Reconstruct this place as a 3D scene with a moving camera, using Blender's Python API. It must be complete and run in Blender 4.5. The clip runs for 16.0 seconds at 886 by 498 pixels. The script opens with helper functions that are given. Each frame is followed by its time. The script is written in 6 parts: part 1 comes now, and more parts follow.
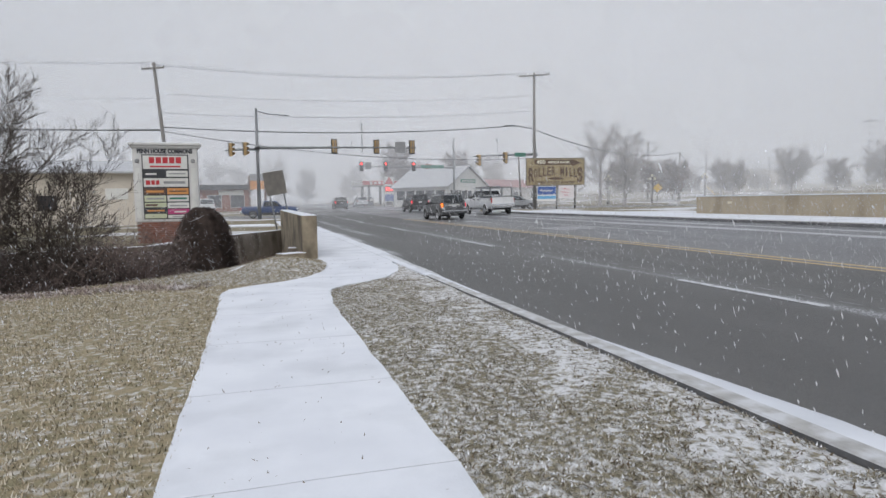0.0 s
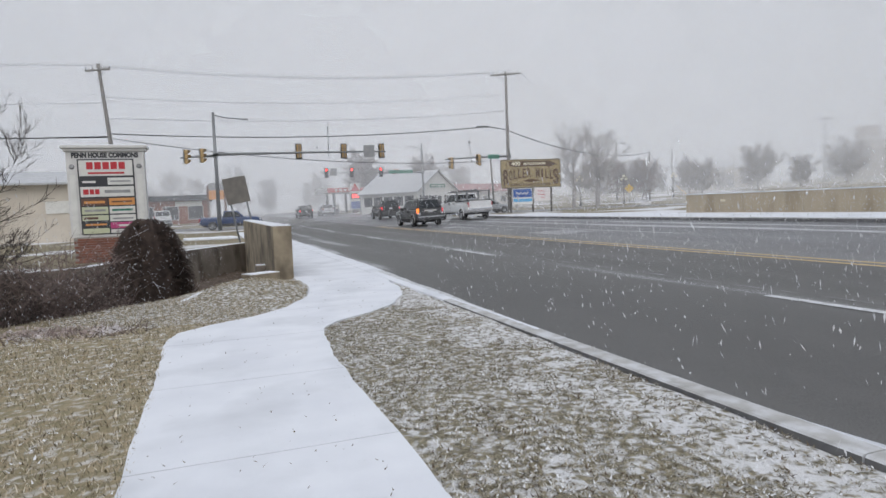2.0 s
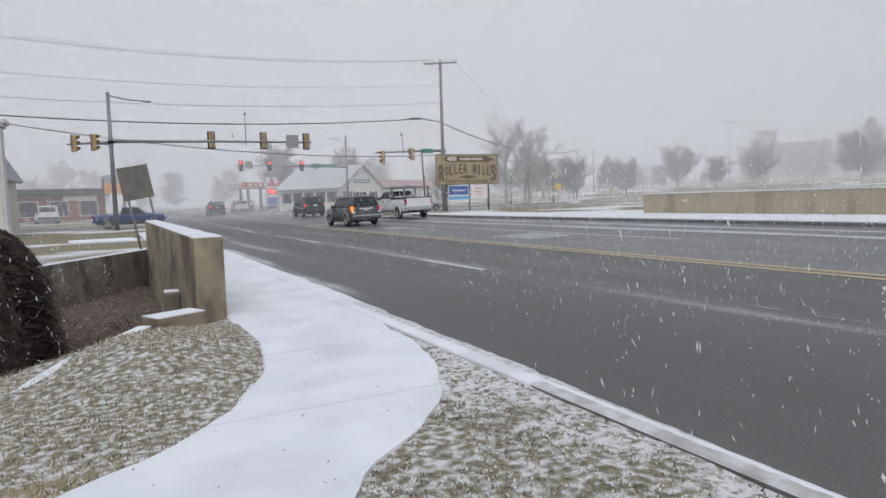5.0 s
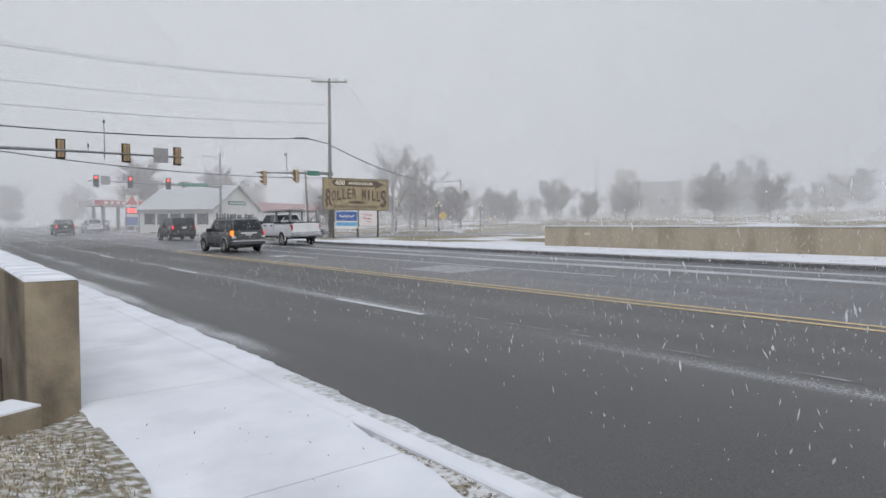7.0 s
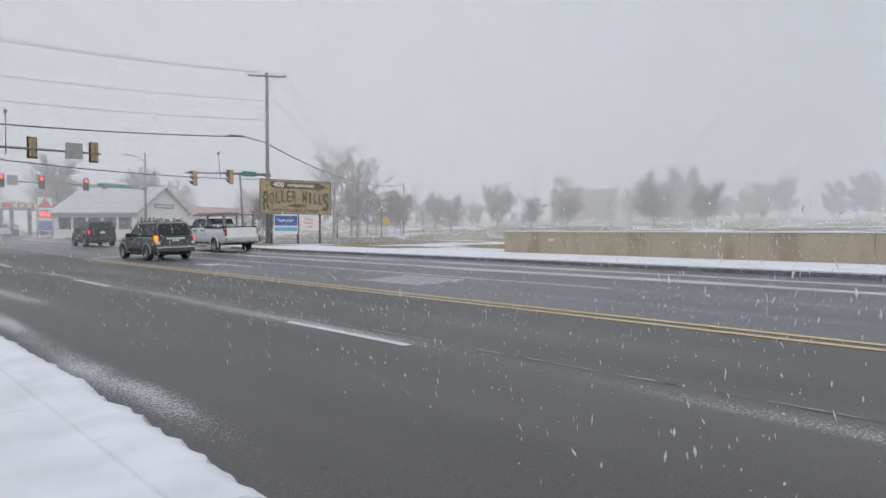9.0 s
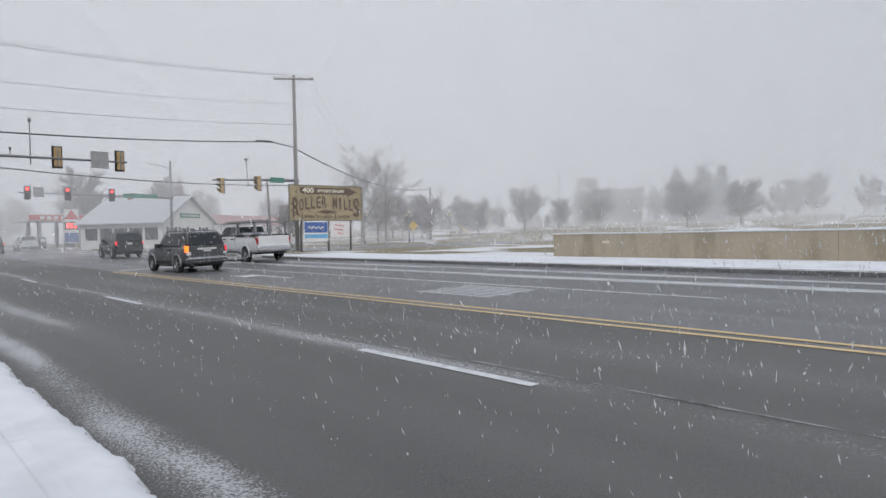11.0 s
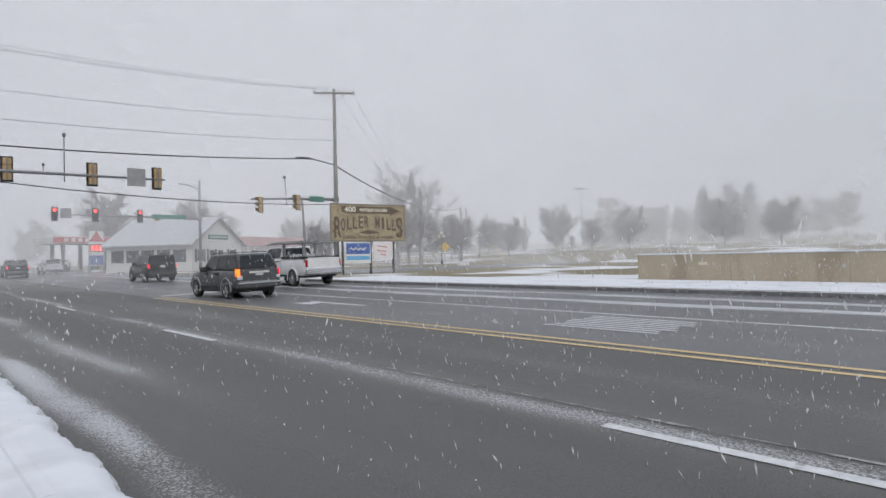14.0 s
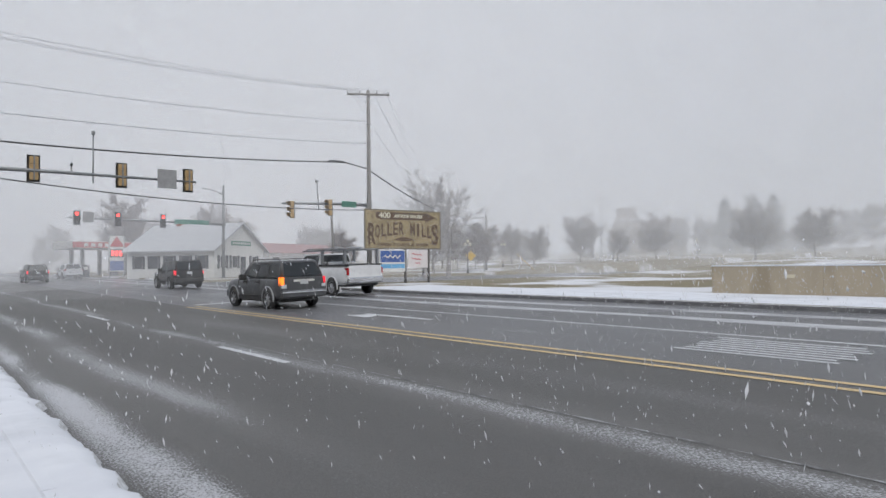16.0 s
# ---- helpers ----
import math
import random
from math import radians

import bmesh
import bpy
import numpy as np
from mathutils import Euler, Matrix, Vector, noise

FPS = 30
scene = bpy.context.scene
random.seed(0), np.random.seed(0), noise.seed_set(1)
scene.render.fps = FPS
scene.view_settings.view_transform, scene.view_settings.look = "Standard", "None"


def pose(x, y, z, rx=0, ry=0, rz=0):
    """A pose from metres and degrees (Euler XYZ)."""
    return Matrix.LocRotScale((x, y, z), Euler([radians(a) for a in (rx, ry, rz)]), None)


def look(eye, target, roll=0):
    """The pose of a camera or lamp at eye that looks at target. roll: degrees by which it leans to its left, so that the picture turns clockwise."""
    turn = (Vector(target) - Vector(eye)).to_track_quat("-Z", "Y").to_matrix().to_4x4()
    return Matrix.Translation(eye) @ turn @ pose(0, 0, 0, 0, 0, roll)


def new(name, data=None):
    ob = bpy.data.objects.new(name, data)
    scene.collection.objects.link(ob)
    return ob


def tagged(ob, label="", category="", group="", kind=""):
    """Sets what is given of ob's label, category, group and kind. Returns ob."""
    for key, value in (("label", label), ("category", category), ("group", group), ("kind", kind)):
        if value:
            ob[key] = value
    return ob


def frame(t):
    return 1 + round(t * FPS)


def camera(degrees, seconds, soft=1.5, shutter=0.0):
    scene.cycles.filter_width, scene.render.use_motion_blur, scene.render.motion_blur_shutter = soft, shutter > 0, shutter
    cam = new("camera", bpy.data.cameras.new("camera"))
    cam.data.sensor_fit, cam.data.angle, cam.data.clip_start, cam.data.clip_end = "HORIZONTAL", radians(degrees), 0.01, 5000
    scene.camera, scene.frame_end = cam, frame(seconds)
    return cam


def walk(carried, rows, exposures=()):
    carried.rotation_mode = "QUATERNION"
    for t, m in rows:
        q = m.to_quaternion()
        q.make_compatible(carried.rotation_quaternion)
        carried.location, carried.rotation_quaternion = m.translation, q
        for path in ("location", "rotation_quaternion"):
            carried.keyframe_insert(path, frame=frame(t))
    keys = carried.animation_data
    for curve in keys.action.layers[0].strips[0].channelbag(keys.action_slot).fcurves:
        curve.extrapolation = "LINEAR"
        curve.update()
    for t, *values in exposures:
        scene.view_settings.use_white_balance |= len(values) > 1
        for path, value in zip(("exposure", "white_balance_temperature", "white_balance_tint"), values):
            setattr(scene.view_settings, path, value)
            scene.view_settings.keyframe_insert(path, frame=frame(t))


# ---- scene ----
cam = camera(70.5, 16.0)
PATH = [
    (0, (0.136, 0.056, 1.35), (0.708, 1.966, 1.196), -0.8),
    (0.5, (0.23, 0.873, 1.347), (0.842, 2.771, 1.202), -0.8),
    (1, (0.119, 1.444, 1.326), (0.744, 3.339, 1.176), -1.0),
    (1.5, (0.229, 2.201, 1.322), (0.899, 4.081, 1.191), -1.7),
    (2, (0.162, 2.878, 1.308), (0.842, 4.754, 1.17), -2.2),
    (2.5, (0.29, 3.618, 1.295), (1.022, 5.474, 1.168), -2.6),
    (3, (0.141, 4.311, 1.259), (0.89, 6.16, 1.116), -2.3),
    (3.5, (0.253, 5.067, 1.255), (1.073, 6.887, 1.136), -2.2),
    (3.7, (0.27, 5.285, 1.305), (1.087, 7.105, 1.17), -2.5),
    (5.8, (0.393, 8.422, 1.427), (1.428, 10.128, 1.294), -0.7),
    (6, (0.404, 8.7, 1.416), (1.473, 10.386, 1.294), -0.5),
    (6.5, (0.606, 9.344, 1.437), (1.809, 10.939, 1.349), -0.4),
    (7, (0.705, 9.918, 1.458), (1.966, 11.468, 1.381), -0.0),
    (7.5, (1.105, 10.766, 1.377), (2.484, 12.214, 1.321), 0.0),
    (8, (1.367, 11.459, 1.369), (2.776, 12.876, 1.306), 0.2),
    (8.2, (1.476, 11.68, 1.374), (2.893, 13.09, 1.316), 0.4),
    (10.5, (2.202, 13.956, 1.448), (3.575, 15.409, 1.396), -0.8),
    (11, (2.345, 14.629, 1.432), (3.709, 16.091, 1.388), -1.0),
    (11.5, (2.513, 15.312, 1.423), (3.885, 16.767, 1.401), -1.6),
    (12, (2.506, 15.926, 1.437), (3.88, 17.38, 1.429), -1.2),
    (12.5, (2.484, 16.588, 1.443), (3.858, 18.042, 1.443), -1.3),
    (13, (2.361, 17.051, 1.504), (3.718, 18.521, 1.514), -1.3),
    (13.5, (2.416, 17.746, 1.469), (3.764, 19.223, 1.489), -1.3),
    (14, (2.371, 18.339, 1.473), (3.706, 19.828, 1.498), -1.2),
    (14.5, (2.343, 19.008, 1.472), (3.667, 20.507, 1.5), -1.3),
    (15, (2.31, 19.651, 1.522), (3.629, 21.155, 1.552), -1.1),
    (15.5, (2.357, 20.375, 1.511), (3.672, 21.881, 1.558), -0.8),
    (16, (2.357, 20.987, 1.502), (3.666, 22.499, 1.556), -0.6),
]
walk(cam, [(t, look(eye, target, roll)) for t, eye, target, roll in PATH])

# ---- light: heavy overcast, snow falling ----
world = bpy.data.worlds.new("overcast")
scene.world = world
world.use_nodes = True
wn, wl = world.node_tree.nodes, world.node_tree.links
wn.clear()
sky = wn.new("ShaderNodeTexSky")
sky.sky_type, sky.sun_disc = "NISHITA", False
sky.sun_elevation, sky.sun_rotation = radians(38), radians(200)
sky.air_density, sky.dust_density, sky.ozone_density = 1.0, 6.0, 1.0
bg_sky, bg_cloud, mixed, wout = wn.new("ShaderNodeBackground"), wn.new("ShaderNodeBackground"), wn.new("ShaderNodeAddShader"), wn.new("ShaderNodeOutputWorld")
bg_sky.inputs[1].default_value = 0.012
bg_cloud.inputs[0].default_value, bg_cloud.inputs[1].default_value = (0.562, 0.606, 0.688, 1), 0.955
wl.new(sky.outputs[0], bg_sky.inputs[0])
wl.new(bg_sky.outputs[0], mixed.inputs[0])
wl.new(bg_cloud.outputs[0], mixed.inputs[1])
wl.new(mixed.outputs[0], wout.inputs[0])
sun = new("sun", bpy.data.lights.new("sun", "SUN"))
sun.data.energy, sun.data.angle, sun.data.color = 1.2, radians(40), (1.0, 0.98, 0.95)
sun.matrix_world = look((0, 0, 50), (14, 38, 0))


# ---- materials ----
def mat(name, c1, c2=None, scale=4.0, rough=0.8, metal=0.0, bump=0.0, bscale=40.0, c3=None, s3=0.7, lo=0.35, hi=0.65, spec=0.5, stretch=(1, 1, 1), lo3=0.5, hi3=0.62, piece=0.0):
    """A surface with a fine and a coarse variation of colour and a fine relief."""
    m = bpy.data.materials.new(name)
    m.use_nodes = True
    n, l = m.node_tree.nodes, m.node_tree.links
    b = n["Principled BSDF"]
    b.inputs["Roughness"].default_value, b.inputs["Metallic"].default_value = rough, metal
    b.inputs["Specular IOR Level"].default_value = spec
    co = n.new("ShaderNodeTexCoord")
    mp = n.new("ShaderNodeMapping")
    mp.inputs["Scale"].default_value = stretch
    l.new(co.outputs["Object"], mp.inputs[0])

    def field(sc, a, z, detail=5):
        t, r = n.new("ShaderNodeTexNoise"), n.new("ShaderNodeMapRange")
        t.inputs["Scale"].default_value, t.inputs["Detail"].default_value = sc, detail
        r.inputs[1].default_value, r.inputs[2].default_value = a, z
        l.new(mp.outputs[0], t.inputs[0])
        l.new(t.outputs[0], r.inputs[0])
        return r.outputs[0]

    def mix(f, a, z):
        x = n.new("ShaderNodeMix")
        x.data_type = "RGBA"
        l.new(f, x.inputs[0])
        for k, v in ((6, a), (7, z)):
            if isinstance(v, tuple):
                x.inputs[k].default_value = (*v, 1)
            else:
                l.new(v, x.inputs[k])
        return x.outputs[2]

    col = None
    if c2:
        col = mix(field(scale, lo, hi), c1, c2)
    if c3:
        col = mix(field(s3, lo3, hi3, 8), col or c1, c3)
    if piece:
        info, hv = n.new("ShaderNodeObjectInfo"), n.new("ShaderNodeHueSaturation")
        rr = n.new("ShaderNodeMapRange")
        rr.inputs[3].default_value, rr.inputs[4].default_value = 1 - piece, 1 + piece
        l.new(info.outputs["Random"], rr.inputs[0])
        l.new(rr.outputs[0], hv.inputs["Value"])
        if col:
            l.new(col, hv.inputs["Color"])
        else:
            hv.inputs["Color"].default_value = (*c1, 1)
        col = hv.outputs[0]
    if col:
        l.new(col, b.inputs["Base Color"])
    else:
        b.inputs["Base Color"].default_value = (*c1, 1)
    if bump:
        t, bp = n.new("ShaderNodeTexNoise"), n.new("ShaderNodeBump")
        t.inputs["Scale"].default_value, t.inputs["Detail"].default_value = bscale, 6
        bp.inputs["Strength"].default_value, bp.inputs["Distance"].default_value = bump, 0.02
        l.new(mp.outputs[0], t.inputs[0])
        l.new(t.outputs[0], bp.inputs["Height"])
        l.new(bp.outputs[0], b.inputs["Normal"])
    return m


def glow(name, c, strength):
    m = bpy.data.materials.new(name)
    m.use_nodes = True
    b = m.node_tree.nodes["Principled BSDF"]
    b.inputs["Base Color"].default_value = (*c, 1)
    b.inputs["Emission Color"].default_value = (*c, 1)
    b.inputs["Emission Strength"].default_value = strength
    return m


def clear_glass(name, tint, rough=0.02):
    """Dark car glass: glossy, a little see-through."""
    m = bpy.data.materials.new(name)
    m.use_nodes = True
    b = m.node_tree.nodes["Principled BSDF"]
    b.inputs["Base Color"].default_value = (*tint, 1)
    b.inputs["Roughness"].default_value = rough
    b.inputs["Alpha"].default_value = 0.82
    return m


SNOW = mat("snow", (0.80, 0.82, 0.86), (0.72, 0.75, 0.80), 3, 0.85, bump=0.25, bscale=60)
SNOW_WALK = mat("snow_on_walk", (0.745, 0.765, 0.81), (0.68, 0.70, 0.75), 1.6, 0.8, bump=0.18, bscale=45, c3=(0.575, 0.595, 0.635), s3=1.1, lo3=0.5, hi3=0.75)
SLUSH = mat("slush", (0.70, 0.72, 0.75), (0.46, 0.47, 0.48), 14, 0.6, bump=0.6, bscale=40, c3=(0.36, 0.36, 0.365), s3=16, lo3=0.50, hi3=0.68)


def street_material(name, c1, c2, bands, rough=0.55, speck=0.0):
    """Wet asphalt; slush lies in ragged bands along the street: (middle, half width, amount, where it begins)."""
    m = mat(name, c1, c2, 85, rough, bump=0.6, bscale=120, lo=0.42, hi=0.6)
    n, l = m.node_tree.nodes, m.node_tree.links
    b = n["Principled BSDF"]
    base = b.inputs["Base Color"].links[0].from_socket
    co, sep = n.new("ShaderNodeTexCoord"), n.new("ShaderNodeSeparateXYZ")
    l.new(co.outputs["Object"], sep.inputs[0])

    def noise_at(stretch, sc, detail=6):
        mp, t = n.new("ShaderNodeMapping"), n.new("ShaderNodeTexNoise")
        mp.inputs["Scale"].default_value = stretch
        t.inputs["Scale"].default_value, t.inputs["Detail"].default_value = sc, detail
        l.new(co.outputs["Object"], mp.inputs[0])
        l.new(mp.outputs[0], t.inputs[0])
        return t.outputs[0]

    def calc(op, a, z=None):
        k = n.new("ShaderNodeMath")
        k.operation = op
        for i, v in enumerate((a, z)):
            if v is None:
                continue
            if isinstance(v, (int, float)):
                k.inputs[i].default_value = v
            else:
                l.new(v, k.inputs[i])
        return k.outputs[0]

    def ramp(v, a, z, lo=0.0, hi=1.0):
        r = n.new("ShaderNodeMapRange")
        r.interpolation_type = "SMOOTHSTEP"
        for i, q in ((1, a), (2, z), (3, lo), (4, hi)):
            r.inputs[i].default_value = q
        l.new(v, r.inputs[0])
        return r.outputs[0]

    wob = calc("MULTIPLY", calc("SUBTRACT", noise_at((1, 0.25, 1), 0.55, 4), 0.5), 0.8)
    x = calc("ADD", sep.outputs[0], wob)
    total = None
    for c, w, k, y0 in bands:
        g = calc("MULTIPLY", ramp(calc("ABSOLUTE", calc("SUBTRACT", x, c)), w, 0.0), ramp(sep.outputs[1], y0 - 4, y0 + 4, 0.0, k))
        total = g if total is None else calc("MAXIMUM", total, g)
    patchy = ramp(noise_at((1, 0.3, 1), 0.5, 3), 0.32, 0.62, 0.35, 1.0)
    grain = noise_at((1, 0.7, 1), 55, 9)
    amount = calc("MULTIPLY", total, patchy)
    cover = ramp(calc("ADD", calc("MULTIPLY", amount, 0.42), grain), 0.66, 0.98)
    broad = ramp(noise_at((1, 0.10, 1), 0.45, 5), 0.40, 0.72, 0.0, 0.45)
    for f, col in ((broad, (c2[0] * 1.55, c2[1] * 1.56, c2[2] * 1.6)), (cover, (0.50, 0.51, 0.535))):
        mx = n.new("ShaderNodeMix")
        mx.data_type = "RGBA"
        l.new(f, mx.inputs[0])
        l.new(base, mx.inputs[6])
        mx.inputs[7].default_value = (*col, 1)
        base = mx.outputs[2]
    l.new(base, b.inputs["Base Color"])
    return m


ASPHALT = street_material("wet_asphalt", (0.055, 0.053, 0.050), (0.124, 0.121, 0.115), [(3.98, 0.42, 1.3, 17), (5.12, 0.6, 0.75, 20), (7.50, 0.45, 0.75, -50), (9.3, 0.8, 0.35, -50)], 0.5)
ASPHALT_FAR = street_material("wet_asphalt_far_lanes", (0.085, 0.085, 0.088), (0.125, 0.126, 0.13), [(12.9, 0.8, 0.5, -50), (14.9, 0.6, 0.6, -50), (17.3, 0.7, 1.35, -50), (19.0, 0.6, 1.2, -50)], 0.36)
KERB = mat("kerb_concrete", (0.36, 0.355, 0.345), (0.45, 0.445, 0.435), 6, 0.85, bump=0.4, bscale=70, c3=(0.58, 0.59, 0.61), s3=5.0, lo3=0.42, hi3=0.62)
KERB_DARK = mat("kerb_face_wet_shade", (0.10, 0.10, 0.105), (0.16, 0.16, 0.16), 5, 0.8, bump=0.3)
CONCRETE = mat("weathered_concrete", (0.35, 0.295, 0.21), (0.235, 0.195, 0.14), 3.5, 0.9, bump=0.5, bscale=50, c3=(0.105, 0.085, 0.065), s3=2.2, lo3=0.48, hi3=0.70, stretch=(0.8, 0.35, 0.7))
CONCRETE_DARK = mat("culvert_concrete", (0.30, 0.27, 0.235), (0.205, 0.18, 0.155), 2.5, 0.9, bump=0.5, bscale=40, c3=(0.12, 0.10, 0.082), s3=1.3, stretch=(1, 1, 0.5))
TANWALL = mat("tan_wall_concrete", (0.46, 0.39, 0.29), (0.41, 0.35, 0.26), 2, 0.9, bump=0.3, bscale=30, c3=(0.34, 0.285, 0.205), s3=0.8, stretch=(1, 1, 0.3))
TURF = mat("snowy_turf", (0.36, 0.32, 0.225), (0.11, 0.097, 0.064), 34, 0.95, bump=1.0, bscale=90, c3=(0.74, 0.74, 0.75), s3=17.0, lo3=0.45, hi3=0.62)
TURF_SNOWY = mat("turf_under_snow", (0.36, 0.32, 0.225), (0.11, 0.097, 0.064), 34, 0.95, bump=1.0, bscale=90, c3=(0.76, 0.76, 0.77), s3=18.0, lo3=0.36, hi3=0.54)
LAWN = mat("dry_lawn", (0.36, 0.295, 0.19), (0.25, 0.22, 0.13), 12, 0.95, bump=0.9, bscale=70, c3=(0.68, 0.66, 0.64), s3=13.0, lo3=0.50, hi3=0.72)
FIELD = mat("field", (0.24, 0.20, 0.13), (0.19, 0.17, 0.11), 1.2, 0.95, bump=0.6, bscale=10, c3=(0.66, 0.67, 0.70), s3=0.12, lo3=0.52, hi3=0.6)
EARTH = mat("brushy_earth", (0.075, 0.057, 0.045), (0.13, 0.098, 0.076), 6, 0.95, bump=0.9, bscale=18, c3=(0.36, 0.34, 0.33), s3=9, lo3=0.58, hi3=0.72)
YELLOW = mat("yellow_paint", (0.68, 0.50, 0.25), (0.56, 0.43, 0.24), 9, 0.6, c3=(0.30, 0.25, 0.16), s3=6, lo3=0.60, hi3=0.75)
WHITE_PAINT = mat("white_road_paint", (0.66, 0.67, 0.69), (0.52, 0.53, 0.55), 9, 0.6, c3=(0.3, 0.3, 0.31), s3=5, lo3=0.6, hi3=0.72)
PALE_SLUSH = mat("pale_slush", (0.60, 0.61, 0.635), (0.42, 0.425, 0.44), 6, 0.6, c3=(0.16, 0.16, 0.165), s3=1.6, lo3=0.52, hi3=0.66, stretch=(1, 0.2, 1))
SEAM_SLUSH = mat("seam_slush", (0.40, 0.405, 0.415), (0.24, 0.245, 0.25), 12, 0.6, c3=(0.11, 0.11, 0.112), s3=4, lo3=0.48, hi3=0.62)
GALV = mat("galvanised_steel", (0.27, 0.28, 0.29), (0.20, 0.21, 0.22), 8, 0.55, 0.4)
WOOD = mat("weathered_pole_wood", (0.27, 0.262, 0.25), (0.20, 0.19, 0.18), 5, 0.9, bump=0.4, stretch=(6, 6, 0.5))
WOOD_DARK = mat("dark_post_wood", (0.06, 0.052, 0.045), (0.09, 0.08, 0.07), 5, 0.9)
CABLE = mat("cable_black", (0.045, 0.045, 0.05), rough=0.7)
WIRE = mat("wire_grey", (0.24, 0.25, 0.27), rough=0.7)
SIG_YELLOW = mat("signal_yellow", (0.48, 0.33, 0.15), (0.40, 0.27, 0.13), 6, 0.5)
SIG_BLACK = mat("signal_black", (0.02, 0.02, 0.022), rough=0.5)
SIGN_GREEN = mat("street_sign_green", (0.03, 0.20, 0.14), (0.04, 0.17, 0.12), 6, 0.5)
SIGN_GREY = mat("sign_back_aluminium", (0.34, 0.345, 0.35), (0.27, 0.275, 0.28), 3, 0.6, 0.2)
BOARD_GREY = mat("plywood_grey", (0.20, 0.185, 0.165), (0.15, 0.14, 0.125), 4, 0.85)
RED_LAMP = glow("red_signal_light", (1.0, 0.05, 0.04), 3.0)
OFF_LENS = mat("unlit_lens", (0.035, 0.03, 0.025), rough=0.3)
WHITE = mat("white_siding", (0.72, 0.72, 0.71), (0.66, 0.66, 0.655), 2, 0.8)
OFFWHITE = mat("sign_cabinet_white", (0.66, 0.655, 0.64), (0.58, 0.575, 0.56), 2.5, 0.7)
ROOF_GREY = mat("snow_dusted_shingles", (0.42, 0.43, 0.45), (0.53, 0.54, 0.56), 3, 0.9)
RED_ROOF = mat("red_metal_roof", (0.26, 0.09, 0.085), (0.34, 0.17, 0.165), 2, 0.7)
RED_BAND = mat("red_fascia", (0.50, 0.06, 0.06), (0.42, 0.08, 0.08), 2, 0.5)
BRICK_RED = mat("brick_red", (0.27, 0.115, 0.08), (0.21, 0.09, 0.065), 9, 0.9, piece=0.18)
MORTAR = mat("mortar", (0.30, 0.28, 0.26), rough=0.95)
TAN_SIDING = mat("tan_siding", (0.60, 0.55, 0.47), (0.55, 0.50, 0.43), 1.5, 0.85)
DARK_WINDOW = mat("dark_window", (0.05, 0.055, 0.065), rough=0.15)
FAR_TAN = mat("far_masonry", (0.33, 0.285, 0.25), (0.30, 0.26, 0.23), 0.4, 0.95)
BILL_TAN = mat("billboard_tan", (0.36, 0.285, 0.155), (0.25, 0.195, 0.105), 1.6, 0.8, c3=(0.20, 0.155, 0.085), s3=5, lo3=0.5, hi3=0.66)
BILL_BROWN = mat("billboard_brown", (0.105, 0.06, 0.032), (0.08, 0.048, 0.028), 4, 0.8)
BILL_FRAME = mat("billboard_frame", (0.18, 0.155, 0.105), (0.14, 0.12, 0.085), 3, 0.8)
CREAM = mat("cream_paint", (0.66, 0.61, 0.46), rough=0.7)
BLUE_SIGN = mat("blue_sign", (0.025, 0.08, 0.30), (0.03, 0.10, 0.34), 2, 0.5)
LIGHTBLUE = mat("light_blue_band", (0.10, 0.36, 0.62), rough=0.5)
SIGN_RED = mat("sign_red", (0.50, 0.035, 0.045), rough=0.5)
SIGN_PINK = mat("sign_magenta", (0.46, 0.06, 0.19), rough=0.5)
SIGN_ORANGE = mat("sign_orange", (0.62, 0.28, 0.09), rough=0.5)
SIGN_BROWN = mat("sign_brown", (0.13, 0.075, 0.055), rough=0.5)
SIGN_DARK = mat("sign_charcoal", (0.045, 0.048, 0.055), rough=0.5)
SIGN_PALE = mat("sign_panel_white", (0.70, 0.70, 0.67), (0.63, 0.63, 0.60), 5, 0.5)
SIGN_LIME = mat("sign_pale_green", (0.52, 0.55, 0.38), rough=0.5)
YELLOW_SIGN = mat("yellow_warning", (0.62, 0.40, 0.06), rough=0.5)
PINK_SIGN = mat("white_poster", (0.70, 0.66, 0.66), rough=0.6)


# ---- mesh helpers ----
def empty(name, m, label, category, group="", kind=""):
    ob = new(name)
    ob.empty_display_size = 0.2
    ob.matrix_basis = m
    return tagged(ob, label, category, group, kind)


def mesh_of(name, bm, material):
    me = bpy.data.meshes.new(name)
    bm.normal_update()
    bm.to_mesh(me)
    bm.free()
    for one in (material if isinstance(material, (list, tuple)) else [material]):
        me.materials.append(one)
    return me


def part(name, bm, material, parent, label=""):
    ob = new(name, mesh_of(name, bm, material))
    ob.parent = parent
    return tagged(ob, label)


def thing(name, bm, material, label, category, group="", kind="", m=None):
    ob = new(name, mesh_of(name, bm, material))
    if m is not None:
        ob.matrix_basis = m
    return tagged(ob, label, category, group, kind)


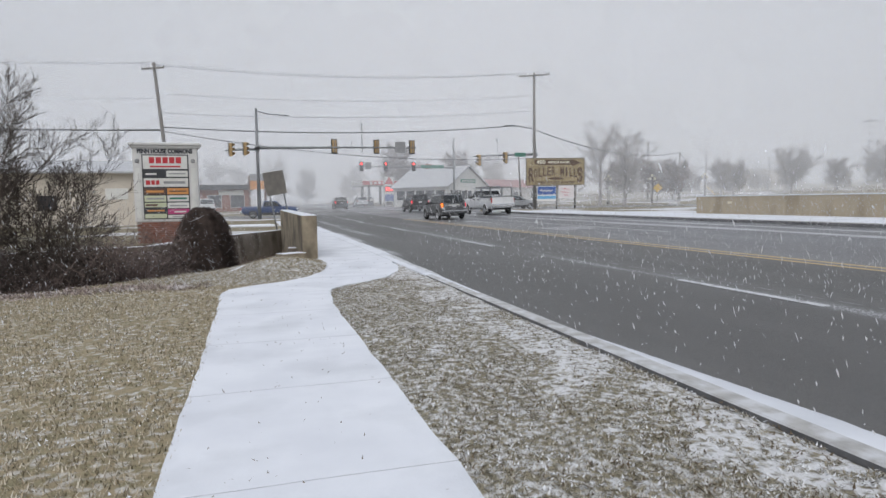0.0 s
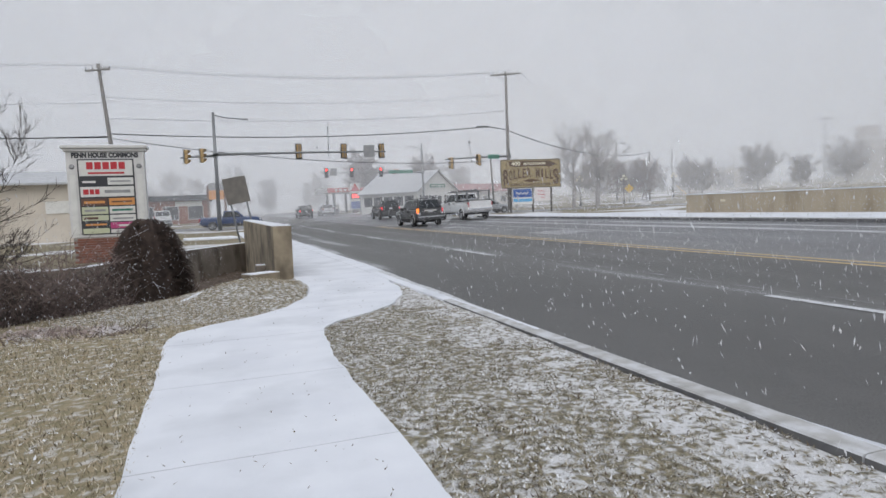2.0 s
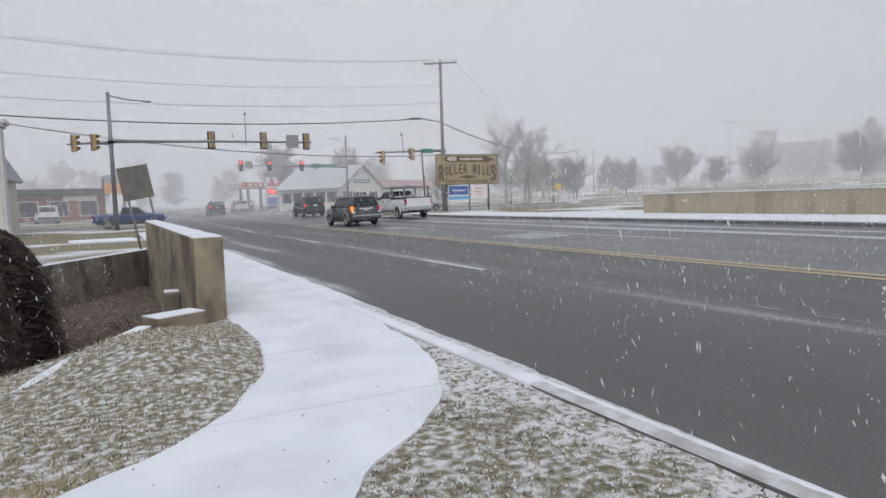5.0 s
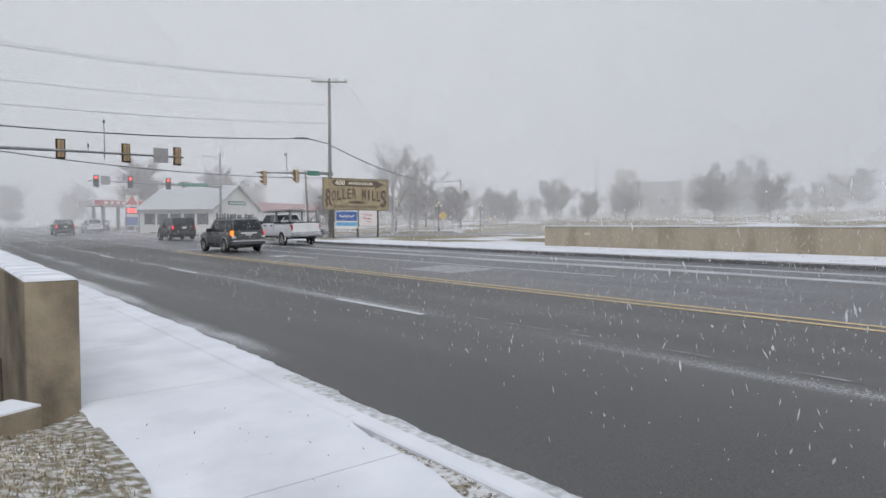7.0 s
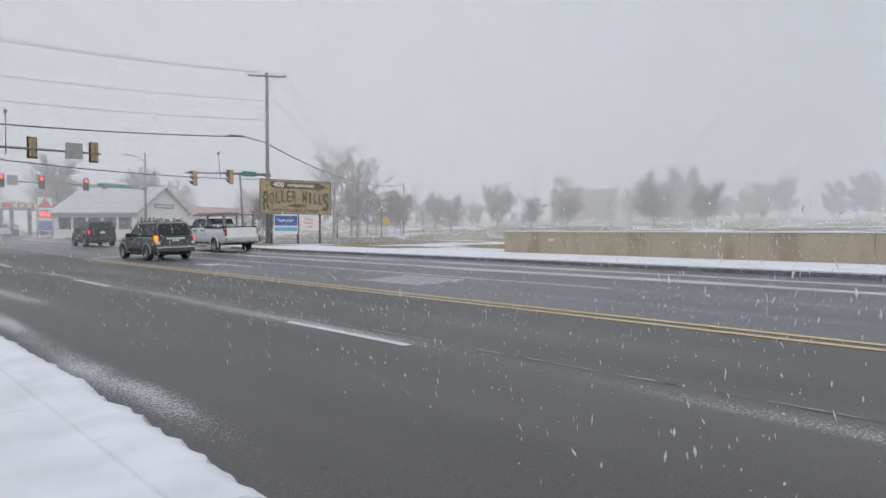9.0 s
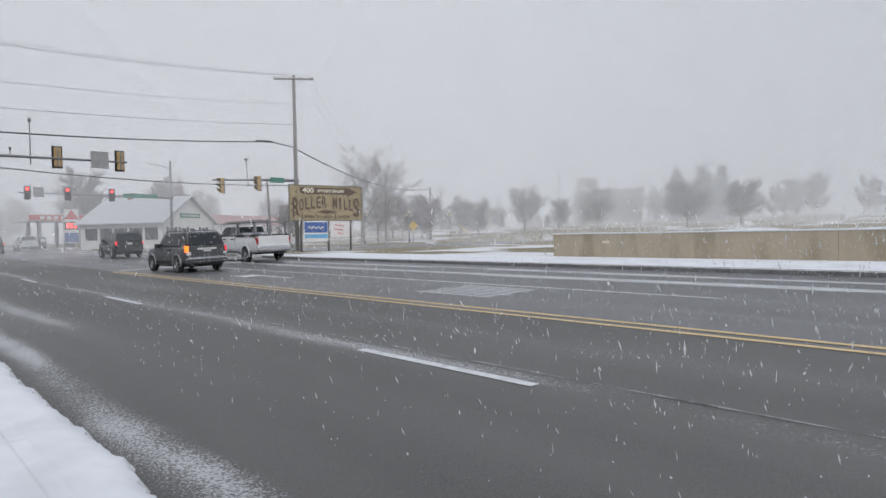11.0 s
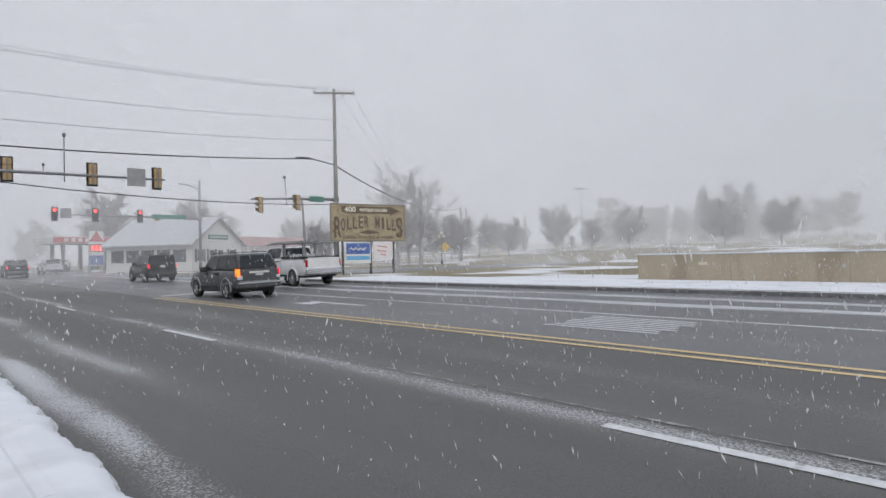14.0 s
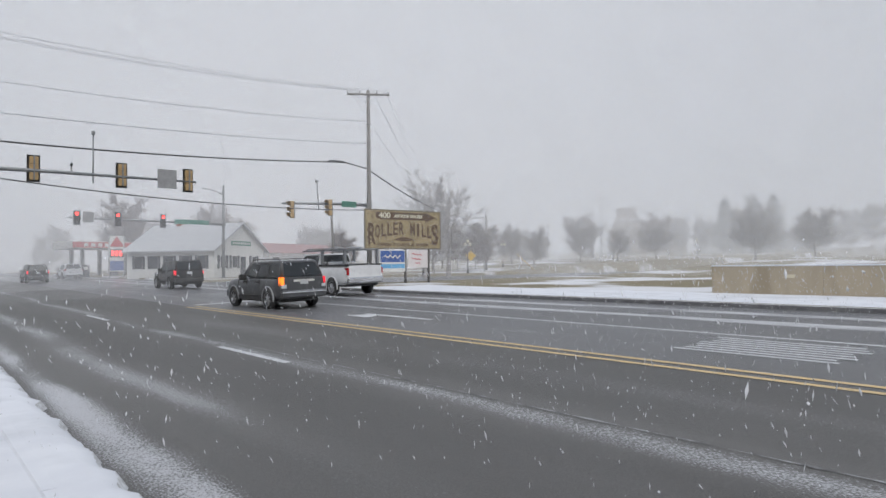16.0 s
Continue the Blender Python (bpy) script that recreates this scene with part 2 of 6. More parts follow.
def box(bm, x0, y0, z0, x1, y1, z1, bevel=0.0, m=None, idx=0):
    r = bmesh.ops.create_cube(bm, size=1)
    vs = r["verts"]
    for v in vs:
        v.co = Vector((x0 + (v.co.x + 0.5) * (x1 - x0), y0 + (v.co.y + 0.5) * (y1 - y0), z0 + (v.co.z + 0.5) * (z1 - z0)))
    fs = list({f for v in vs for f in v.link_faces})
    for f in fs:
        f.material_index = idx
    if bevel:
        es = list({e for v in vs for e in v.link_edges})
        out = bmesh.ops.bevel(bm, geom=es, offset=bevel, segments=2, affect="EDGES", profile=0.5)
        vs = [v for v in bm.verts if v in set(out["verts"]) or v in vs]
    if m is not None:
        for v in {v for f in bm.faces for v in f.verts if v in set(vs)}:
            v.co = m @ v.co
    return bm


def cube(*a, **k):
    return box(bmesh.new(), *a, **k)


def tube(bm, points, radii, sides=8, cap=True):
    """A round bar along points, with a radius for each."""
    pts = [Vector(p) for p in points]
    rings = []
    up = None
    for i, p in enumerate(pts):
        d = (pts[min(i + 1, len(pts) - 1)] - pts[max(i - 1, 0)]).normalized()
        if up is None:
            up = d.orthogonal().normalized()
        up = (up - d * up.dot(d)).normalized()
        side = d.cross(up)
        r = radii[i] if isinstance(radii, (list, tuple)) else radii
        rings.append([bm.verts.new(p + (up * math.cos(2 * math.pi * k / sides) + side * math.sin(2 * math.pi * k / sides)) * r) for k in range(sides)])
    for a, b in zip(rings, rings[1:]):
        for k in range(sides):
            f = bm.faces.new((a[k], a[(k + 1) % sides], b[(k + 1) % sides], b[k]))
            f.smooth = True
    if cap:
        bm.faces.new(rings[0][::-1])
        bm.faces.new(rings[-1])
    return bm


def bar(points, radii, sides=8):
    return tube(bmesh.new(), points, radii, sides)


def prism(bm, outline, y0, y1, axis="y"):
    """A flat outline given as (a, b) pushed from y0 to y1 along an axis."""
    def at(a, b, c):
        return {"y": (a, c, b), "x": (c, a, b), "z": (a, b, c)}[axis]
    lo = [bm.verts.new(at(a, b, y0)) for a, b in outline]
    hi = [bm.verts.new(at(a, b, y1)) for a, b in outline]
    bm.faces.new(lo)
    bm.faces.new(hi[::-1])
    for i in range(len(lo)):
        j = (i + 1) % len(lo)
        bm.faces.new((lo[i], hi[i], hi[j], lo[j]))
    bmesh.ops.recalc_face_normals(bm, faces=bm.faces)
    return bm


def lettering(name, words, size, material, parent, at, rx=90, rz=0, width=None, depth=0.008, shear=0.0, bold=0.0):
    """Words in the built-in font as a mesh, centred on a point."""
    cu = bpy.data.curves.new(name, "FONT")
    cu.body, cu.size, cu.align_x, cu.align_y, cu.extrude, cu.offset = words, size, "CENTER", "CENTER", depth / 2, bold
    cu.shear, cu.resolution_u = shear, 3
    tmp = bpy.data.objects.new("tmp", cu)
    scene.collection.objects.link(tmp)
    me = bpy.data.meshes.new_from_object(tmp.evaluated_get(bpy.context.evaluated_depsgraph_get()))
    bpy.data.objects.remove(tmp)
    bpy.data.curves.remove(cu)
    me.materials.clear()
    me.materials.append(material)
    ob = new(name, me)
    ob.parent = parent
    m = pose(*at, rx, 0, rz)
    if width:
        xs = [v.co.x for v in me.vertices]
        m = m @ Matrix.Diagonal((width / max(1e-6, max(xs) - min(xs)), 1, 1, 1))
    ob.matrix_basis = m
    return ob


# ---- lie of the land ----
def smooth(a, b, v):
    t = min(1, max(0, (v - a) / (b - a)))
    return t * t * (3 - 2 * t)


def rise(y):
    """The street climbs gently beyond the junction."""
    return 0.006 * min(max(0, y - 45), 110)


def street_z(x, y):
    return -0.125 + 0.026 * (max(3.4, min(x, 20.6)) - 7.35) + rise(y)


def gully(x, y):
    """How deep the culvert's channel lies under the banks: 0 outside, 1 within."""
    near = 0.78 * (x - 1.0) + 14.9
    near = max(near, 11.6 - 0.10 * (x + 3.0))
    far = 28.6 + 1.85 * (x - 1.25)
    if x < -3.2:
        far = 20.5
    inside = smooth(0.0, 0.5, y - near - 0.1) * smooth(-0.5, -0.1, far - y) * smooth(-0.3, 0.0, 1.3 - x) * smooth(-26, -8, x)
    return inside


def ground_z(x, y):
    if x >= 20.5:
        return 0.34 + rise(y) + 0.002 * min(60, x - 20.5) + 1.7 * smooth(48, 105, x) + 3.5 * smooth(115, 230, x)
    z = rise(y)
    if x < 3.3:
        z += -0.035 - 0.9 * gully(x, y)
        if y < 12 and x < -0.5:
            z -= 0.10 * smooth(0.5, 6, -x)
    return z


KERB_R, KERB_L = 20.55, 3.2
CROSS_A, CROSS_B = 57.5, 72.5


def sheet(name, xs, ys, zf, material, label, category="", dz=0.0, skip=None):
    bm = bmesh.new()
    grid = [[bm.verts.new((x, y, zf(x, y) + dz)) for x in xs] for y in ys]
    for j in range(len(ys) - 1):
        for i in range(len(xs) - 1):
            if skip and skip((xs[i] + xs[i + 1]) / 2, (ys[j] + ys[j + 1]) / 2):
                continue
            f = bm.faces.new((grid[j][i], grid[j][i + 1], grid[j + 1][i + 1], grid[j + 1][i]))
            f.smooth = True
    return thing(name, bm, material, label, category or name, kind="structure")


def steps(a, b, d):
    n = max(1, round((b - a) / d))
    return [a + (b - a) * i / n for i in range(n + 1)]


def under(x, y):
    """Ground under everything, so that it runs to the horizon in one sheet."""
    if 3.0 < x < 20.6:
        return -0.62 + rise(y)
    if CROSS_A - 1 < y < CROSS_B + 1:
        return -0.5 + rise(y)
    return ground_z(x, y) - 0.4 * gully(x, y)


far_steps = [110, 130, 160, 220, 320, 500, 900, 2000]
gx = [-v for v in far_steps[::-1]] + steps(-90, -26, 4)[:-1] + steps(-26, -6, 1)[:-1] + steps(-6, 3.2, 0.2) + [3.5] + steps(5, 20, 3) + [20.5, 20.62, 21, 22, 24, 26, 28, 32] + steps(40, 100, 6) + far_steps[1:]
gy = [-v for v in far_steps[::-1]] + steps(-90, -4, 4)[:-1] + steps(-4, 30, 0.25) + steps(31, 110, 1.5) + far_steps[1:]
gx, gy = sorted(set(gx)), sorted(set(gy))
ground = sheet("ground", gx, gy, under, FIELD, "winter ground of pale grass patched with thin snow", "ground")

ry = steps(-60, 150, 2) + [220, 320, 500]
road = sheet("road", steps(KERB_L + 0.15, 11.1, 1.3), ry, street_z, ASPHALT, "wet dark grey asphalt street with thin slush", "road")
road_far = sheet("road_far_lanes", steps(11.1, 20.62, 1.2), ry, street_z, ASPHALT_FAR, "wet grey asphalt lanes streaked with slush", "road")
for nm, a, b in (("cross_street_west", -120, KERB_L + 0.1), ("cross_street_east", 20.6, 160)):
    sheet(nm, steps(a, b, 4), steps(CROSS_A, CROSS_B, 1.5), lambda x, y: street_z(x, y) + 0.003, ASPHALT_FAR, "wet side street crossing at the traffic lights", "road")
# corner fillets, where the kerbs sweep into the side street
for sx, cx, cy, a0 in ((1, 20.6, CROSS_A, 0), (-1, KERB_L + 0.2, CROSS_A, 0)):
    bm = bmesh.new()
    rr = 7.0
    c = Vector((cx + sx * rr, cy - rr))
    arc = [(c.x - sx * rr * math.cos(t), c.y + rr * math.sin(t)) for t in [math.pi / 2 * k / 10 for k in range(11)]]
    pts = arc + [(cx, cy)]
    vs = [bm.verts.new((x, y, street_z(x, y) + (0.17 if sx > 0 else 0.10))) for x, y in pts]
    f = bm.faces.new(vs)
    if f.normal.z < 0:
        f.normal_flip()
    thing("road_corner", bm, ASPHALT_FAR, "wet asphalt at the rounded street corner", "road", kind="structure")


def stripe(name, x0, x1, y0, y1, material, label, dz=0.008, skew=0.0):
    bm = bmesh.new()
    ys = steps(y0, y1, 4)
    rows = []
    for y in ys:
        s = skew * (y - y0)
        rows.append([bm.verts.new((x + s, y, street_z(x, y) + dz)) for x in (x0, x1)])
    for a, b in zip(rows, rows[1:]):
        bm.faces.new((a[0], a[1], b[1], b[0]))
    return thing(name, bm, material, label, "road marking", kind="structure")


for x in (10.88, 11.24):
    stripe("yellow_line", x, x + 0.13, -60, 46.5, YELLOW, "double yellow centre line on wet asphalt")
stripe("white_line", 14.80, 14.93, 20, 46.5, WHITE_PAINT, "solid white lane line, partly under slush")
for k in range(-5, 4):
    y = 9.53 + 12.19 * k
    stripe("lane_dash", 7.30, 7.44, y - 3.05, y, WHITE_PAINT, "white dashed lane line")
stripe("stop_line", 11.5, 20.0, 46.9, 47.4, WHITE_PAINT, "white stop line at the traffic lights")
stripe("slush_band", 17.1, 17.5, -30, 60, PALE_SLUSH, "pale band of slush between the lanes", 0.006)
# thin ragged line of slush caught in the pavement seam
bm = bmesh.new()
rows = []
for y in steps(-12, 36, 0.12):
    c, w = 7.80 + 0.05 * noise.noise((0, y * 0.25, 4)), max(0.003, 0.012 + 0.035 * noise.noise((2, y * 1.9, 4)) + 0.02 * noise.noise((4, y * 7, 4)))
    rows.append([bm.verts.new((c + k * w, y, street_z(c, y) + 0.007)) for k in (-1, 1)])
for a, b in zip(rows, rows[1:]):
    bm.faces.new((a[0], a[1], b[1], b[0]))
thing("slush_line", bm, SEAM_SLUSH, "thin line of slush caught in the pavement seam", "slush", kind="structure")
stripe("slush_band", 18.75, 19.05, -30, 60, PALE_SLUSH, "pale band of slush near the far kerb", 0.006)

# worn turn-lane word, its letters drawn out along the lane, not legible
word = empty("lane_word", pose(0, 0, 0), "worn white lettering painted on the turn lane", "road marking", kind="structure")
for k in range(8):
    x = 12.65 + k * 0.235
    bm = bmesh.new()
    y0, y1 = 24.15 + 0.12 * math.sin(k * 2.1), 26.65 + 0.1 * math.cos(k * 1.7)
    vs = [bm.verts.new((a, b, street_z(a, b) + 0.008)) for a, b in ((x, y0), (x + 0.12, y0), (x + 0.12, y1), (x, y1))]
    bm.faces.new(vs)
    part("letter_bar", bm, WHITE_PAINT, word)
bm = bmesh.new()
for pts in (((13.25, 34.2), (13.45, 34.2), (13.45, 37.4), (13.25, 37.4)), ((12.7, 36.3), (13.3, 36.6), (13.3, 37.0), (12.7, 37.6))):
    bm.faces.new([bm.verts.new((a, b, street_z(a, b) + 0.008)) for a, b in pts])
thing("turn_arrow", bm, WHITE_PAINT, "worn white turn arrow painted on asphalt", "road marking", kind="structure")

# ---- footway, verge and kerbs ----
WALK_L = [(-0.36, -40), (-0.36, 8.4), (-0.40, 10.0), (-0.28, 10.45), (0.12, 10.85), (0.55, 11.1), (1.0, 11.65), (1.38, 12.55), (1.56, 13.6), (1.57, 15.5), (1.6, 48)]
WALK_R = [(1.08, -40), (1.10, 8.3), (1.18, 9.4), (1.25, 9.9), (1.5, 10.28), (1.95, 10.6), (2.4, 11.15), (2.75, 11.9), (2.98, 12.8), (3.02, 13.6), (3.2, 14.6), (3.2, 48)]


def along(line, y):
    for (xa, ya), (xb, yb) in zip(line, line[1:]):
        if ya <= y <= yb:
            return xa + (xb - xa) * (y - ya) / (yb - ya)
    return line[-1][0]


def slab_rows(bm, y0, y1, wob=0.007):
    ys = steps(y0, y1, 0.12 if y0 > 8 else 0.4)
    rows = []
    for y in ys:
        a = along(WALK_L, y) + wob * math.sin(y * 7.1) + wob * math.sin(y * 17.3)
        b = along(WALK_R, y) + (wob * math.sin(y * 6.3 + 1) + wob * math.sin(y * 19) if y < 14 else 0)
        rows.append([bm.verts.new((a + (b - a) * k / 4, y, rise(y) + 0.0015 * math.sin(k * 2 + y))) for k in range(5)])
    for r, s in zip(rows, rows[1:]):
        for k in range(4):
            bm.faces.new((r[k], r[k + 1], s[k + 1], s[k])).smooth = True
    rim = [r[0] for r in rows] + rows[-1][1:] + [r[4] for r in rows[::-1]][1:] + rows[0][1:4][::-1]
    rim = [bm.verts.new(v.co) for v in rim]
    low = [bm.verts.new(v.co - Vector((0, 0, 0.1))) for v in rim]
    for i in range(len(rim)):
        j = (i + 1) % len(rim)
        bm.faces.new((rim[j], rim[i], low[i], low[j]))


pavement = empty("pavement", pose(0, 0, 0), "concrete footway under a thin even coat of snow", "pavement", kind="structure")
joints = [-40, -30, -20, -10, -5, -1.8, -0.2, 1.4, 3.08, 4.7, 6.35, 8.0, 9.7, 11.4, 13.15, 15.75, 18.2, 20.6, 23, 25.4, 27.8, 30.2, 33, 36, 40, 44, 48]
for a, b in zip(joints, joints[1:]):
    bm = bmesh.new()
    slab_rows(bm, a + 0.006, b - 0.006)
    part("slab", bm, SNOW_WALK, pavement)


def verge_snow(x, y):
    """Above nought where more snow lies: along the kerb and in loose patches."""
    return x - 2.72 + 0.9 * noise.noise((x * 1.4, y * 1.1, 6)) + 0.6 * noise.noise((x * 4.5, y * 4.5, 2)) + 1.5 * max(0.0, noise.noise((x * 0.9, y * 0.9, 12))) + 0.8 * smooth(9.5, 13, y)


def verge_z(x, y):
    return -0.018 - 0.022 * smooth(3.04, 3.075, x) * (1 - smooth(7, 9.5, y)) + 0.012 * noise.noise((x * 2.1, y * 2.1, 0)) + 0.008 * noise.noise((x * 7, y * 7, 3))


bm = bmesh.new()
ys = steps(-40, 0, 1)[:-1] + steps(0, 13.6, 0.1)
rows = []
for y in ys:
    a, b = along(WALK_R, y) - 0.05, 3.08
    rows.append([bm.verts.new((a + (b - a) * k / 18, y, verge_z(a + (b - a) * k / 18, y))) for k in range(19)])
for r, s in zip(rows, rows[1:]):
    for k in range(18):
        f = bm.faces.new((r[k], r[k + 1], s[k + 1], s[k]))
        c = f.calc_center_median()
        f.smooth, f.material_index = True, int(verge_snow(c.x, c.y) > 0)
verge = thing("verge", bm, [TURF, TURF_SNOWY], "strip of short winter turf half covered by snow", "verge", kind="structure")


def lawn_z(x, y):
    mound = 0.22 * math.exp(-((x - 0.7) / 0.75) ** 2 - ((y - 13.7) / 1.1) ** 2)
    dip = 0.10 * smooth(0.5, 6, -x) if y < 13 else 0.10 * smooth(0.5, 6, -x)
    return -0.018 - dip + mound + 0.014 * noise.noise((x * 2, y * 2, 5)) - 0.75 * gully(x, y)


bm = bmesh.new()
ys = steps(-40, 0, 1)[:-1] + steps(0, 15.6, 0.12)
rows = []
for y in ys:
    b = along(WALK_L, y) + 0.04
    n = 44
    row = []
    for k in range(n + 1):
        f = (k / n) ** 1.6
        x = b - f * 14
        row.append(bm.verts.new((x, y, lawn_z(x, y))))
    rows.append(row)
for r, s in zip(rows, rows[1:]):
    for k in range(len(r) - 1):
        if gully((r[k].co.x + r[k + 1].co.x) / 2, (r[k].co.y + s[k].co.y) / 2) > 0.35:
            continue
        f = bm.faces.new((r[k + 1], r[k], s[k], s[k + 1]))
        f.smooth, f.material_index = True, int(r[k].co.y > 11.0 - 0.12 * (r[k].co.x + 3) + 0.3)
lawn = thing("lawn", bm, [LAWN, TURF], "tan and green dry winter lawn with traces of snow", "lawn", kind="structure")

# the bed of the culvert's channel
sheet("gully_bed", steps(-14, 1.25, 0.35), steps(11.4, 29, 0.35), lambda x, y: ground_z(x, y) + 0.02 + 0.12 * noise.noise((x, y, 1)) * gully(x, y), EARTH, "brown earth and leaf litter in the ditch", "ground",
      skip=lambda x, y: gully(x, y) < 0.03)


def kerb_run(name, x, side, y0, y1, top, low, label):
    """A kerb of long stones with dark joints; side is +1 when the street lies at greater x."""
    root = empty(name, pose(0, 0, 0), label, "kerb", kind="structure")
    ys = steps(y0, y1, 3.05)
    w = 0.19
    outline = [(0, -0.35), (0, -0.012), (0.015, 0), (w - 0.03, 0), (w - 0.008, -0.012), (w + 0.035, -0.16), (w + 0.04, -0.35)]
    for a, b in zip(ys, ys[1:]):
        bm = bmesh.new()
        prism(bm, [(x + side * u, v) for u, v in outline], a + 0.006, b - 0.006)
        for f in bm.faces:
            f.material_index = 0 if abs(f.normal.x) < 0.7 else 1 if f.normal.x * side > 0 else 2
        for v in bm.verts:
            v.co.z += top + rise(v.co.y)
        # the face away from the street is coloured dark for the shadow gap behind
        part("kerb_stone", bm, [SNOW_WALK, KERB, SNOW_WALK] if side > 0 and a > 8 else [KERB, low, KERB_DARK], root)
    return root


kerb_run("kerb_near", 3.08, 1, -40, 50, 0.012, KERB, "pale concrete kerb dusted with snow")
# snow drifted over the near kerb and into the gutter
bm = bmesh.new()
rows = []
for y in steps(8.5, 50, 0.07):
    rag = 0.10 * noise.noise((0, y * 0.9, 1)) + 0.09 * noise.noise((3, y * 3.1, 1)) + 0.05 * noise.noise((5, y * 9, 1))
    e = 3.245 + (0.22 + 0.18 * smooth(13.5, 17, y) + rag) * smooth(8.5, 12.5, y)
    prof = [(3.17, 0.006), (3.22, 0.02), (3.22 + (e - 3.22) * 0.5, 0.012), (3.22 + (e - 3.22) * 0.85, -0.055), (e, -0.16)]
    rows.append([bm.verts.new((x, y, z + rise(y) + 0.006 * noise.noise((x * 9, y * 9, 2)))) for x, z in prof])
for r, s in zip(rows, rows[1:]):
    for k in range(4):
        f = bm.faces.new((r[k], r[k + 1], s[k + 1], s[k]))
        f.smooth, f.material_index = True, int(k > (0 if s[0].co.y < 15.5 else 2))
thing("kerb_snow", bm, [SNOW_WALK, SLUSH], "ragged edge of snow lying over the kerb", "snow", kind="structure")
bm = bmesh.new()
rows = []
for y in steps(-30, 7.2, 0.08):
    rag = 0.05 * noise.noise((0, y * 1.3, 1)) + 0.04 * noise.noise((3, y * 4.1, 1)) + 0.02 * noise.noise((5, y * 11, 1))
    e = 3.30 + (0.46 + rag) * (1 - smooth(2.0, 7.2, y))
    rows.append([bm.verts.new((x, y, z + 0.004 * noise.noise((x * 9, y * 9, 2)))) for x, z in ((3.25, 0.004), (3.27 + (e - 3.27) * 0.6, -0.03), (e, -0.215))])
for r, s in zip(rows, rows[1:]):
    for k in range(2):
        f = bm.faces.new((r[k], r[k + 1], s[k + 1], s[k]))
        f.smooth, f.material_index = True, k
thing("gutter_snow", bm, [SNOW_WALK, SLUSH], "strip of snow lying in the gutter by the kerb", "snow", kind="structure")
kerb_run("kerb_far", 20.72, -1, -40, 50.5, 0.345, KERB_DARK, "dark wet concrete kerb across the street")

far_walk = sheet("pavement_far", [20.74, 21.5, 22.5, 23.6, 24.8, 26.3], steps(-40, 50, 2.5), lambda x, y: 0.35 + rise(y), SNOW_WALK, "far footway under fresh snow", "pavement", 0.004)

# ---- tan retaining wall across the street ----
wall_root = empty("wall_tan", pose(26.2, 0, 0.33), "long low tan concrete wall with a snow-dusted coping", "wall", kind="structure")
y = 32.6
k = 0
while y > 9.2:
    y2 = y - 3.9
    part("panel", cube(0, y2 + 0.003, -0.3, 0.32, y - 0.003, 1.04, 0.012), TANWALL, wall_root)
    part("coping", cube(-0.03, y2 + 0.004, 1.04, 0.35, y - 0.004, 1.09, 0.012), SNOW, wall_root, "thin snow on the coping")
    y = y2
bm = bmesh.new()
box(bm, -0.006, 29.6, 0.62, 0, 29.95, 0.74)
part("patch", bm, CREAM, wall_root, "pale repaired patch")

# ---- culvert parapet and wing walls ----
parapet = empty("parapet", pose(0, 0, 0), "stained concrete culvert parapet with snow on top", "wall", kind="structure")
bm = bmesh.new()
box(bm, 1.22, 15.5, -1.6, 1.58, 28.4, 1.03, 0.018)
part("parapet_wall", bm, CONCRETE, parapet)
bm = bmesh.new()
for i in range(26):
    a, b = 15.5 + i * 12.9 / 26, 15.5 + (i + 1) * 12.9 / 26
    h0, h1 = 0.022 + 0.006 * math.sin(i * 1.7), 0.022 + 0.006 * math.sin((i + 1) * 1.7)
    v = [bm.verts.new(c) for c in ((1.225, a, 1.03), (1.575, a, 1.03), (1.575, b, 1.03), (1.225, b, 1.03), (1.25, a, 1.03 + h0), (1.55, a, 1.03 + h0), (1.55, b, 1.03 + h1), (1.25, b, 1.03 + h1))]
    for q in ((4, 5, 6, 7), (0, 4, 7, 3), (1, 2, 6, 5), (0, 1, 5, 4), (3, 7, 6, 2)):
        bm.faces.new([v[j] for j in q]).smooth = True
part("snow_cap", bm, SNOW, parapet, "snow cap")
part("ledge", cube(0.98, 17.7, -1.5, 1.22, 18.05, 0.10, 0.03), CONCRETE_DARK, parapet)
part("ledge_snow", cube(1.0, 17.72, 0.10, 1.21, 18.03, 0.115, 0.006), SNOW, parapet, "snow on the ledge")


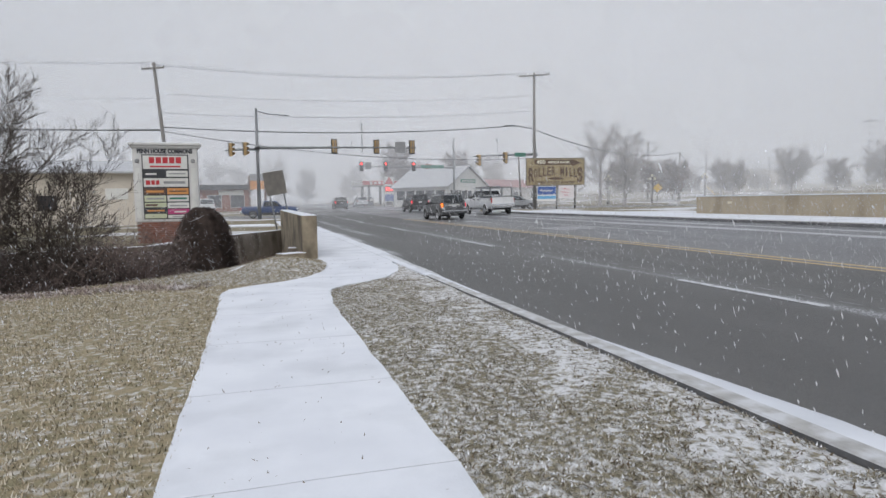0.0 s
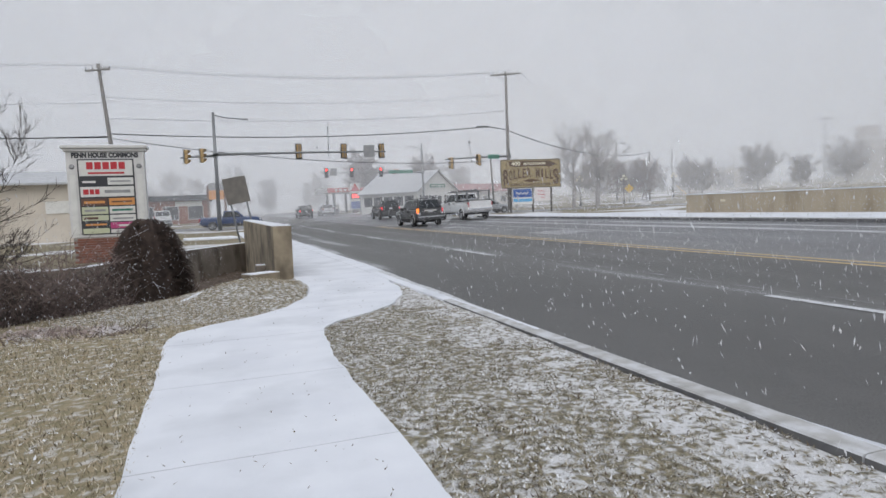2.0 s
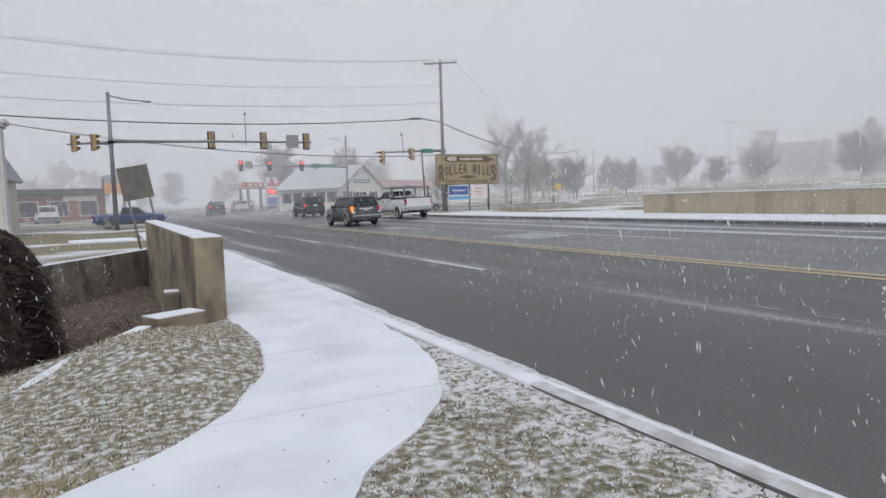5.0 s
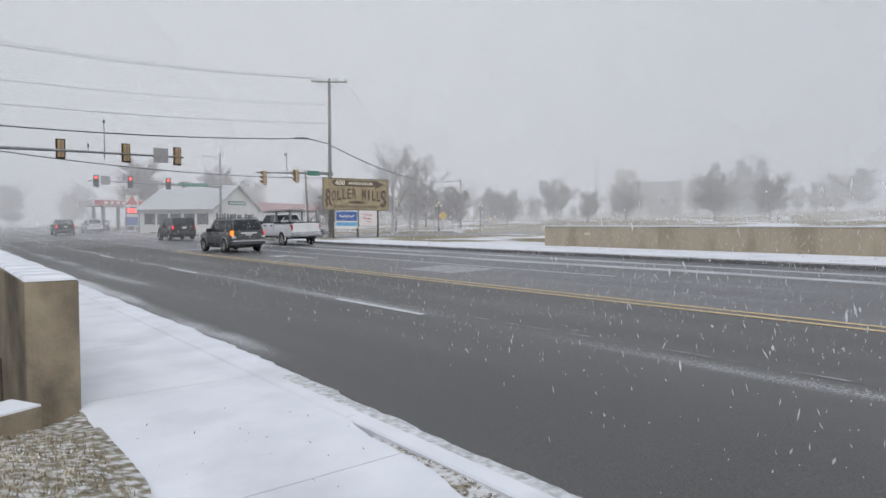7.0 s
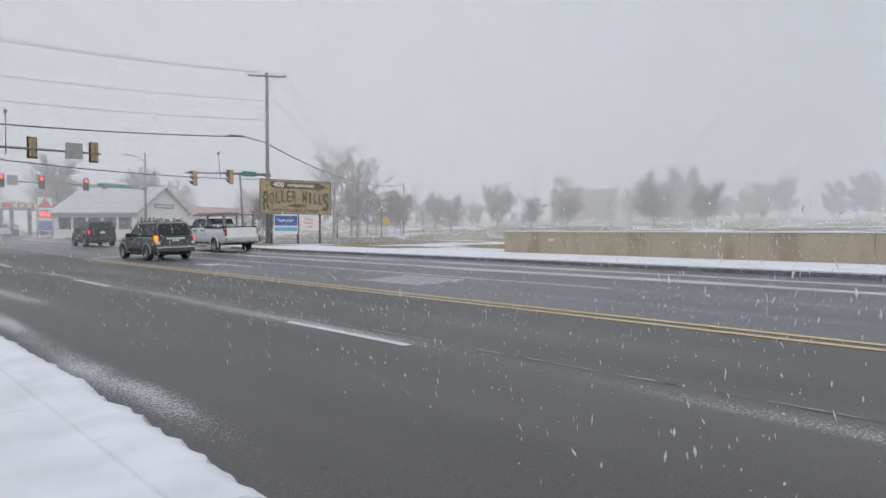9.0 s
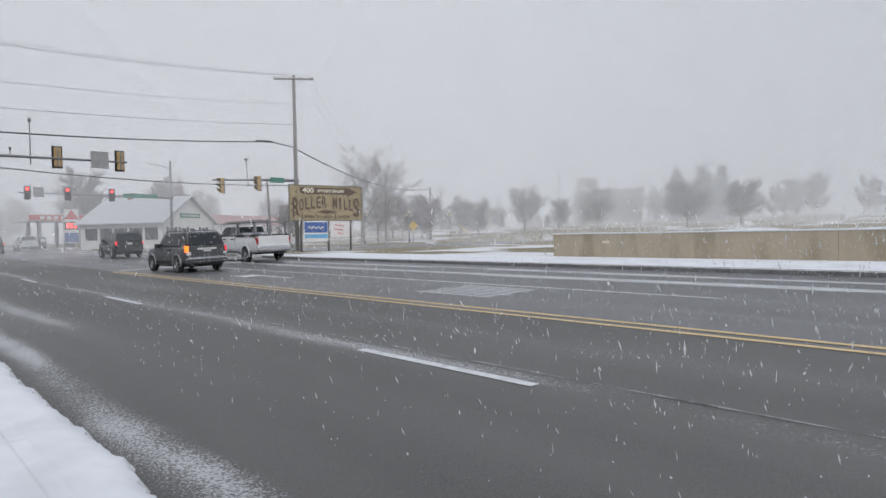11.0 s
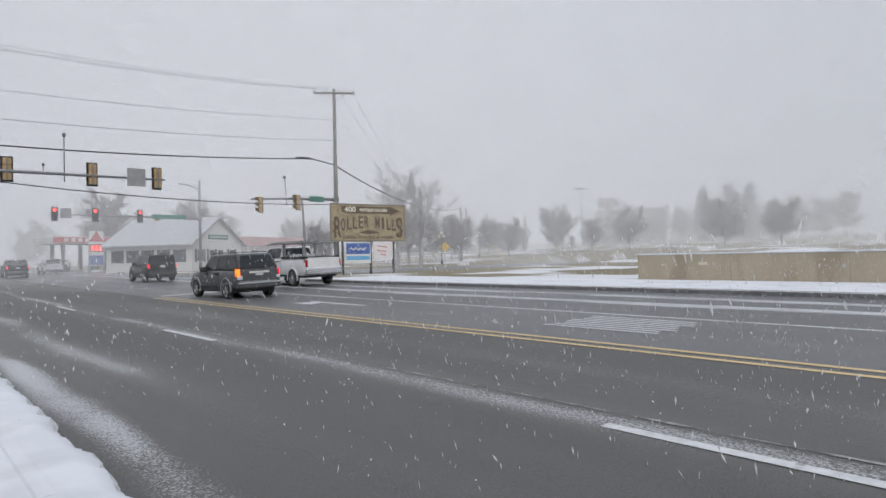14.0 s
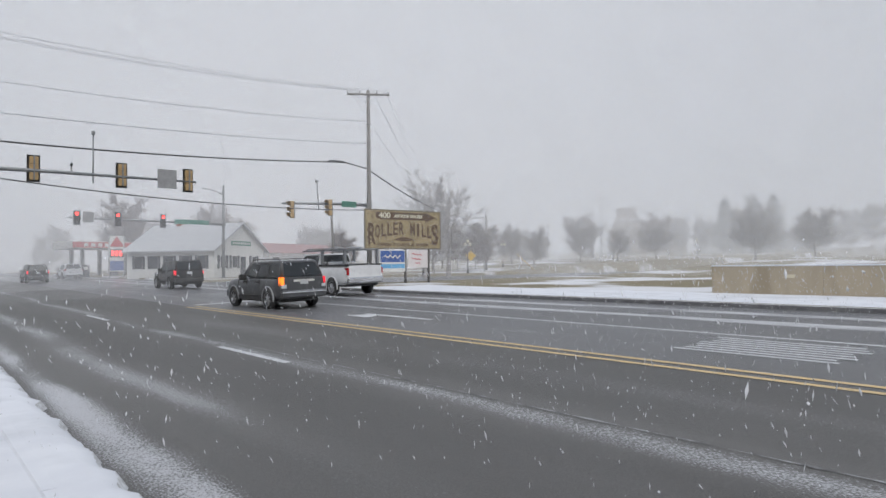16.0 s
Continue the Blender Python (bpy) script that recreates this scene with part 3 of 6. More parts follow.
def wing(name, pts, thick, low, label, m_wall, cap=0.014, caps=True):
    """A wall along points (x, y, top), with snow on its top."""
    root = empty(name, pose(0, 0, 0), label, "wall", kind="structure")
    for (xa, ya, za), (xb, yb, zb) in zip(pts, pts[1:]):
        d = Vector((xb - xa, yb - ya, 0)).normalized()
        nn = Vector((-d.y, d.x, 0)) * thick / 2
        for part_name, lo_a, lo_b, hi_a, hi_b, mm, grow in (("wall_length", low, low, za, zb, m_wall, 1.0), ("snow_cap", za, zb, za + cap, zb + cap, SNOW, 0.97)):
            if part_name == "snow_cap" and not caps:
                continue
            bm = bmesh.new()
            A, B = Vector((xa, ya, 0)), Vector((xb, yb, 0))
            q = [bm.verts.new((p.x, p.y, z)) for p, z in ((A + nn * grow, lo_a), (A - nn * grow, lo_a), (B - nn * grow, lo_b), (B + nn * grow, lo_b), (A + nn * grow, hi_a), (A - nn * grow, hi_a), (B - nn * grow, hi_b), (B + nn * grow, hi_b))]
            for j in ((0, 1, 2, 3), (7, 6, 5, 4), (0, 4, 5, 1), (1, 5, 6, 2), (2, 6, 7, 3), (3, 7, 4, 0)):
                bm.faces.new([q[i] for i in j])
            bmesh.ops.recalc_face_normals(bm, faces=bm.faces)
            part(part_name, bm, mm, root)
    return root


wing("headwall", [(1.25, 28.55, 0.16), (-1.0, 24.9, 0.15), (-3.1, 20.9, 0.08), (-9, 19.8, 0.0)], 0.3, -1.8, "dark stained concrete wing wall of the culvert", CONCRETE_DARK)
wing("near_wing_wall", [(1.2, 15.33, 0.16), (0.66, 15.05, 0.16)], 0.34, -1.4, "short concrete block with snow on top", CONCRETE)
wing("near_wing_wall", [(0.60, 14.85, 0.10), (-0.08, 13.75, 0.04), (-0.62, 12.5, -0.06), (-1.3, 11.9, -0.16)], 0.15, -1.4, "low concrete wing wall with a snow-covered top", CONCRETE)
# snow-covered slab by the mast
thing("snow_slab", cube(0, 0, 0, 2.6, 2.2, 0.1, 0.03), SNOW, "low concrete pad under snow beside the wall", "pad", kind="structure", m=pose(-1.2, 38, ground_z(-1, 38), 0, 0, 8))


# ---- haze: added see-through rings stand in for airborne snow dimming what lies beyond the junction ----
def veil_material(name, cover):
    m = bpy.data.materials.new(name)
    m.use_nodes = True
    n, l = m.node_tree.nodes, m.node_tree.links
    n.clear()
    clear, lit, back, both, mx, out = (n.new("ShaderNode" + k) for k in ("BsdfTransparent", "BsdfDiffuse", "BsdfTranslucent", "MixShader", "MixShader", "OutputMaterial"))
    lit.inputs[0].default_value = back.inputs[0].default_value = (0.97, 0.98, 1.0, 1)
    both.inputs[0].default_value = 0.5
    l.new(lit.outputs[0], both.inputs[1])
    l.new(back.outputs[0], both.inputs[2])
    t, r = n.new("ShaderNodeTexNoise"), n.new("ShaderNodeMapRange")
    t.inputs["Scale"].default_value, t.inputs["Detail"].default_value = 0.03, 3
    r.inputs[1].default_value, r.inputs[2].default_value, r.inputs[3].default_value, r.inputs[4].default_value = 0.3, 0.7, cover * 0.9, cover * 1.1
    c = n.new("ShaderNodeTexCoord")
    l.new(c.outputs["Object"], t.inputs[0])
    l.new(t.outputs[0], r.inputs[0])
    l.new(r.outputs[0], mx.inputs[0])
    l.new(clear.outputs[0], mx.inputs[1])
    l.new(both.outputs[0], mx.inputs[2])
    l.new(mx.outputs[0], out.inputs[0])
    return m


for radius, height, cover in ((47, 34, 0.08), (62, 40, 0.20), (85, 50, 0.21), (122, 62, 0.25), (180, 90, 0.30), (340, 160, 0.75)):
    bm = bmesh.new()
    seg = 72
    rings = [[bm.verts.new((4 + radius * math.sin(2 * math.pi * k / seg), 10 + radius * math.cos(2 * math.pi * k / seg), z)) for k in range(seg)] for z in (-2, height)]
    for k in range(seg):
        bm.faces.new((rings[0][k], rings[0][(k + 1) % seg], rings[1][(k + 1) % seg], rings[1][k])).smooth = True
    veil = thing("haze_veil_sheet", bm, veil_material("haze_veil_sheet", cover), "pale see-through sheet added in place of distant snowfall haze", "haze", kind="structure")
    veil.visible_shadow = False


# ---- traffic signals ----
def signal_head(x, y, z, yaw, lit="", group="traffic signal heads", look_back=False, plate=True):
    """A three-light head with its backplate. z is its middle; it faces -y turned by yaw."""
    lab = "yellow three-light traffic signal seen from behind, black backplate" if look_back else "yellow three-light traffic signal without a backplate" if not plate else ("traffic signal with its red light on, black backplate" if lit else "yellow three-light traffic signal on a mast arm")
    root = empty("traffic_signal", pose(x, y, z, 0, 0, yaw), lab, "traffic signal", group)
    bm = bmesh.new()
    for a in (-0.26, 0.22):
        box(bm, a, 0.0, -0.61, a + 0.04 + 0.0, 0.012, 0.61)
    for a in (-0.61, 0.57):
        box(bm, -0.22, 0.0, a, 0.22, 0.012, a + 0.04)
    box(bm, -0.26, -0.006, -0.61, 0.26, 0.0, 0.61)
    if plate:
        part("backplate", bm, SIG_BLACK, root)
    else:
        bm.free()
    for k in (-1, 0, 1):
        part("housing", cube(-0.17, 0.001, k * 0.355 - 0.17, 0.17, 0.22, k * 0.355 + 0.17, 0.025), SIG_YELLOW, root)
        bm = bmesh.new()
        bmesh.ops.create_circle(bm, cap_ends=True, radius=0.15, segments=20, matrix=pose(0, -0.03, k * 0.355, 90))
        bmesh.ops.recalc_face_normals(bm, faces=bm.faces)
        part("lens", bm, RED_LAMP if lit and k == 1 else OFF_LENS, root, "glowing red lens" if lit and k == 1 else "")
        bm = bmesh.new()
        arc = [(0.165 * math.cos(t), 0.165 * math.sin(t)) for t in [math.radians(-30 + 240 * i / 12) for i in range(13)]]
        lo = [bm.verts.new((a, -0.005, b + k * 0.355)) for a, b in arc]
        hi = [bm.verts.new((a, -0.22 if b > 0 else -0.14, b + k * 0.355)) for a, b in arc]
        for i in range(12):
            bm.faces.new((lo[i], lo[i + 1], hi[i + 1], hi[i])).smooth = True
        bmesh.ops.solidify(bm, geom=bm.faces[:], thickness=0.006)
        part("visor", bm, SIG_BLACK if plate and not look_back else SIG_YELLOW, root)
    part("bracket", cube(-0.03, 0.18, -0.55, 0.03, 0.30, 0.55, 0.01), GALV, root)
    return root


def mast(x, y, z0, height, arms, lamp, label):
    root = empty("signal_mast", pose(x, y, z0), label, "signal mast")
    part("pole", bar([(0, 0, 0), (0, 0, height)], [0.16, 0.10], 14), GALV, root)
    part("base_plate", cube(-0.28, -0.28, 0, 0.28, 0.28, 0.05, 0.01), GALV, root)
    part("pole_cap", bar([(0, 0, height), (0, 0, height + 0.06)], [0.11, 0.05], 12), GALV, root)
    for dx, z, z1 in arms:
        part("arm", bar([(0, 0, z), (dx * 0.5, 0, (z + z1) / 2 + 0.04), (dx, 0, z1)], [0.12, 0.085, 0.055], 10), GALV, root)
        part("arm_collar", cube(-0.18, -0.18, z - 0.16, 0.18, 0.18, z + 0.16, 0.02), GALV, root)
    if lamp:
        dx, z, z1 = lamp
        part("lamp_arm", bar([(0, 0, z), (dx * 0.45, 0, z + (z1 - z) * 0.75), (dx, 0, z1)], [0.05, 0.042, 0.035], 8), GALV, root)
        part("lamp_head", cube(min(dx, dx * 1.22), -0.12, z1 - 0.06, max(dx, dx * 1.22), 0.12, z1 + 0.05, 0.03), GALV, root)
    return root


mz = ground_z(0.55, 54.1) - 0.01
mast(0.55, 54.1, mz, 9.0, [(13.45, 5.85, 6.0), (-2.5, 5.75, 5.62)], (2.1, 8.85, 8.55), "galvanised signal mast with a long arm over the street")
for x in (6.84, 10.47, 13.64):
    signal_head(x, 54.28, 6.08, 180, look_back=True)
signal_head(-1.45, 54.1, 5.7, 112, plate=False)
signal_head(0.02 - 0.35, 54.1, 5.78, 112, plate=False)


def hung_panel(name, x, y, z, w, h, mat_, label, group=""):
    root = empty(name, pose(x, y, z), label, "sign", group)
    part("panel", cube(-w / 2, -0.02, -h / 2, w / 2, 0.02, h / 2, 0.01), mat_, root)
    part("clamp", cube(-0.04, 0.0, -h / 2, 0.04, 0.1, h / 2, 0.01), GALV, root)
    return root


hung_panel("lane_sign", 12.52, 54.0, 6.05, 0.92, 0.95, SIGN_GREY, "plain grey back of a sign on the signal arm")
cam_post = empty("detector_post", pose(9.2, 54.1, 5.95), "thin detector post standing on the signal arm", "detector")
part("post", bar([(0, 0, -0.35), (0, 0, 1.95)], 0.03), GALV, cam_post)
part("detector", cube(-0.07, -0.12, 1.92, 0.07, 0.1, 2.1, 0.03), GALV, cam_post)
small = empty("detector_post", pose(8.3, 54.1, 5.95), "short detector stub on the signal arm", "detector")
part("post", bar([(0, 0, 0), (0, 0, 0.45)], 0.022), GALV, small)
part("detector", cube(-0.05, -0.07, 0.36, 0.05, 0.07, 0.5, 0.02), SIG_BLACK, small)

z2 = ground_z(26.0, 80.8)
mast(26.0, 80.8, z2, 8.9, [(-13.2, 5.15, 5.3)], (-1.7, 8.0, 8.55), "tall signal mast at the far corner with a lamp arm")
for x in (13.5, 16.65, 20.4):
    signal_head(x, 80.7, 5.86, 0, "red", "red signals over the far arm")
hung_panel("lane_sign", 14.35, 80.7, 5.95, 0.85, 0.9, SIGN_GREY, "pale square sign on the far signal arm")
hung_panel("street_name_sign", 23.0, 80.7, 5.85, 3.2, 0.42, SIGN_GREEN, "long green street name sign on the far arm")
post = empty("detector_post", pose(18.6, 80.8, 5.7), "thin detector post on the far signal arm", "detector")
part("post", bar([(0, 0, -0.4), (0, 0, 2.0)], 0.03), GALV, post)
part("detector", cube(-0.07, -0.1, 1.95, 0.07, 0.1, 2.12, 0.03), GALV, post)

z3 = ground_z(26.9, 57.2)
mast(26.9, 57.2, z3, 6.3, [(-6.5, 5.35, 5.1)], None, "short steel signal mast beside the utility pole")
signal_head(20.85, 57.0, 5.15, -108, plate=False)
signal_head(23.6, 57.0, 5.42, -108, plate=False)
hung_panel("street_name_sign", 25.2, 57.0, 5.72, 1.15, 0.4, SIGN_GREEN, "green street name sign on the signal arm")
post = empty("detector_post", pose(23.0, 57.2, 5.2), "thin detector post on the short signal arm", "detector")
part("post", bar([(0, 0, 0), (-0.12, 0, 1.9)], 0.03), GALV, post)
part("detector", cube(-0.24, -0.1, 1.85, -0.04, 0.1, 2.0, 0.03), GALV, post)


# ---- utility poles and wires ----
def utility_pole(x, y, z0, top, arm=None, lean=(0, 0), r=0.17, label="weathered wooden utility pole"):
    root = empty("utility_pole", pose(x, y, z0), label, "utility pole", "wooden utility poles")
    h = top - z0
    lx, ly = lean
    part("pole", bar([(0, 0, 0), (lx / 2, ly / 2, h / 2), (lx, ly, h)], [r, r * 0.85, r * 0.66], 12), WOOD, root)
    if arm:
        length, deg, drop = arm
        m = pose(lx, ly, h - drop, 0, 0, deg)
        part("crossarm", box(bmesh.new(), -length / 2, -0.16, -0.06, length / 2, -0.04, 0.06, 0.01, m=m), WOOD, root)
        for s in (-1, 1):
            a = m @ Vector((s * length * 0.28, -0.1, -0.04))
            part("brace", bar([a, m @ Vector((0, -0.06, -0.62))], 0.018, 6), GALV, root)
        for s in (-0.47, -0.2, 0.2, 0.47):
            a = m @ Vector((s * length, -0.1, 0.06))
            part("insulator", bar([a, a + Vector((0, 0, 0.09)), a + Vector((0, 0, 0.14)), a + Vector((0, 0, 0.2))], [0.02, 0.055, 0.05, 0.025], 8), SIGN_GREY, root)
        part("bolt_band", bar([(lx * 0.82, ly * 0.82, h * 0.82), (lx * 0.825, ly * 0.825, h * 0.825)], r * 0.85, 12), GALV, root)
    return root


PR, PL = (26.44, 56.45), (-6.0, 54.0)
utility_pole(PR[0], PR[1], 0.40, 13.55, (2.9, -34, 0.3), label="tall weathered wooden utility pole with crossarm")
utility_pole(PL[0], PL[1], 0.0, 12.35, (2.0, -30, 0.45), (-0.95, 0), label="leaning wooden utility pole behind the shopping sign")
utility_pole(61.2, 80.2, ground_z(61.2, 80.2) - 0.1, 8.3, None, r=0.16, label="short dark wooden utility pole in the field")
utility_pole(64.9, 93.4, ground_z(64.9, 93.4) - 0.1, 10.9, (3.2, -38, 0.25), r=0.16)
utility_pole(86.7, 105.5, ground_z(86.7, 105.5) - 0.1, 10.7, (2.6, -38, 0.4), r=0.16)
utility_pole(28.6, 64.5, 0.4, 6.6, None, (-0.35, 0), r=0.12, label="thin leaning wooden service pole")
utility_pole(93, 96, ground_z(93, 96) - 0.1, 9.0, None, r=0.14, label="thin wooden pole in the haze")


def wire(name, a, b, sag, r, material, label):
    a, b = Vector(a), Vector(b)
    pts = [a.lerp(b, t) - Vector((0, 0, 4 * sag * t * (1 - t))) for t in [i / 24 for i in range(25)]]
    return thing(name, bar(pts, r, 5), material, label, "wire", "overhead wires")


thin = "thin overhead power line between wooden poles"
for da, za, zb in ((-1.3, 13.7, 12.3), (-0.4, 13.7, 12.25), (0.9, 13.7, 12.3)):
    wire("power_line", (PR[0] + da * 0.83, PR[1] - da * 0.56, za - 0.15), (PL[0] - 0.9 + da * 0.6, PL[1] - da * 0.3, zb), 0.75, 0.009, WIRE, thin)
    wire("power_line", (PL[0] - 0.9 + da * 0.6, PL[1] - da * 0.3, zb), (-55, 51 - da, 11.6), 0.5, 0.008, WIRE, thin)
for da in (-1.2, 0.3, 1.2):
    wire("power_line", (PR[0] + da * 0.83, PR[1] - da * 0.56, 13.5), (64.9 + da * 0.8, 93.4, 10.8), 1.2, 0.012, WIRE, thin)
wire("power_line", (PR[0], PR[1], 11.4), (PL[0] - 0.75, PL[1], 10.0), 0.6, 0.012, WIRE, thin)
wire("power_line", (PR[0], PR[1], 9.9), (PL[0] - 0.7, PL[1], 8.5), 0.5, 0.016, WIRE, thin)
wire("power_line", (PL[0] - 0.7, PL[1], 9.6), (-55, 51, 9.0), 0.5, 0.012, WIRE, thin)
thick = "thick black telephone cable strung between poles"
wire("telephone_cable", (PR[0] - 0.05, PR[1], 8.15), (PR[0] - 2.0, PR[1] - 0.1, 8.42), 0.0, 0.04, CABLE, thick)
wire("telephone_cable", (PR[0] - 2.0, PR[1] - 0.1, 8.42), (PL[0] - 0.6, PL[1], 7.4), 0.55, 0.04, CABLE, thick)
wire("telephone_cable", (PL[0] - 0.6, PL[1], 7.15), (-55, 50, 6.9), 0.25, 0.045, CABLE, thick)
wire("telephone_cable", (PL[0] - 0.6, PL[1], 7.2), (-55, 47, 6.2), 0.25, 0.03, CABLE, thick)
wire("telephone_cable", (PR[0], PR[1], 8.1), (61.2, 80.2, 8.0), 1.25, 0.045, CABLE, thick)
wire("telephone_cable", (61.2, 80.2, 8.0), (86.7, 105.5, 7.5), 1.2, 0.04, CABLE, thick)
wire("telephone_cable", (PL[0] - 0.6, PL[1], 7.1), (PR[0], PR[1], 5.35), 0.9, 0.028, CABLE, thick)
splice = empty("cable_splice", pose(PR[0] - 2.6, PR[1] - 0.12, 8.36), "black splice case hanging on the cable", "splice case")
part("case", bar([(-0.62, 0, 0.0), (-0.52, 0, 0.02), (0.52, 0, 0.05), (0.62, 0, 0.06)], [0.04, 0.085, 0.085, 0.04], 10), CABLE, splice)

# guy wire with a yellow guard by the field
guy = empty("guy_wire", pose(61.2, 80.2, ground_z(61.2, 73.5)), "guy wire with a yellow plastic guard in the grass", "guy wire")
part("strand", bar([(0, 0, 6), (1.5, -7, 0.1)], 0.015, 5), WIRE, guy)
part("guard", bar([(1.0, -4.6, 2.1), (1.5, -7, 0.05)], 0.05, 6), YELLOW_SIGN, guy)

# ---- antique-market billboard ----
bill_x0, bill_x1 = 24.6, 30.15
yaw_b = math.degrees(math.atan2(53.45 - 54.2, bill_x1 - bill_x0))
bill = empty("billboard", pose(bill_x0, 54.2, ground_z(27, 54), 0, 0, yaw_b), "tan and brown painted billboard on dark posts, 400 antique dealers", "billboard")
BW, B0, B1 = 5.6, 2.3, 4.72
for x in (0.85, 2.95, 4.75):
    part("post", bar([(x, 0.09, -0.1), (x, 0.09, B1 - 0.2)], 0.085, 10), WOOD_DARK, bill)
part("board", cube(0, -0.04, B0, BW, 0.0, B1, 0.005), BILL_TAN, bill)
for a in ((-0.07, B0 - 0.07, 0.0, B1 + 0.07), (BW, B0 - 0.07, BW + 0.07, B1 + 0.07), (0.0, B1, BW, B1 + 0.07), (0.0, B0 - 0.07, BW, B0)):
    part("frame_rail", cube(a[0], -0.07, a[1], a[2], 0.03, a[3], 0.008), BILL_FRAME, bill)
bm = bmesh.new()
prism(bm, [(0.75, 4.62), (0.75, 4.28), (1.05, 4.14), (4.45, 4.14), (4.45, 4.0), (5.25, 4.36), (4.45, 4.66), (4.45, 4.62)], -0.052, -0.041)
part("arrow_band", bm, BILL_BROWN, bill, "dark brown arrow band")
lettering("lettering", "400", 0.50, CREAM, bill, (1.38, -0.06, 4.39), width=0.86, bold=0.012)
lettering("lettering", "ANTIQUE DEALERS", 0.27, CREAM, bill, (3.15, -0.058, 4.38), width=2.15, bold=0.01)
word_txt = "ROLLER MILLS"
for i, ch in enumerate(word_txt):
    if ch == " ":
        continue
    f = (i - 5.5) / 5.5
    big = i in (0, 11)
    lettering("letter", ch, 1.95 if big else 1.15, BILL_BROWN, bill, (BW / 2 + f * 2.38, -0.05, 3.52 - 0.30 * f * f - (0.1 if big else 0)), width=0.52 if big else (0.34 if ch != "I" else 0.16), bold=0.02, rz=0)
bm = bmesh.new()
prism(bm, [(2.0 + 1.6 * k / 12, 2.84 + 0.16 * math.sin(math.pi * k / 12)) for k in range(13)] + [(3.6 - 1.6 * k / 12, 2.84 - 0.10 * math.sin(math.pi * k / 12)) for k in range(1, 12)], -0.05, -0.041)
part("emblem", bm, BILL_BROWN, bill, "brown oval emblem under the letters")
lettering("lettering", "OPEN 7 DAYS A WEEK", 0.26, BILL_BROWN, bill, (2.8, -0.05, 2.50), width=3.9, bold=0.008)
for s in (0.32, BW - 0.32):
    bm = bmesh.new()
    pts = [(s + 0.2 * math.cos(t) * (1 if s < 1 else -1), -0.05, 3.2 + 0.075 * t) for t in [0.5 * k for k in range(-16, 17)]]
    part("scroll", tube(bm, pts, 0.035, 6), BILL_BROWN, bill, "brown scrollwork")
lo_blue = empty("notice_board", pose(*(bill.matrix_basis @ Vector((1.0, -0.02, 0.75)))[:], 0, 0, yaw_b), "blue advertising panel fixed between the billboard posts", "sign")
part("panel", cube(0, -0.02, 0, 1.88, 0.02, 1.42, 0.006), SIGN_PALE, lo_blue)
part("blue_field", cube(0.05, -0.026, 0.62, 1.83, -0.021, 1.37), BLUE_SIGN, lo_blue)
part("wave_band", cube(0.05, -0.026, 0.22, 1.83, -0.021, 0.5), LIGHTBLUE, lo_blue)
bm = bmesh.new()
tube(bm, [(0.3 + 0.11 * k, -0.035, 0.98 + 0.09 * math.sin(k * 1.9)) for k in range(12)], 0.045, 6)
part("script_mark", bm, SIGN_PALE, lo_blue, "white script-like mark")
lo_white = empty("notice_board", pose(*(bill.matrix_basis @ Vector((3.12, -0.02, 1.0)))[:], 0, 0, yaw_b), "white poster panel with a red script mark", "sign")
part("panel", cube(0, -0.02, 0, 1.5, 0.02, 1.2, 0.006), PINK_SIGN, lo_white)
for k, (zz, x0) in enumerate(((0.92, 0.3), (0.62, 0.25), (0.32, 0.55))):
    bm = bmesh.new()
    tube(bm, [(x0 + 0.09 * j, -0.03, zz + 0.05 * math.sin(j * 2.2 + k) - 0.01 * j) for j in range(9 if k < 2 else 5)], 0.028, 6)
    part("script_mark", bm, SIGN_RED, lo_white, "red script-like mark")

# ---- shopping-centre sign ----
plaza = empty("shopping_sign", pose(-2.88, 25.0, ground_z(-2.9, 25.0)), "white shopping-centre sign with tenant panels on a brick base", "sign")
part("brick_core", cube(-1.02, -0.26, -0.1, 1.02, 0.26, 0.78), MORTAR, plaza, "mortar core")
brick_mesh = mesh_of("brick", cube(-0.098, -0.012, -0.031, 0.098, 0.012, 0.031, 0.004), BRICK_RED)
for row in range(10):
    for k in range(10 - row % 2):
        brick = new("brick", brick_mesh)
        brick.parent = plaza
        brick.matrix_basis = pose(-0.915 + k * 0.2033 + (row % 2) * 0.1017, -0.266, 0.03 + row * 0.076)
part("cabinet", cube(-1.08, -0.24, 0.78, 1.08, 0.24, 3.42, 0.02), OFFWHITE, plaza)
part("cornice", cube(-1.2, -0.34, 3.5, 1.2, 0.34, 3.6, 0.02), OFFWHITE, plaza)
part("cornice_step", cube(-1.14, -0.29, 3.42, 1.14, 0.29, 3.5, 0.01), OFFWHITE, plaza)
part("snow_cap", cube(-1.16, -0.3, 3.6, 1.16, 0.3, 3.62, 0.008), SNOW, plaza, "thin snow")
lettering("lettering", "PENN HOUSE COMMONS", 0.21, SIGN_DARK, plaza, (0.0, -0.25, 3.29), width=1.85, bold=0.012)
part("tenant_frame", cube(-0.78, -0.262, 0.86, 0.78, -0.243, 3.18, 0.006), SIGN_DARK, plaza, "dark frame round the panels")


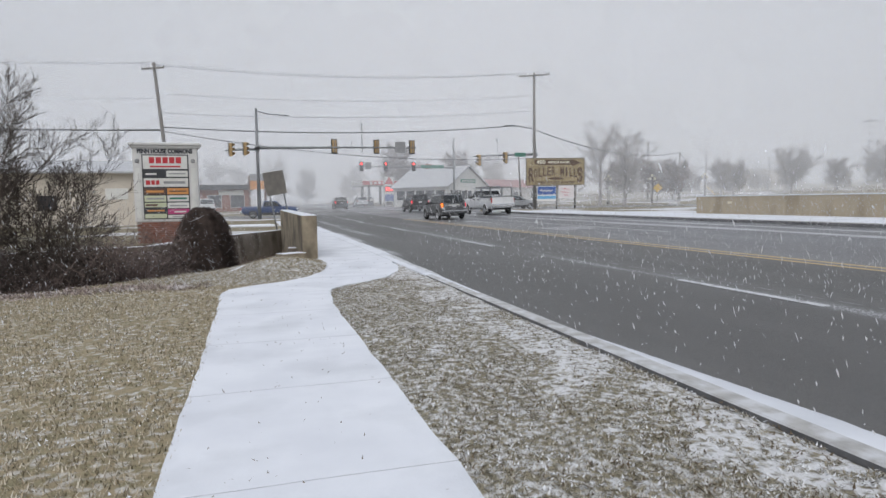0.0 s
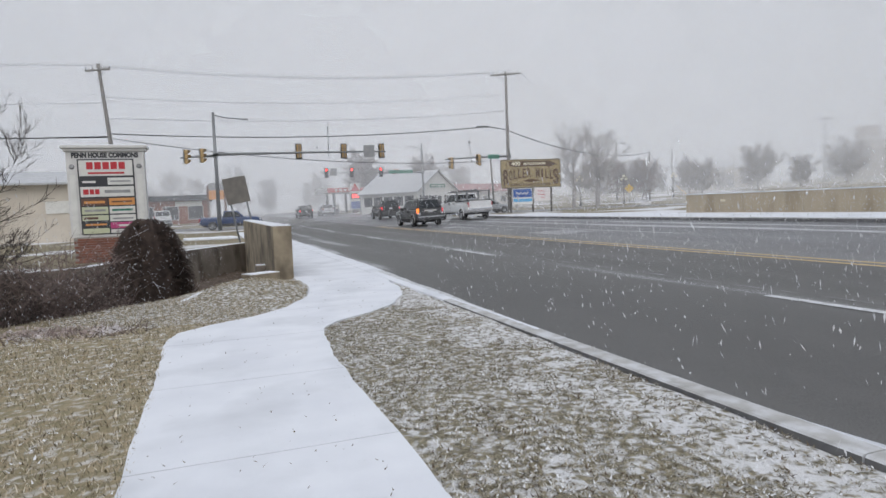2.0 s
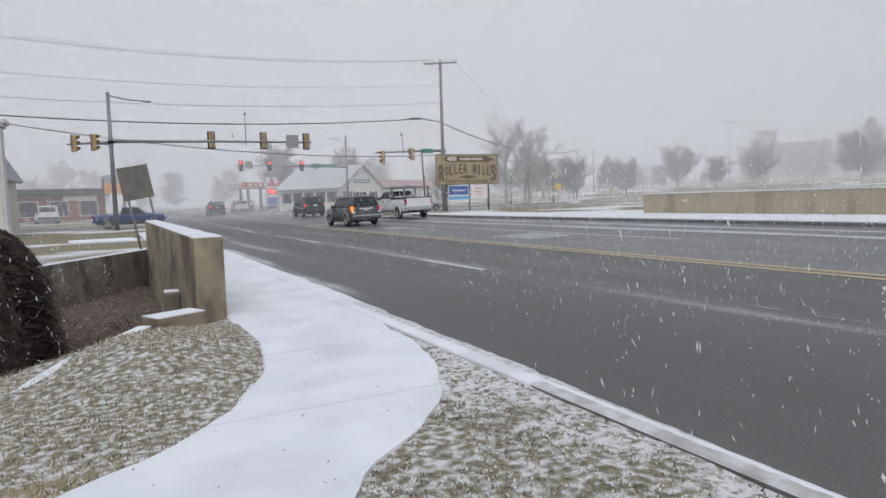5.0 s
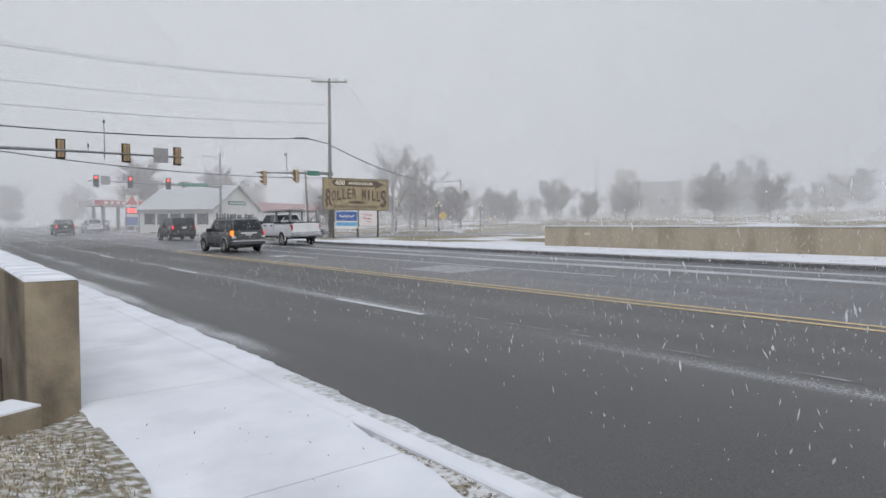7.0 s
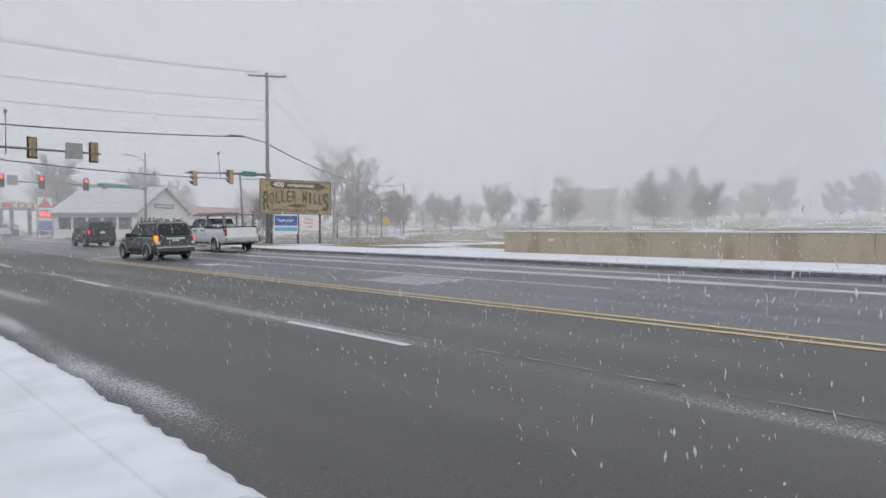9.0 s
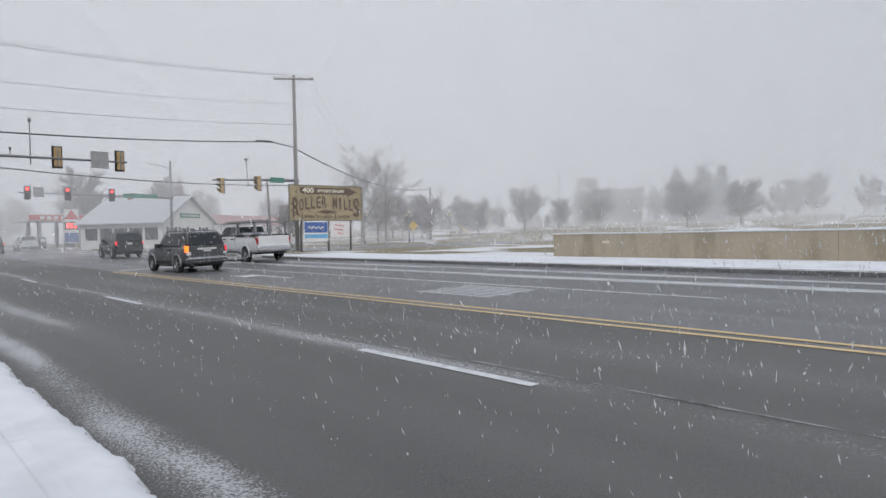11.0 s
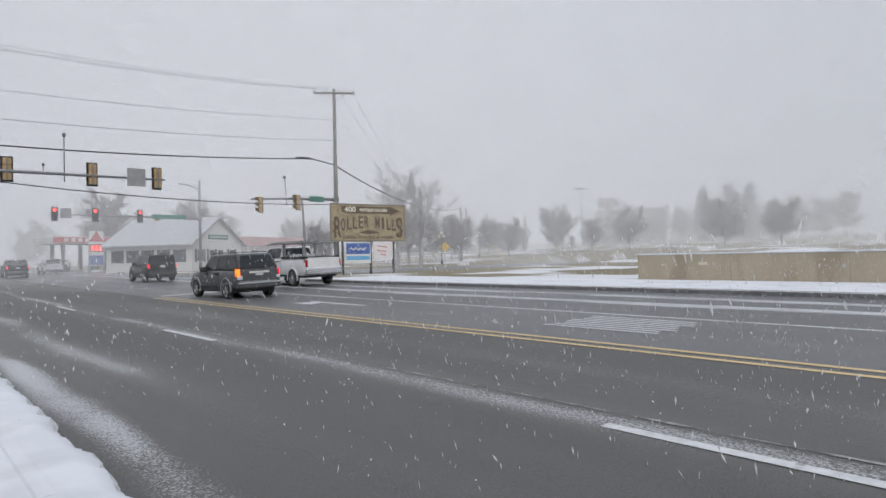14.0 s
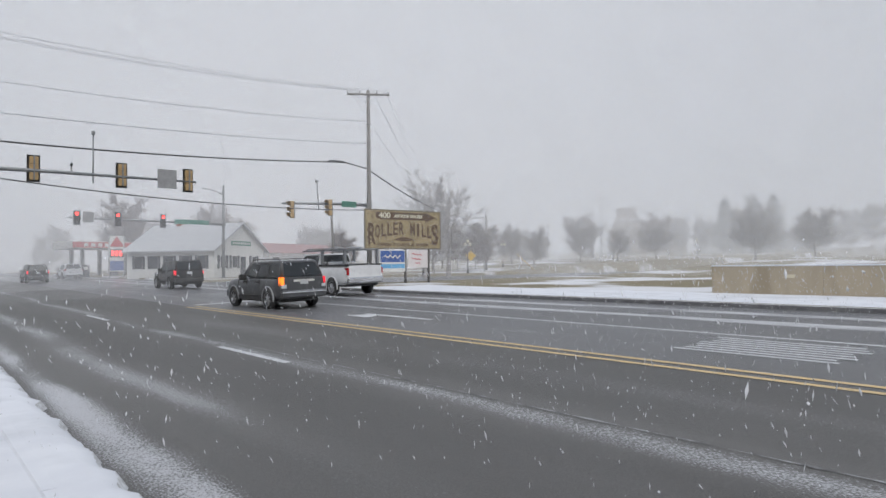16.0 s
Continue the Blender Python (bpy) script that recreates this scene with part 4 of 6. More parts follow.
def tenant(x0, x1, z0, z1, m, mark=None, mm=None, label=""):
    p = part("tenant_panel", cube(x0, -0.275, z0, x1, -0.264, z1, 0.003), m, plaza, label)
    if mark:
        for k, (a, b, c, d) in enumerate(mark):
            bm = cube(x0 + a * (x1 - x0), -0.281, z0 + b * (z1 - z0), x0 + c * (x1 - x0), -0.2755, z0 + d * (z1 - z0), 0.002)
            part("mark_bar", bm, mm, p)


tenant(-0.74, 0.74, 2.66, 3.14, SIGN_PALE, [(0.14 + 0.15 * k, 0.42, 0.26 + 0.15 * k, 0.88) for k in range(5)] + [(0.16, 0.12, 0.84, 0.24)], SIGN_RED, "white tenant panel with a heavy red mark")
tenant(-0.74, -0.02, 2.38, 2.60, SIGN_DARK, [(0.1, 0.3, 0.6, 0.6)], SIGN_PALE)
tenant(0.02, 0.74, 2.38, 2.60, SIGN_PALE, [(0.1, 0.4, 0.9, 0.6)], SIGN_GREY)
tenant(-0.74, 0.74, 2.02, 2.33, SIGN_PALE, [(0.05, 0.25, 0.15, 0.75), (0.17, 0.25, 0.25, 0.75), (0.27, 0.25, 0.35, 0.75)], SIGN_RED, "white tenant panel with small red marks")
part("mark_bar", cube(-0.08, -0.281, 2.13, 0.64, -0.2755, 2.22, 0.002), SIGN_GREY, plaza)
tenant(-0.74, -0.02, 1.75, 1.97, SIGN_BROWN, [(0.1, 0.3, 0.9, 0.65)], SIGN_ORANGE)
tenant(0.02, 0.74, 1.75, 1.97, SIGN_ORANGE, [(0.1, 0.4, 0.9, 0.6)], SIGN_BROWN)
tenant(-0.74, -0.02, 1.49, 1.71, SIGN_LIME, [(0.1, 0.35, 0.9, 0.65)], SIGN_GREY)
tenant(0.02, 0.74, 1.49, 1.71, SIGN_PALE, [(0.1, 0.35, 0.9, 0.65)], SIGN_GREEN)
tenant(-0.74, -0.02, 1.29, 1.45, SIGN_LIME, [(0.05, 0.25, 0.6, 0.7)], SIGN_BROWN)
tenant(0.02, 0.74, 1.25, 1.45, SIGN_PALE, [(0.1, 0.3, 0.9, 0.55)], SIGN_GREY)
tenant(-0.74, -0.02, 1.09, 1.25, SIGN_DARK, [(0.1, 0.3, 0.9, 0.65)], SIGN_ORANGE)
tenant(0.02, 0.74, 1.03, 1.22, SIGN_PINK, [(0.3, 0.3, 0.85, 0.6)], SIGN_PALE)
tenant(-0.74, -0.02, 0.89, 1.05, SIGN_LIME)
tenant(0.02, 0.74, 0.89, 1.0, SIGN_PALE, [(0.2, 0.3, 0.9, 0.6)], SIGN_GREY)
for x in (-0.93, 0.93):
    part("pilaster", cube(x - 0.08, -0.26, 0.9, x + 0.08, -0.241, 2.7, 0.004), SIGN_PALE, plaza)
    part("rosette", bar([(x, -0.24, 2.95), (x, -0.27, 2.95)], [0.08, 0.05], 10), SIGN_GREY, plaza)

# ---- plain board on two leaning posts ----
pb = empty("board_sign", pose(1.45, 29.5, 0.0, 0, -10, 12), "grey back of a square board on two leaning posts", "sign")
part("board", cube(-0.46, -0.02, 1.75, 0.46, 0.02, 2.8, 0.006), BOARD_GREY, pb)
for x in (-0.32, 0.32):
    part("post", bar([(x, 0.05, -0.2), (x, 0.05, 2.6)], 0.035, 8), GALV, pb)


# ---- buildings beyond the junction ----
def opening(root, x0, x1, z0, z1, y, frame_m=WHITE, glass=DARK_WINDOW, name="window"):
    w = part(name, cube(x0, y - 0.05, z0, x1, y - 0.01, z1, 0.01), frame_m, root)
    part("pane", cube(x0 + 0.07, y - 0.06, z0 + 0.07, x1 - 0.07, y - 0.052, z1 - 0.07), glass, w)
    return w


house = empty("white_house", pose(25.4, 81.5, ground_z(25, 81), 0, 0, 32), "white gabled shop house with grey snow-dusted roof", "house")
HW, HL, HE, HR = 8.4, 10.5, 2.9, 5.5
bm = bmesh.new()
prism(bm, [(0, -0.3), (HW, -0.3), (HW, HE), (HW / 2, HR - 0.08), (0, HE)], 0, HL)
part("wall", bm, WHITE, house)
for s in (-1, 1):
    bm = bmesh.new()
    e = (HW / 2 + s * (HW / 2 + 0.45), HE - 0.32)
    prism(bm, [(HW / 2, HR), e, (e[0], e[1] + 0.14), (HW / 2, HR + 0.16)], -0.4, HL + 0.4)
    part("roof", bm, ROOF_GREY, house)
part("gable_board", cube(2.6, -0.06, 3.25, 5.9, -0.004, 3.72, 0.01), SIGN_GREEN, house, "green shop board on the gable")
for k in range(9):
    part("board_mark", cube(2.85 + k * 0.33, -0.07, 3.37, 3.07 + k * 0.33, -0.062, 3.6), SIGN_PALE, house)
for x0, x1 in ((0.8, 1.7), (2.7, 3.6), (6.1, 7.0)):
    win = opening(house, x0, x1, 0.95, 2.2, 0)
    for xs in (x0 - 0.36, x1 + 0.04):
        part("shutter", cube(xs, -0.06, 0.92, xs + 0.32, -0.004, 2.23, 0.008), SIGN_DARK, win, "dark shutter")
part("door", cube(4.2, -0.07, 0, 5.0, -0.004, 2.1, 0.01), DARK_WINDOW, house)
for k in range(5):
    w = part("window", cube(-0.05, 1.0 + k * 1.9, 0.95, -0.004, 1.9 + k * 1.9, 2.2, 0.01), DARK_WINDOW, house)
    part("window_frame", cube(-0.07, 0.92 + k * 1.9, 2.2, -0.005, 1.98 + k * 1.9, 2.32), WHITE, w)
    for ys_ in (0.68 + k * 1.9, 1.94 + k * 1.9):
        part("shutter", cube(-0.06, ys_, 0.92, -0.004, ys_ + 0.26, 2.23, 0.008), SIGN_DARK, w, "dark shutter")
part("chimney", cube(3.9, 7.2, HR - 0.4, 4.5, 7.8, HR + 0.7, 0.02), BRICK_RED, house)

red = empty("red_roof_building", pose(35.6, 91.0, ground_z(36, 91), 0, 0, 20), "long low cream building with a red metal roof", "building")
part("wall", cube(0, 0, -0.3, 15, 8, 2.7), OFFWHITE, red)
bm = bmesh.new()
prism(bm, [(-0.4, 2.62), (8.4, 2.62), (4.0, 4.0)], -0.3, 15.3, "x")
part("roof", bm, RED_ROOF, red)
part("door", cube(0.6, -0.05, 0, 1.6, -0.004, 2.1), DARK_WINDOW, red)
for x in (4, 8, 12):
    opening(red, x, x + 1.3, 0.9, 2.0, 0)

gas = empty("fuel_canopy", pose(18.2, 108, ground_z(20, 108), 0, 0, 8), "fuel station canopy with red and white fascia", "canopy")
part("deck", cube(0, 0, 3.75, 9.0, 7, 4.65, 0.03), OFFWHITE, gas)
part("fascia", cube(-0.05, -0.06, 3.85, 9.05, -0.004, 4.55, 0.01), RED_BAND, gas, "red fascia")
for k in range(5):
    part("fascia_mark", cube(1.2 + 0.8 * k, -0.07, 3.98, 1.7 + 0.8 * k, -0.062, 4.4), SIGN_PALE, gas)
for x in (1.6, 5.0, 8.2):
    part("column", cube(x - 0.2, 1.4, -0.2, x + 0.2, 1.8, 3.75, 0.02), SIGN_GREY, gas)
    part("column", cube(x - 0.2, 5.2, -0.2, x + 0.2, 5.6, 3.75, 0.02), SIGN_GREY, gas)
for x in (1.6, 5.0, 8.2):
    pump = empty("fuel_pump", gas.matrix_basis @ pose(x, 0.6, 0), "grey fuel pump under the canopy", "fuel pump", "fuel pumps")
    part("cabinet", cube(-0.4, -0.25, -0.1, 0.4, 0.25, 1.7, 0.03), SIGN_DARK, pump)
    part("screen", cube(-0.25, -0.27, 1.1, 0.25, -0.252, 1.5), SIGN_PALE, pump)
kiosk = empty("fuel_shop", pose(28.5, 112, ground_z(28, 112), 0, 0, 12), "low fuel station shop with a red roof edge", "building")
part("wall", cube(0, 0, -0.3, 9, 7, 3.2), OFFWHITE, kiosk)
part("roof_edge", cube(-0.5, -0.5, 3.2, 9.5, 7.5, 4.1, 0.03), RED_BAND, kiosk)
for x in (0.8, 3.2, 5.6):
    opening(kiosk, x, x + 1.9, 0.6, 2.4, 0)
price = empty("price_sign", pose(20.9, 99.0, ground_z(22, 100)), "fuel price sign with red lit digits and a red triangle", "price sign")
for x in (-0.75, 0.75):
    part("post", bar([(x, 0, -0.2), (x, 0, 4.6)], 0.09, 8), SIGN_GREY, price)
part("panel", cube(-0.8, -0.08, 0.6, 0.8, 0.08, 4.6, 0.02), SIGN_PALE, price)
bm = bmesh.new()
prism(bm, [(-0.75, 3.4), (0.75, 3.4), (0, 4.6)], -0.1, -0.082)
part("triangle", bm, SIGN_RED, price, "red triangle")
part("digits_panel", cube(-0.7, -0.1, 2.2, 0.7, -0.082, 3.1), SIGN_DARK, price)
for k in range(3):
    part("digit", cube(-0.55 + k * 0.4, -0.115, 2.35, -0.27 + k * 0.4, -0.102, 2.95), RED_LAMP, price, "glowing red digit")
part("blue_panel", cube(-0.7, -0.1, 0.7, 0.7, -0.082, 1.8), BLUE_SIGN, price)

tan = empty("tan_building", pose(-31, 47, ground_z(-12, 47)), "tan low commercial building behind the trees", "building")
part("wall", cube(0, 0, -0.3, 25.4, 14, 3.55), TAN_SIDING, tan)
bm = bmesh.new()
prism(bm, [(-0.5, 3.5), (14.5, 3.5), (14.5, 3.62), (7.0, 4.75), (-0.5, 3.62)], -0.4, 25.8, "x")
part("roof", bm, ROOF_GREY, tan, "shallow roof under thin snow")
for x in (4, 17.5):
    opening(tan, x, x + 1.3, 1.0, 2.1, 0, TAN_SIDING)
part("wall_sign", cube(21.6, -0.06, 1.75, 23.0, -0.004, 2.5, 0.01), SIGN_PALE, tan, "white sign on the wall")

shop = empty("brick_shop", pose(-16, 92, ground_z(-8, 92)), "low brick shop row with a dark roof across the lot", "building")
part("wall", cube(0, 0, -0.3, 15.5, 9, 3.0), BRICK_RED, shop)
part("roof", cube(-0.6, -0.6, 3.0, 16.1, 9.6, 3.7, 0.05), SIGN_DARK, shop)
for x in (1, 4, 7, 10, 13):
    opening(shop, x, x + 1.9, 0.5, 2.3, 0)
part("lit_sign", cube(11.5, -0.08, 2.3, 14.8, -0.004, 2.9), SIGN_PALE, shop)
pylon = empty("pylon_sign", pose(0.6, 84, ground_z(0, 84)), "orange and white pylon sign on a red post", "sign")
part("post", cube(-1.1, -0.15, -0.2, -0.85, 0.15, 4.6, 0.02), SIGN_BROWN, pylon)
part("post", cube(0.85, -0.15, -0.2, 1.1, 0.15, 4.6, 0.02), SIGN_BROWN, pylon)
part("panel", cube(-0.85, -0.15, 2.9, 0.85, 0.15, 4.0, 0.02), SIGN_ORANGE, pylon)
part("panel", cube(-0.85, -0.12, 4.05, 0.85, 0.12, 4.9, 0.02), SIGN_GREY, pylon)

mill = empty("far_mill", pose(201, 153, 0.9, 0, 0, -52), "big flat-roofed masonry building in the haze", "building")
part("wall", cube(0, 0, -6, 24, 20, 16.5), FAR_TAN, mill)
part("tower", cube(0.5, 1, 16.5, 7.5, 8, 21.3), FAR_TAN, mill)
part("roof_edge", cube(-0.3, -0.3, 16.5, 24.3, 0.0, 17.0), SNOW, mill)
for k in range(4):
    for j in range(3):
        opening(mill, 2.5 + k * 5.6, 4.5 + k * 5.6, 2 + j * 4.8, 4.6 + j * 4.8, 0, FAR_TAN)
pale = empty("far_house", pose(137, 142, ground_z(137, 142), 0, 0, -42), "pale tan house far beyond the field", "house")
part("wall", cube(-6, 0, -0.4, 6, 9, 6.0), TAN_SIDING, pale)
bm = bmesh.new()
prism(bm, [(-0.5, 5.9), (8.0, 5.9), (4.5, 8.2)], -6.4, 6.4, "x")
part("roof", bm, ROOF_GREY, pale)
for k in range(3):
    opening(pale, -4.6 + k * 3.7, -3.2 + k * 3.7, 1.2, 3.2, 0, TAN_SIDING)


# ---- lamps and small signs over the field ----
def lamp_cluster(x, y):
    z = ground_z(x, y)
    root = empty("street_lamp", pose(x, y, z), "black park lamp with three white globes", "street lamp", "globe lamps")
    part("pole", bar([(0, 0, 0), (0, 0, 0.4), (0, 0, 0.5), (0, 0, 3.5)], [0.14, 0.12, 0.06, 0.045], 10), SIG_BLACK, root)
    for dx, dz in ((-0.38, 3.35), (0.38, 3.35), (0, 3.75)):
        part("bracket", bar([(0, 0, dz - 0.45), (dx, 0, dz - 0.3), (dx, 0, dz - 0.17)], 0.025, 6), SIG_BLACK, root)
        bm = bmesh.new()
        bmesh.ops.create_uvsphere(bm, u_segments=14, v_segments=10, radius=0.19, matrix=Matrix.Translation((dx, 0, dz)))
        for f in bm.faces:
            f.smooth = True
        part("globe", bm, CREAM, root, "white glass globe")
    return root


for x, y in ((45, 73.5), (52.5, 74.5), (70.5, 86), (96, 84), (118, 80)):
    lamp_cluster(x, y)
dia = empty("warning_sign", pose(54.6, 76.2, ground_z(54, 76), 0, 0, -30), "yellow diamond warning sign on a thin post", "sign")
part("post", bar([(0, 0.03, -0.1), (0, 0.03, 2.6)], 0.035, 6), GALV, dia)
part("plate", box(bmesh.new(), -0.45, -0.02, -0.45, 0.45, 0.0, 0.45, m=pose(0, 0, 2.05, 0, 45, 0)), YELLOW_SIGN, dia)
wsq = empty("notice_sign", pose(46.5, 75.5, ground_z(46, 75), 0, 0, -30), "small white square notice on a post", "sign")
part("post", bar([(0, 0.03, -0.1), (0, 0.03, 2.4)], 0.035, 6), GALV, wsq)
part("plate", cube(-0.32, -0.02, 1.9, 0.32, 0.0, 2.55), SIGN_PALE, wsq)
for x, y, h in ((162.5, 132.8, 20.5), (240, 120, 26)):
    h -= ground_z(x, y) - 0.9
    fl = empty("floodlight_mast", pose(x, y, ground_z(x, y) - 0.1), "tall sports-ground light mast in the haze", "light mast", "floodlight masts")
    part("pole", bar([(0, 0, 0), (0, 0, h)], [0.3, 0.16], 8), GALV, fl)
    part("lamp_bar", box(bmesh.new(), -2.0, -0.2, h - 0.1, 2.0, 0.2, h + 0.45, m=pose(0, 0, 0, 0, 0, -50)), SIGN_DARK, fl)


# ---- vehicles ----
def paint(name, c, rough=0.32, metal=0.0, grime=(0.30, 0.30, 0.30)):
    return mat(name, c, tuple(v * 0.88 + 0.01 for v in c), 3, rough, metal, c3=tuple(0.7 * v + 0.3 * g for v, g in zip(c, grime)), s3=5, lo3=0.55, hi3=0.8)


P_DARK = paint("dark_grey_paint", (0.075, 0.079, 0.085), 0.3)
P_BLACK = paint("black_paint", (0.028, 0.028, 0.03), 0.25)
P_SILVER = paint("silver_paint", (0.64, 0.66, 0.69), 0.35, 0.2)
P_WHITE = paint("white_paint", (0.74, 0.75, 0.76), 0.4)
P_BLUE = paint("blue_paint", (0.018, 0.05, 0.16), 0.35)
P_GREY = paint("grey_paint", (0.33, 0.34, 0.35), 0.35, 0.3)
PLASTIC = mat("black_plastic", (0.034, 0.034, 0.035), (0.06, 0.06, 0.062), 8, 0.7)
TYRE = mat("tyre_rubber", (0.03, 0.03, 0.03), (0.06, 0.06, 0.06), 12, 0.85)
RIM = mat("alloy_rim", (0.50, 0.51, 0.53), (0.40, 0.41, 0.43), 6, 0.35, 0.8)
CHROME = mat("chrome", (0.62, 0.63, 0.65), rough=0.2, metal=1.0)
GLASS = clear_glass("tinted_glass", (0.025, 0.03, 0.034))
GLASS_PALE = clear_glass("green_glass", (0.10, 0.14, 0.14))
TAIL = mat("tail_lens", (0.36, 0.015, 0.02), rough=0.2)
TAIL_ON = glow("tail_light", (1.0, 0.03, 0.05), 0.65)
AMBER_ON = glow("amber_indicator", (1.0, 0.22, 0.02), 1.5)
HEAD_LENS = mat("headlamp_lens", (0.6, 0.62, 0.64), rough=0.15)
PLATE = mat("number_plate", (0.55, 0.56, 0.58), rough=0.5)
SEAT = mat("seat_cloth", (0.05, 0.05, 0.055), rough=0.9)


def quad_panel(c, inset=(0.08, 0.92, 0.1, 0.9), lift=0.006, thick=0.006):
    """A thin panel over the four-cornered face c (lower a, lower b, upper b, upper a), with rounded corners."""
    a, b, cc, d = [Vector(v) for v in c]
    nrm = (b - a).cross(d - a).normalized()
    u0, u1, v0, v1 = inset

    def at(u, v):
        return a.lerp(b, u).lerp(d.lerp(cc, u), v)
    r = 0.08
    du, dv = (u1 - u0) * r, (v1 - v0) * r
    uv = [(u0 + du, v0), (u1 - du, v0), (u1, v0 + dv), (u1, v1 - dv), (u1 - du, v1), (u0 + du, v1), (u0, v1 - dv), (u0, v0 + dv)]
    bm = bmesh.new()
    top = [bm.verts.new(at(*p) + nrm * lift) for p in uv]
    low = [bm.verts.new(at(*p) + nrm * (lift - thick)) for p in uv]
    bm.faces.new(top)
    for i in range(8):
        j = (i + 1) % 8
        bm.faces.new((top[i], low[i], low[j], top[j]))
    bm.faces.new(low[::-1])
    return bm


def lathe(profile, segs=28, x0=0.0):
    """Turn (x, r) round the x axis."""
    bm = bmesh.new()
    rings = [[bm.verts.new((x0 + x, r * math.cos(2 * math.pi * k / segs), r * math.sin(2 * math.pi * k / segs))) for k in range(segs)] for x, r in profile]
    for a, b in zip(rings, rings[1:]):
        for k in range(segs):
            bm.faces.new((a[k], b[k], b[(k + 1) % segs], a[(k + 1) % segs])).smooth = True
    bmesh.ops.recalc_face_normals(bm, faces=bm.faces)
    return bm


def wheel(root, x, y, r, side, spokes=6, w=0.23):
    """side +1: the outer face looks to +x."""
    rr = r * 0.71
    so = min(0.055, 1.0 * rr / spokes)
    tyre = part("tyre", lathe([(-w / 2, rr), (-w / 2, r * 0.93), (-w / 2 + 0.03, r), (w / 2 - 0.03, r), (w / 2, r * 0.93), (w / 2, rr), (w / 2 - 0.03, rr * 0.97), (-w / 2, rr)]), TYRE, root)
    tyre.matrix_basis = pose(x, y, r)
    bm = bmesh.new()
    f = side * (w / 2 - 0.015)
    for k in range(spokes):
        a = 2 * math.pi * k / spokes
        m = Matrix.Rotation(a, 4, "X")
        pts = [(0.03, -0.028, 0.03), (0.03, 0.028, 0.03), (0.0, so, rr * 0.95), (0.0, -so, rr * 0.95)]
        top = [bm.verts.new(m @ Vector((f - side * (0.03 - p[0]), p[1], p[2]))) for p in pts]
        low = [bm.verts.new(m @ Vector((f - side * 0.06, p[1], p[2]))) for p in pts]
        bm.faces.new(top)
        for i in range(4):
            bm.faces.new((top[i], low[i], low[(i + 1) % 4], top[(i + 1) % 4]))
    for (xa, ra), (xb, rb) in (((f, rr), (f, rr * 0.9)), ((f, rr * 0.9), (f - side * 0.05, rr * 0.88)), ((f - side * 0.005, rr * 0.2), (f + side * 0.012, rr * 0.13)), ((f + side * 0.012, rr * 0.13), (f + side * 0.015, 0.002))):
        seg = 24
        A = [bm.verts.new((xa, ra * math.cos(2 * math.pi * k / seg), ra * math.sin(2 * math.pi * k / seg))) for k in range(seg)]
        B = [bm.verts.new((xb, rb * math.cos(2 * math.pi * k / seg), rb * math.sin(2 * math.pi * k / seg))) for k in range(seg)]
        for k in range(seg):
            bm.faces.new((A[k], A[(k + 1) % seg], B[(k + 1) % seg], B[k])).smooth = True
    bmesh.ops.recalc_face_normals(bm, faces=bm.faces)
    part("rim", bm, RIM, tyre)
    bm = bmesh.new()
    bmesh.ops.create_circle(bm, cap_ends=True, radius=rr * 0.93, segments=24, matrix=pose(side * (w / 2 - 0.085), 0, 0, 0, 90, 0))
    part("brake_disc", bm, PLASTIC, tyre)
    return tyre


def loft(stations, smooth_all=True):
    """Body shell: stations (y, half width, low, belt, crown) from the tail to the nose."""
    bm = bmesh.new()
    rings = []
    for y, w, lo, belt, crown in stations:
        h = belt - lo
        half = [(w - 0.10, lo), (w - 0.02, lo + 0.10), (w, lo + 0.32 * h), (w, lo + 0.62 * h), (w - 0.025, lo + 0.86 * h), (w - 0.07, belt - 0.015), (w - 0.20, belt + crown * 0.6), (0.0, belt + crown)]
        ring = [bm.verts.new((a, y, b)) for a, b in half] + [bm.verts.new((-a, y, b)) for a, b in half[-2::-1]]
        rings.append(ring)
    n = len(rings[0])
    for r, s in zip(rings, rings[1:]):
        for k in range(n - 1):
            bm.faces.new((r[k], r[k + 1], s[k + 1], s[k])).smooth = smooth_all
        bm.faces.new((r[n - 1], r[0], s[0], s[n - 1]))
    bm.faces.new(rings[0][::-1])
    bm.faces.new(rings[-1])
    bmesh.ops.recalc_face_normals(bm, faces=bm.faces)
    return bm


def greenhouse(hw, rw, belt, roof, rb, rt, wt, wb, bow=0.05):
    """Cabin shell: belt outline to roof outline, edges rounded; rear base rb .. windscreen base wb."""
    bm = bmesh.new()
    low = [bm.verts.new(p) for p in ((-hw, rb, belt - 0.03), (hw, rb, belt - 0.03), (hw, wb, belt - 0.03), (-hw, wb, belt - 0.03))]
    top = [bm.verts.new(p) for p in ((-rw, rt, roof), (rw, rt, roof), (rw, wt, roof - 0.02), (-rw, wt, roof - 0.02))]
    bm.faces.new(low[::-1])
    bm.faces.new(top)
    for i in range(4):
        j = (i + 1) % 4
        bm.faces.new((low[i], low[j], top[j], top[i]))
    edges = [e for e in bm.edges if any(v in top for v in e.verts)]
    bmesh.ops.bevel(bm, geom=edges, offset=0.07, segments=3, affect="EDGES", profile=0.5)
    for f in bm.faces:
        f.smooth = True
    bmesh.ops.recalc_face_normals(bm, faces=bm.faces)
    return bm


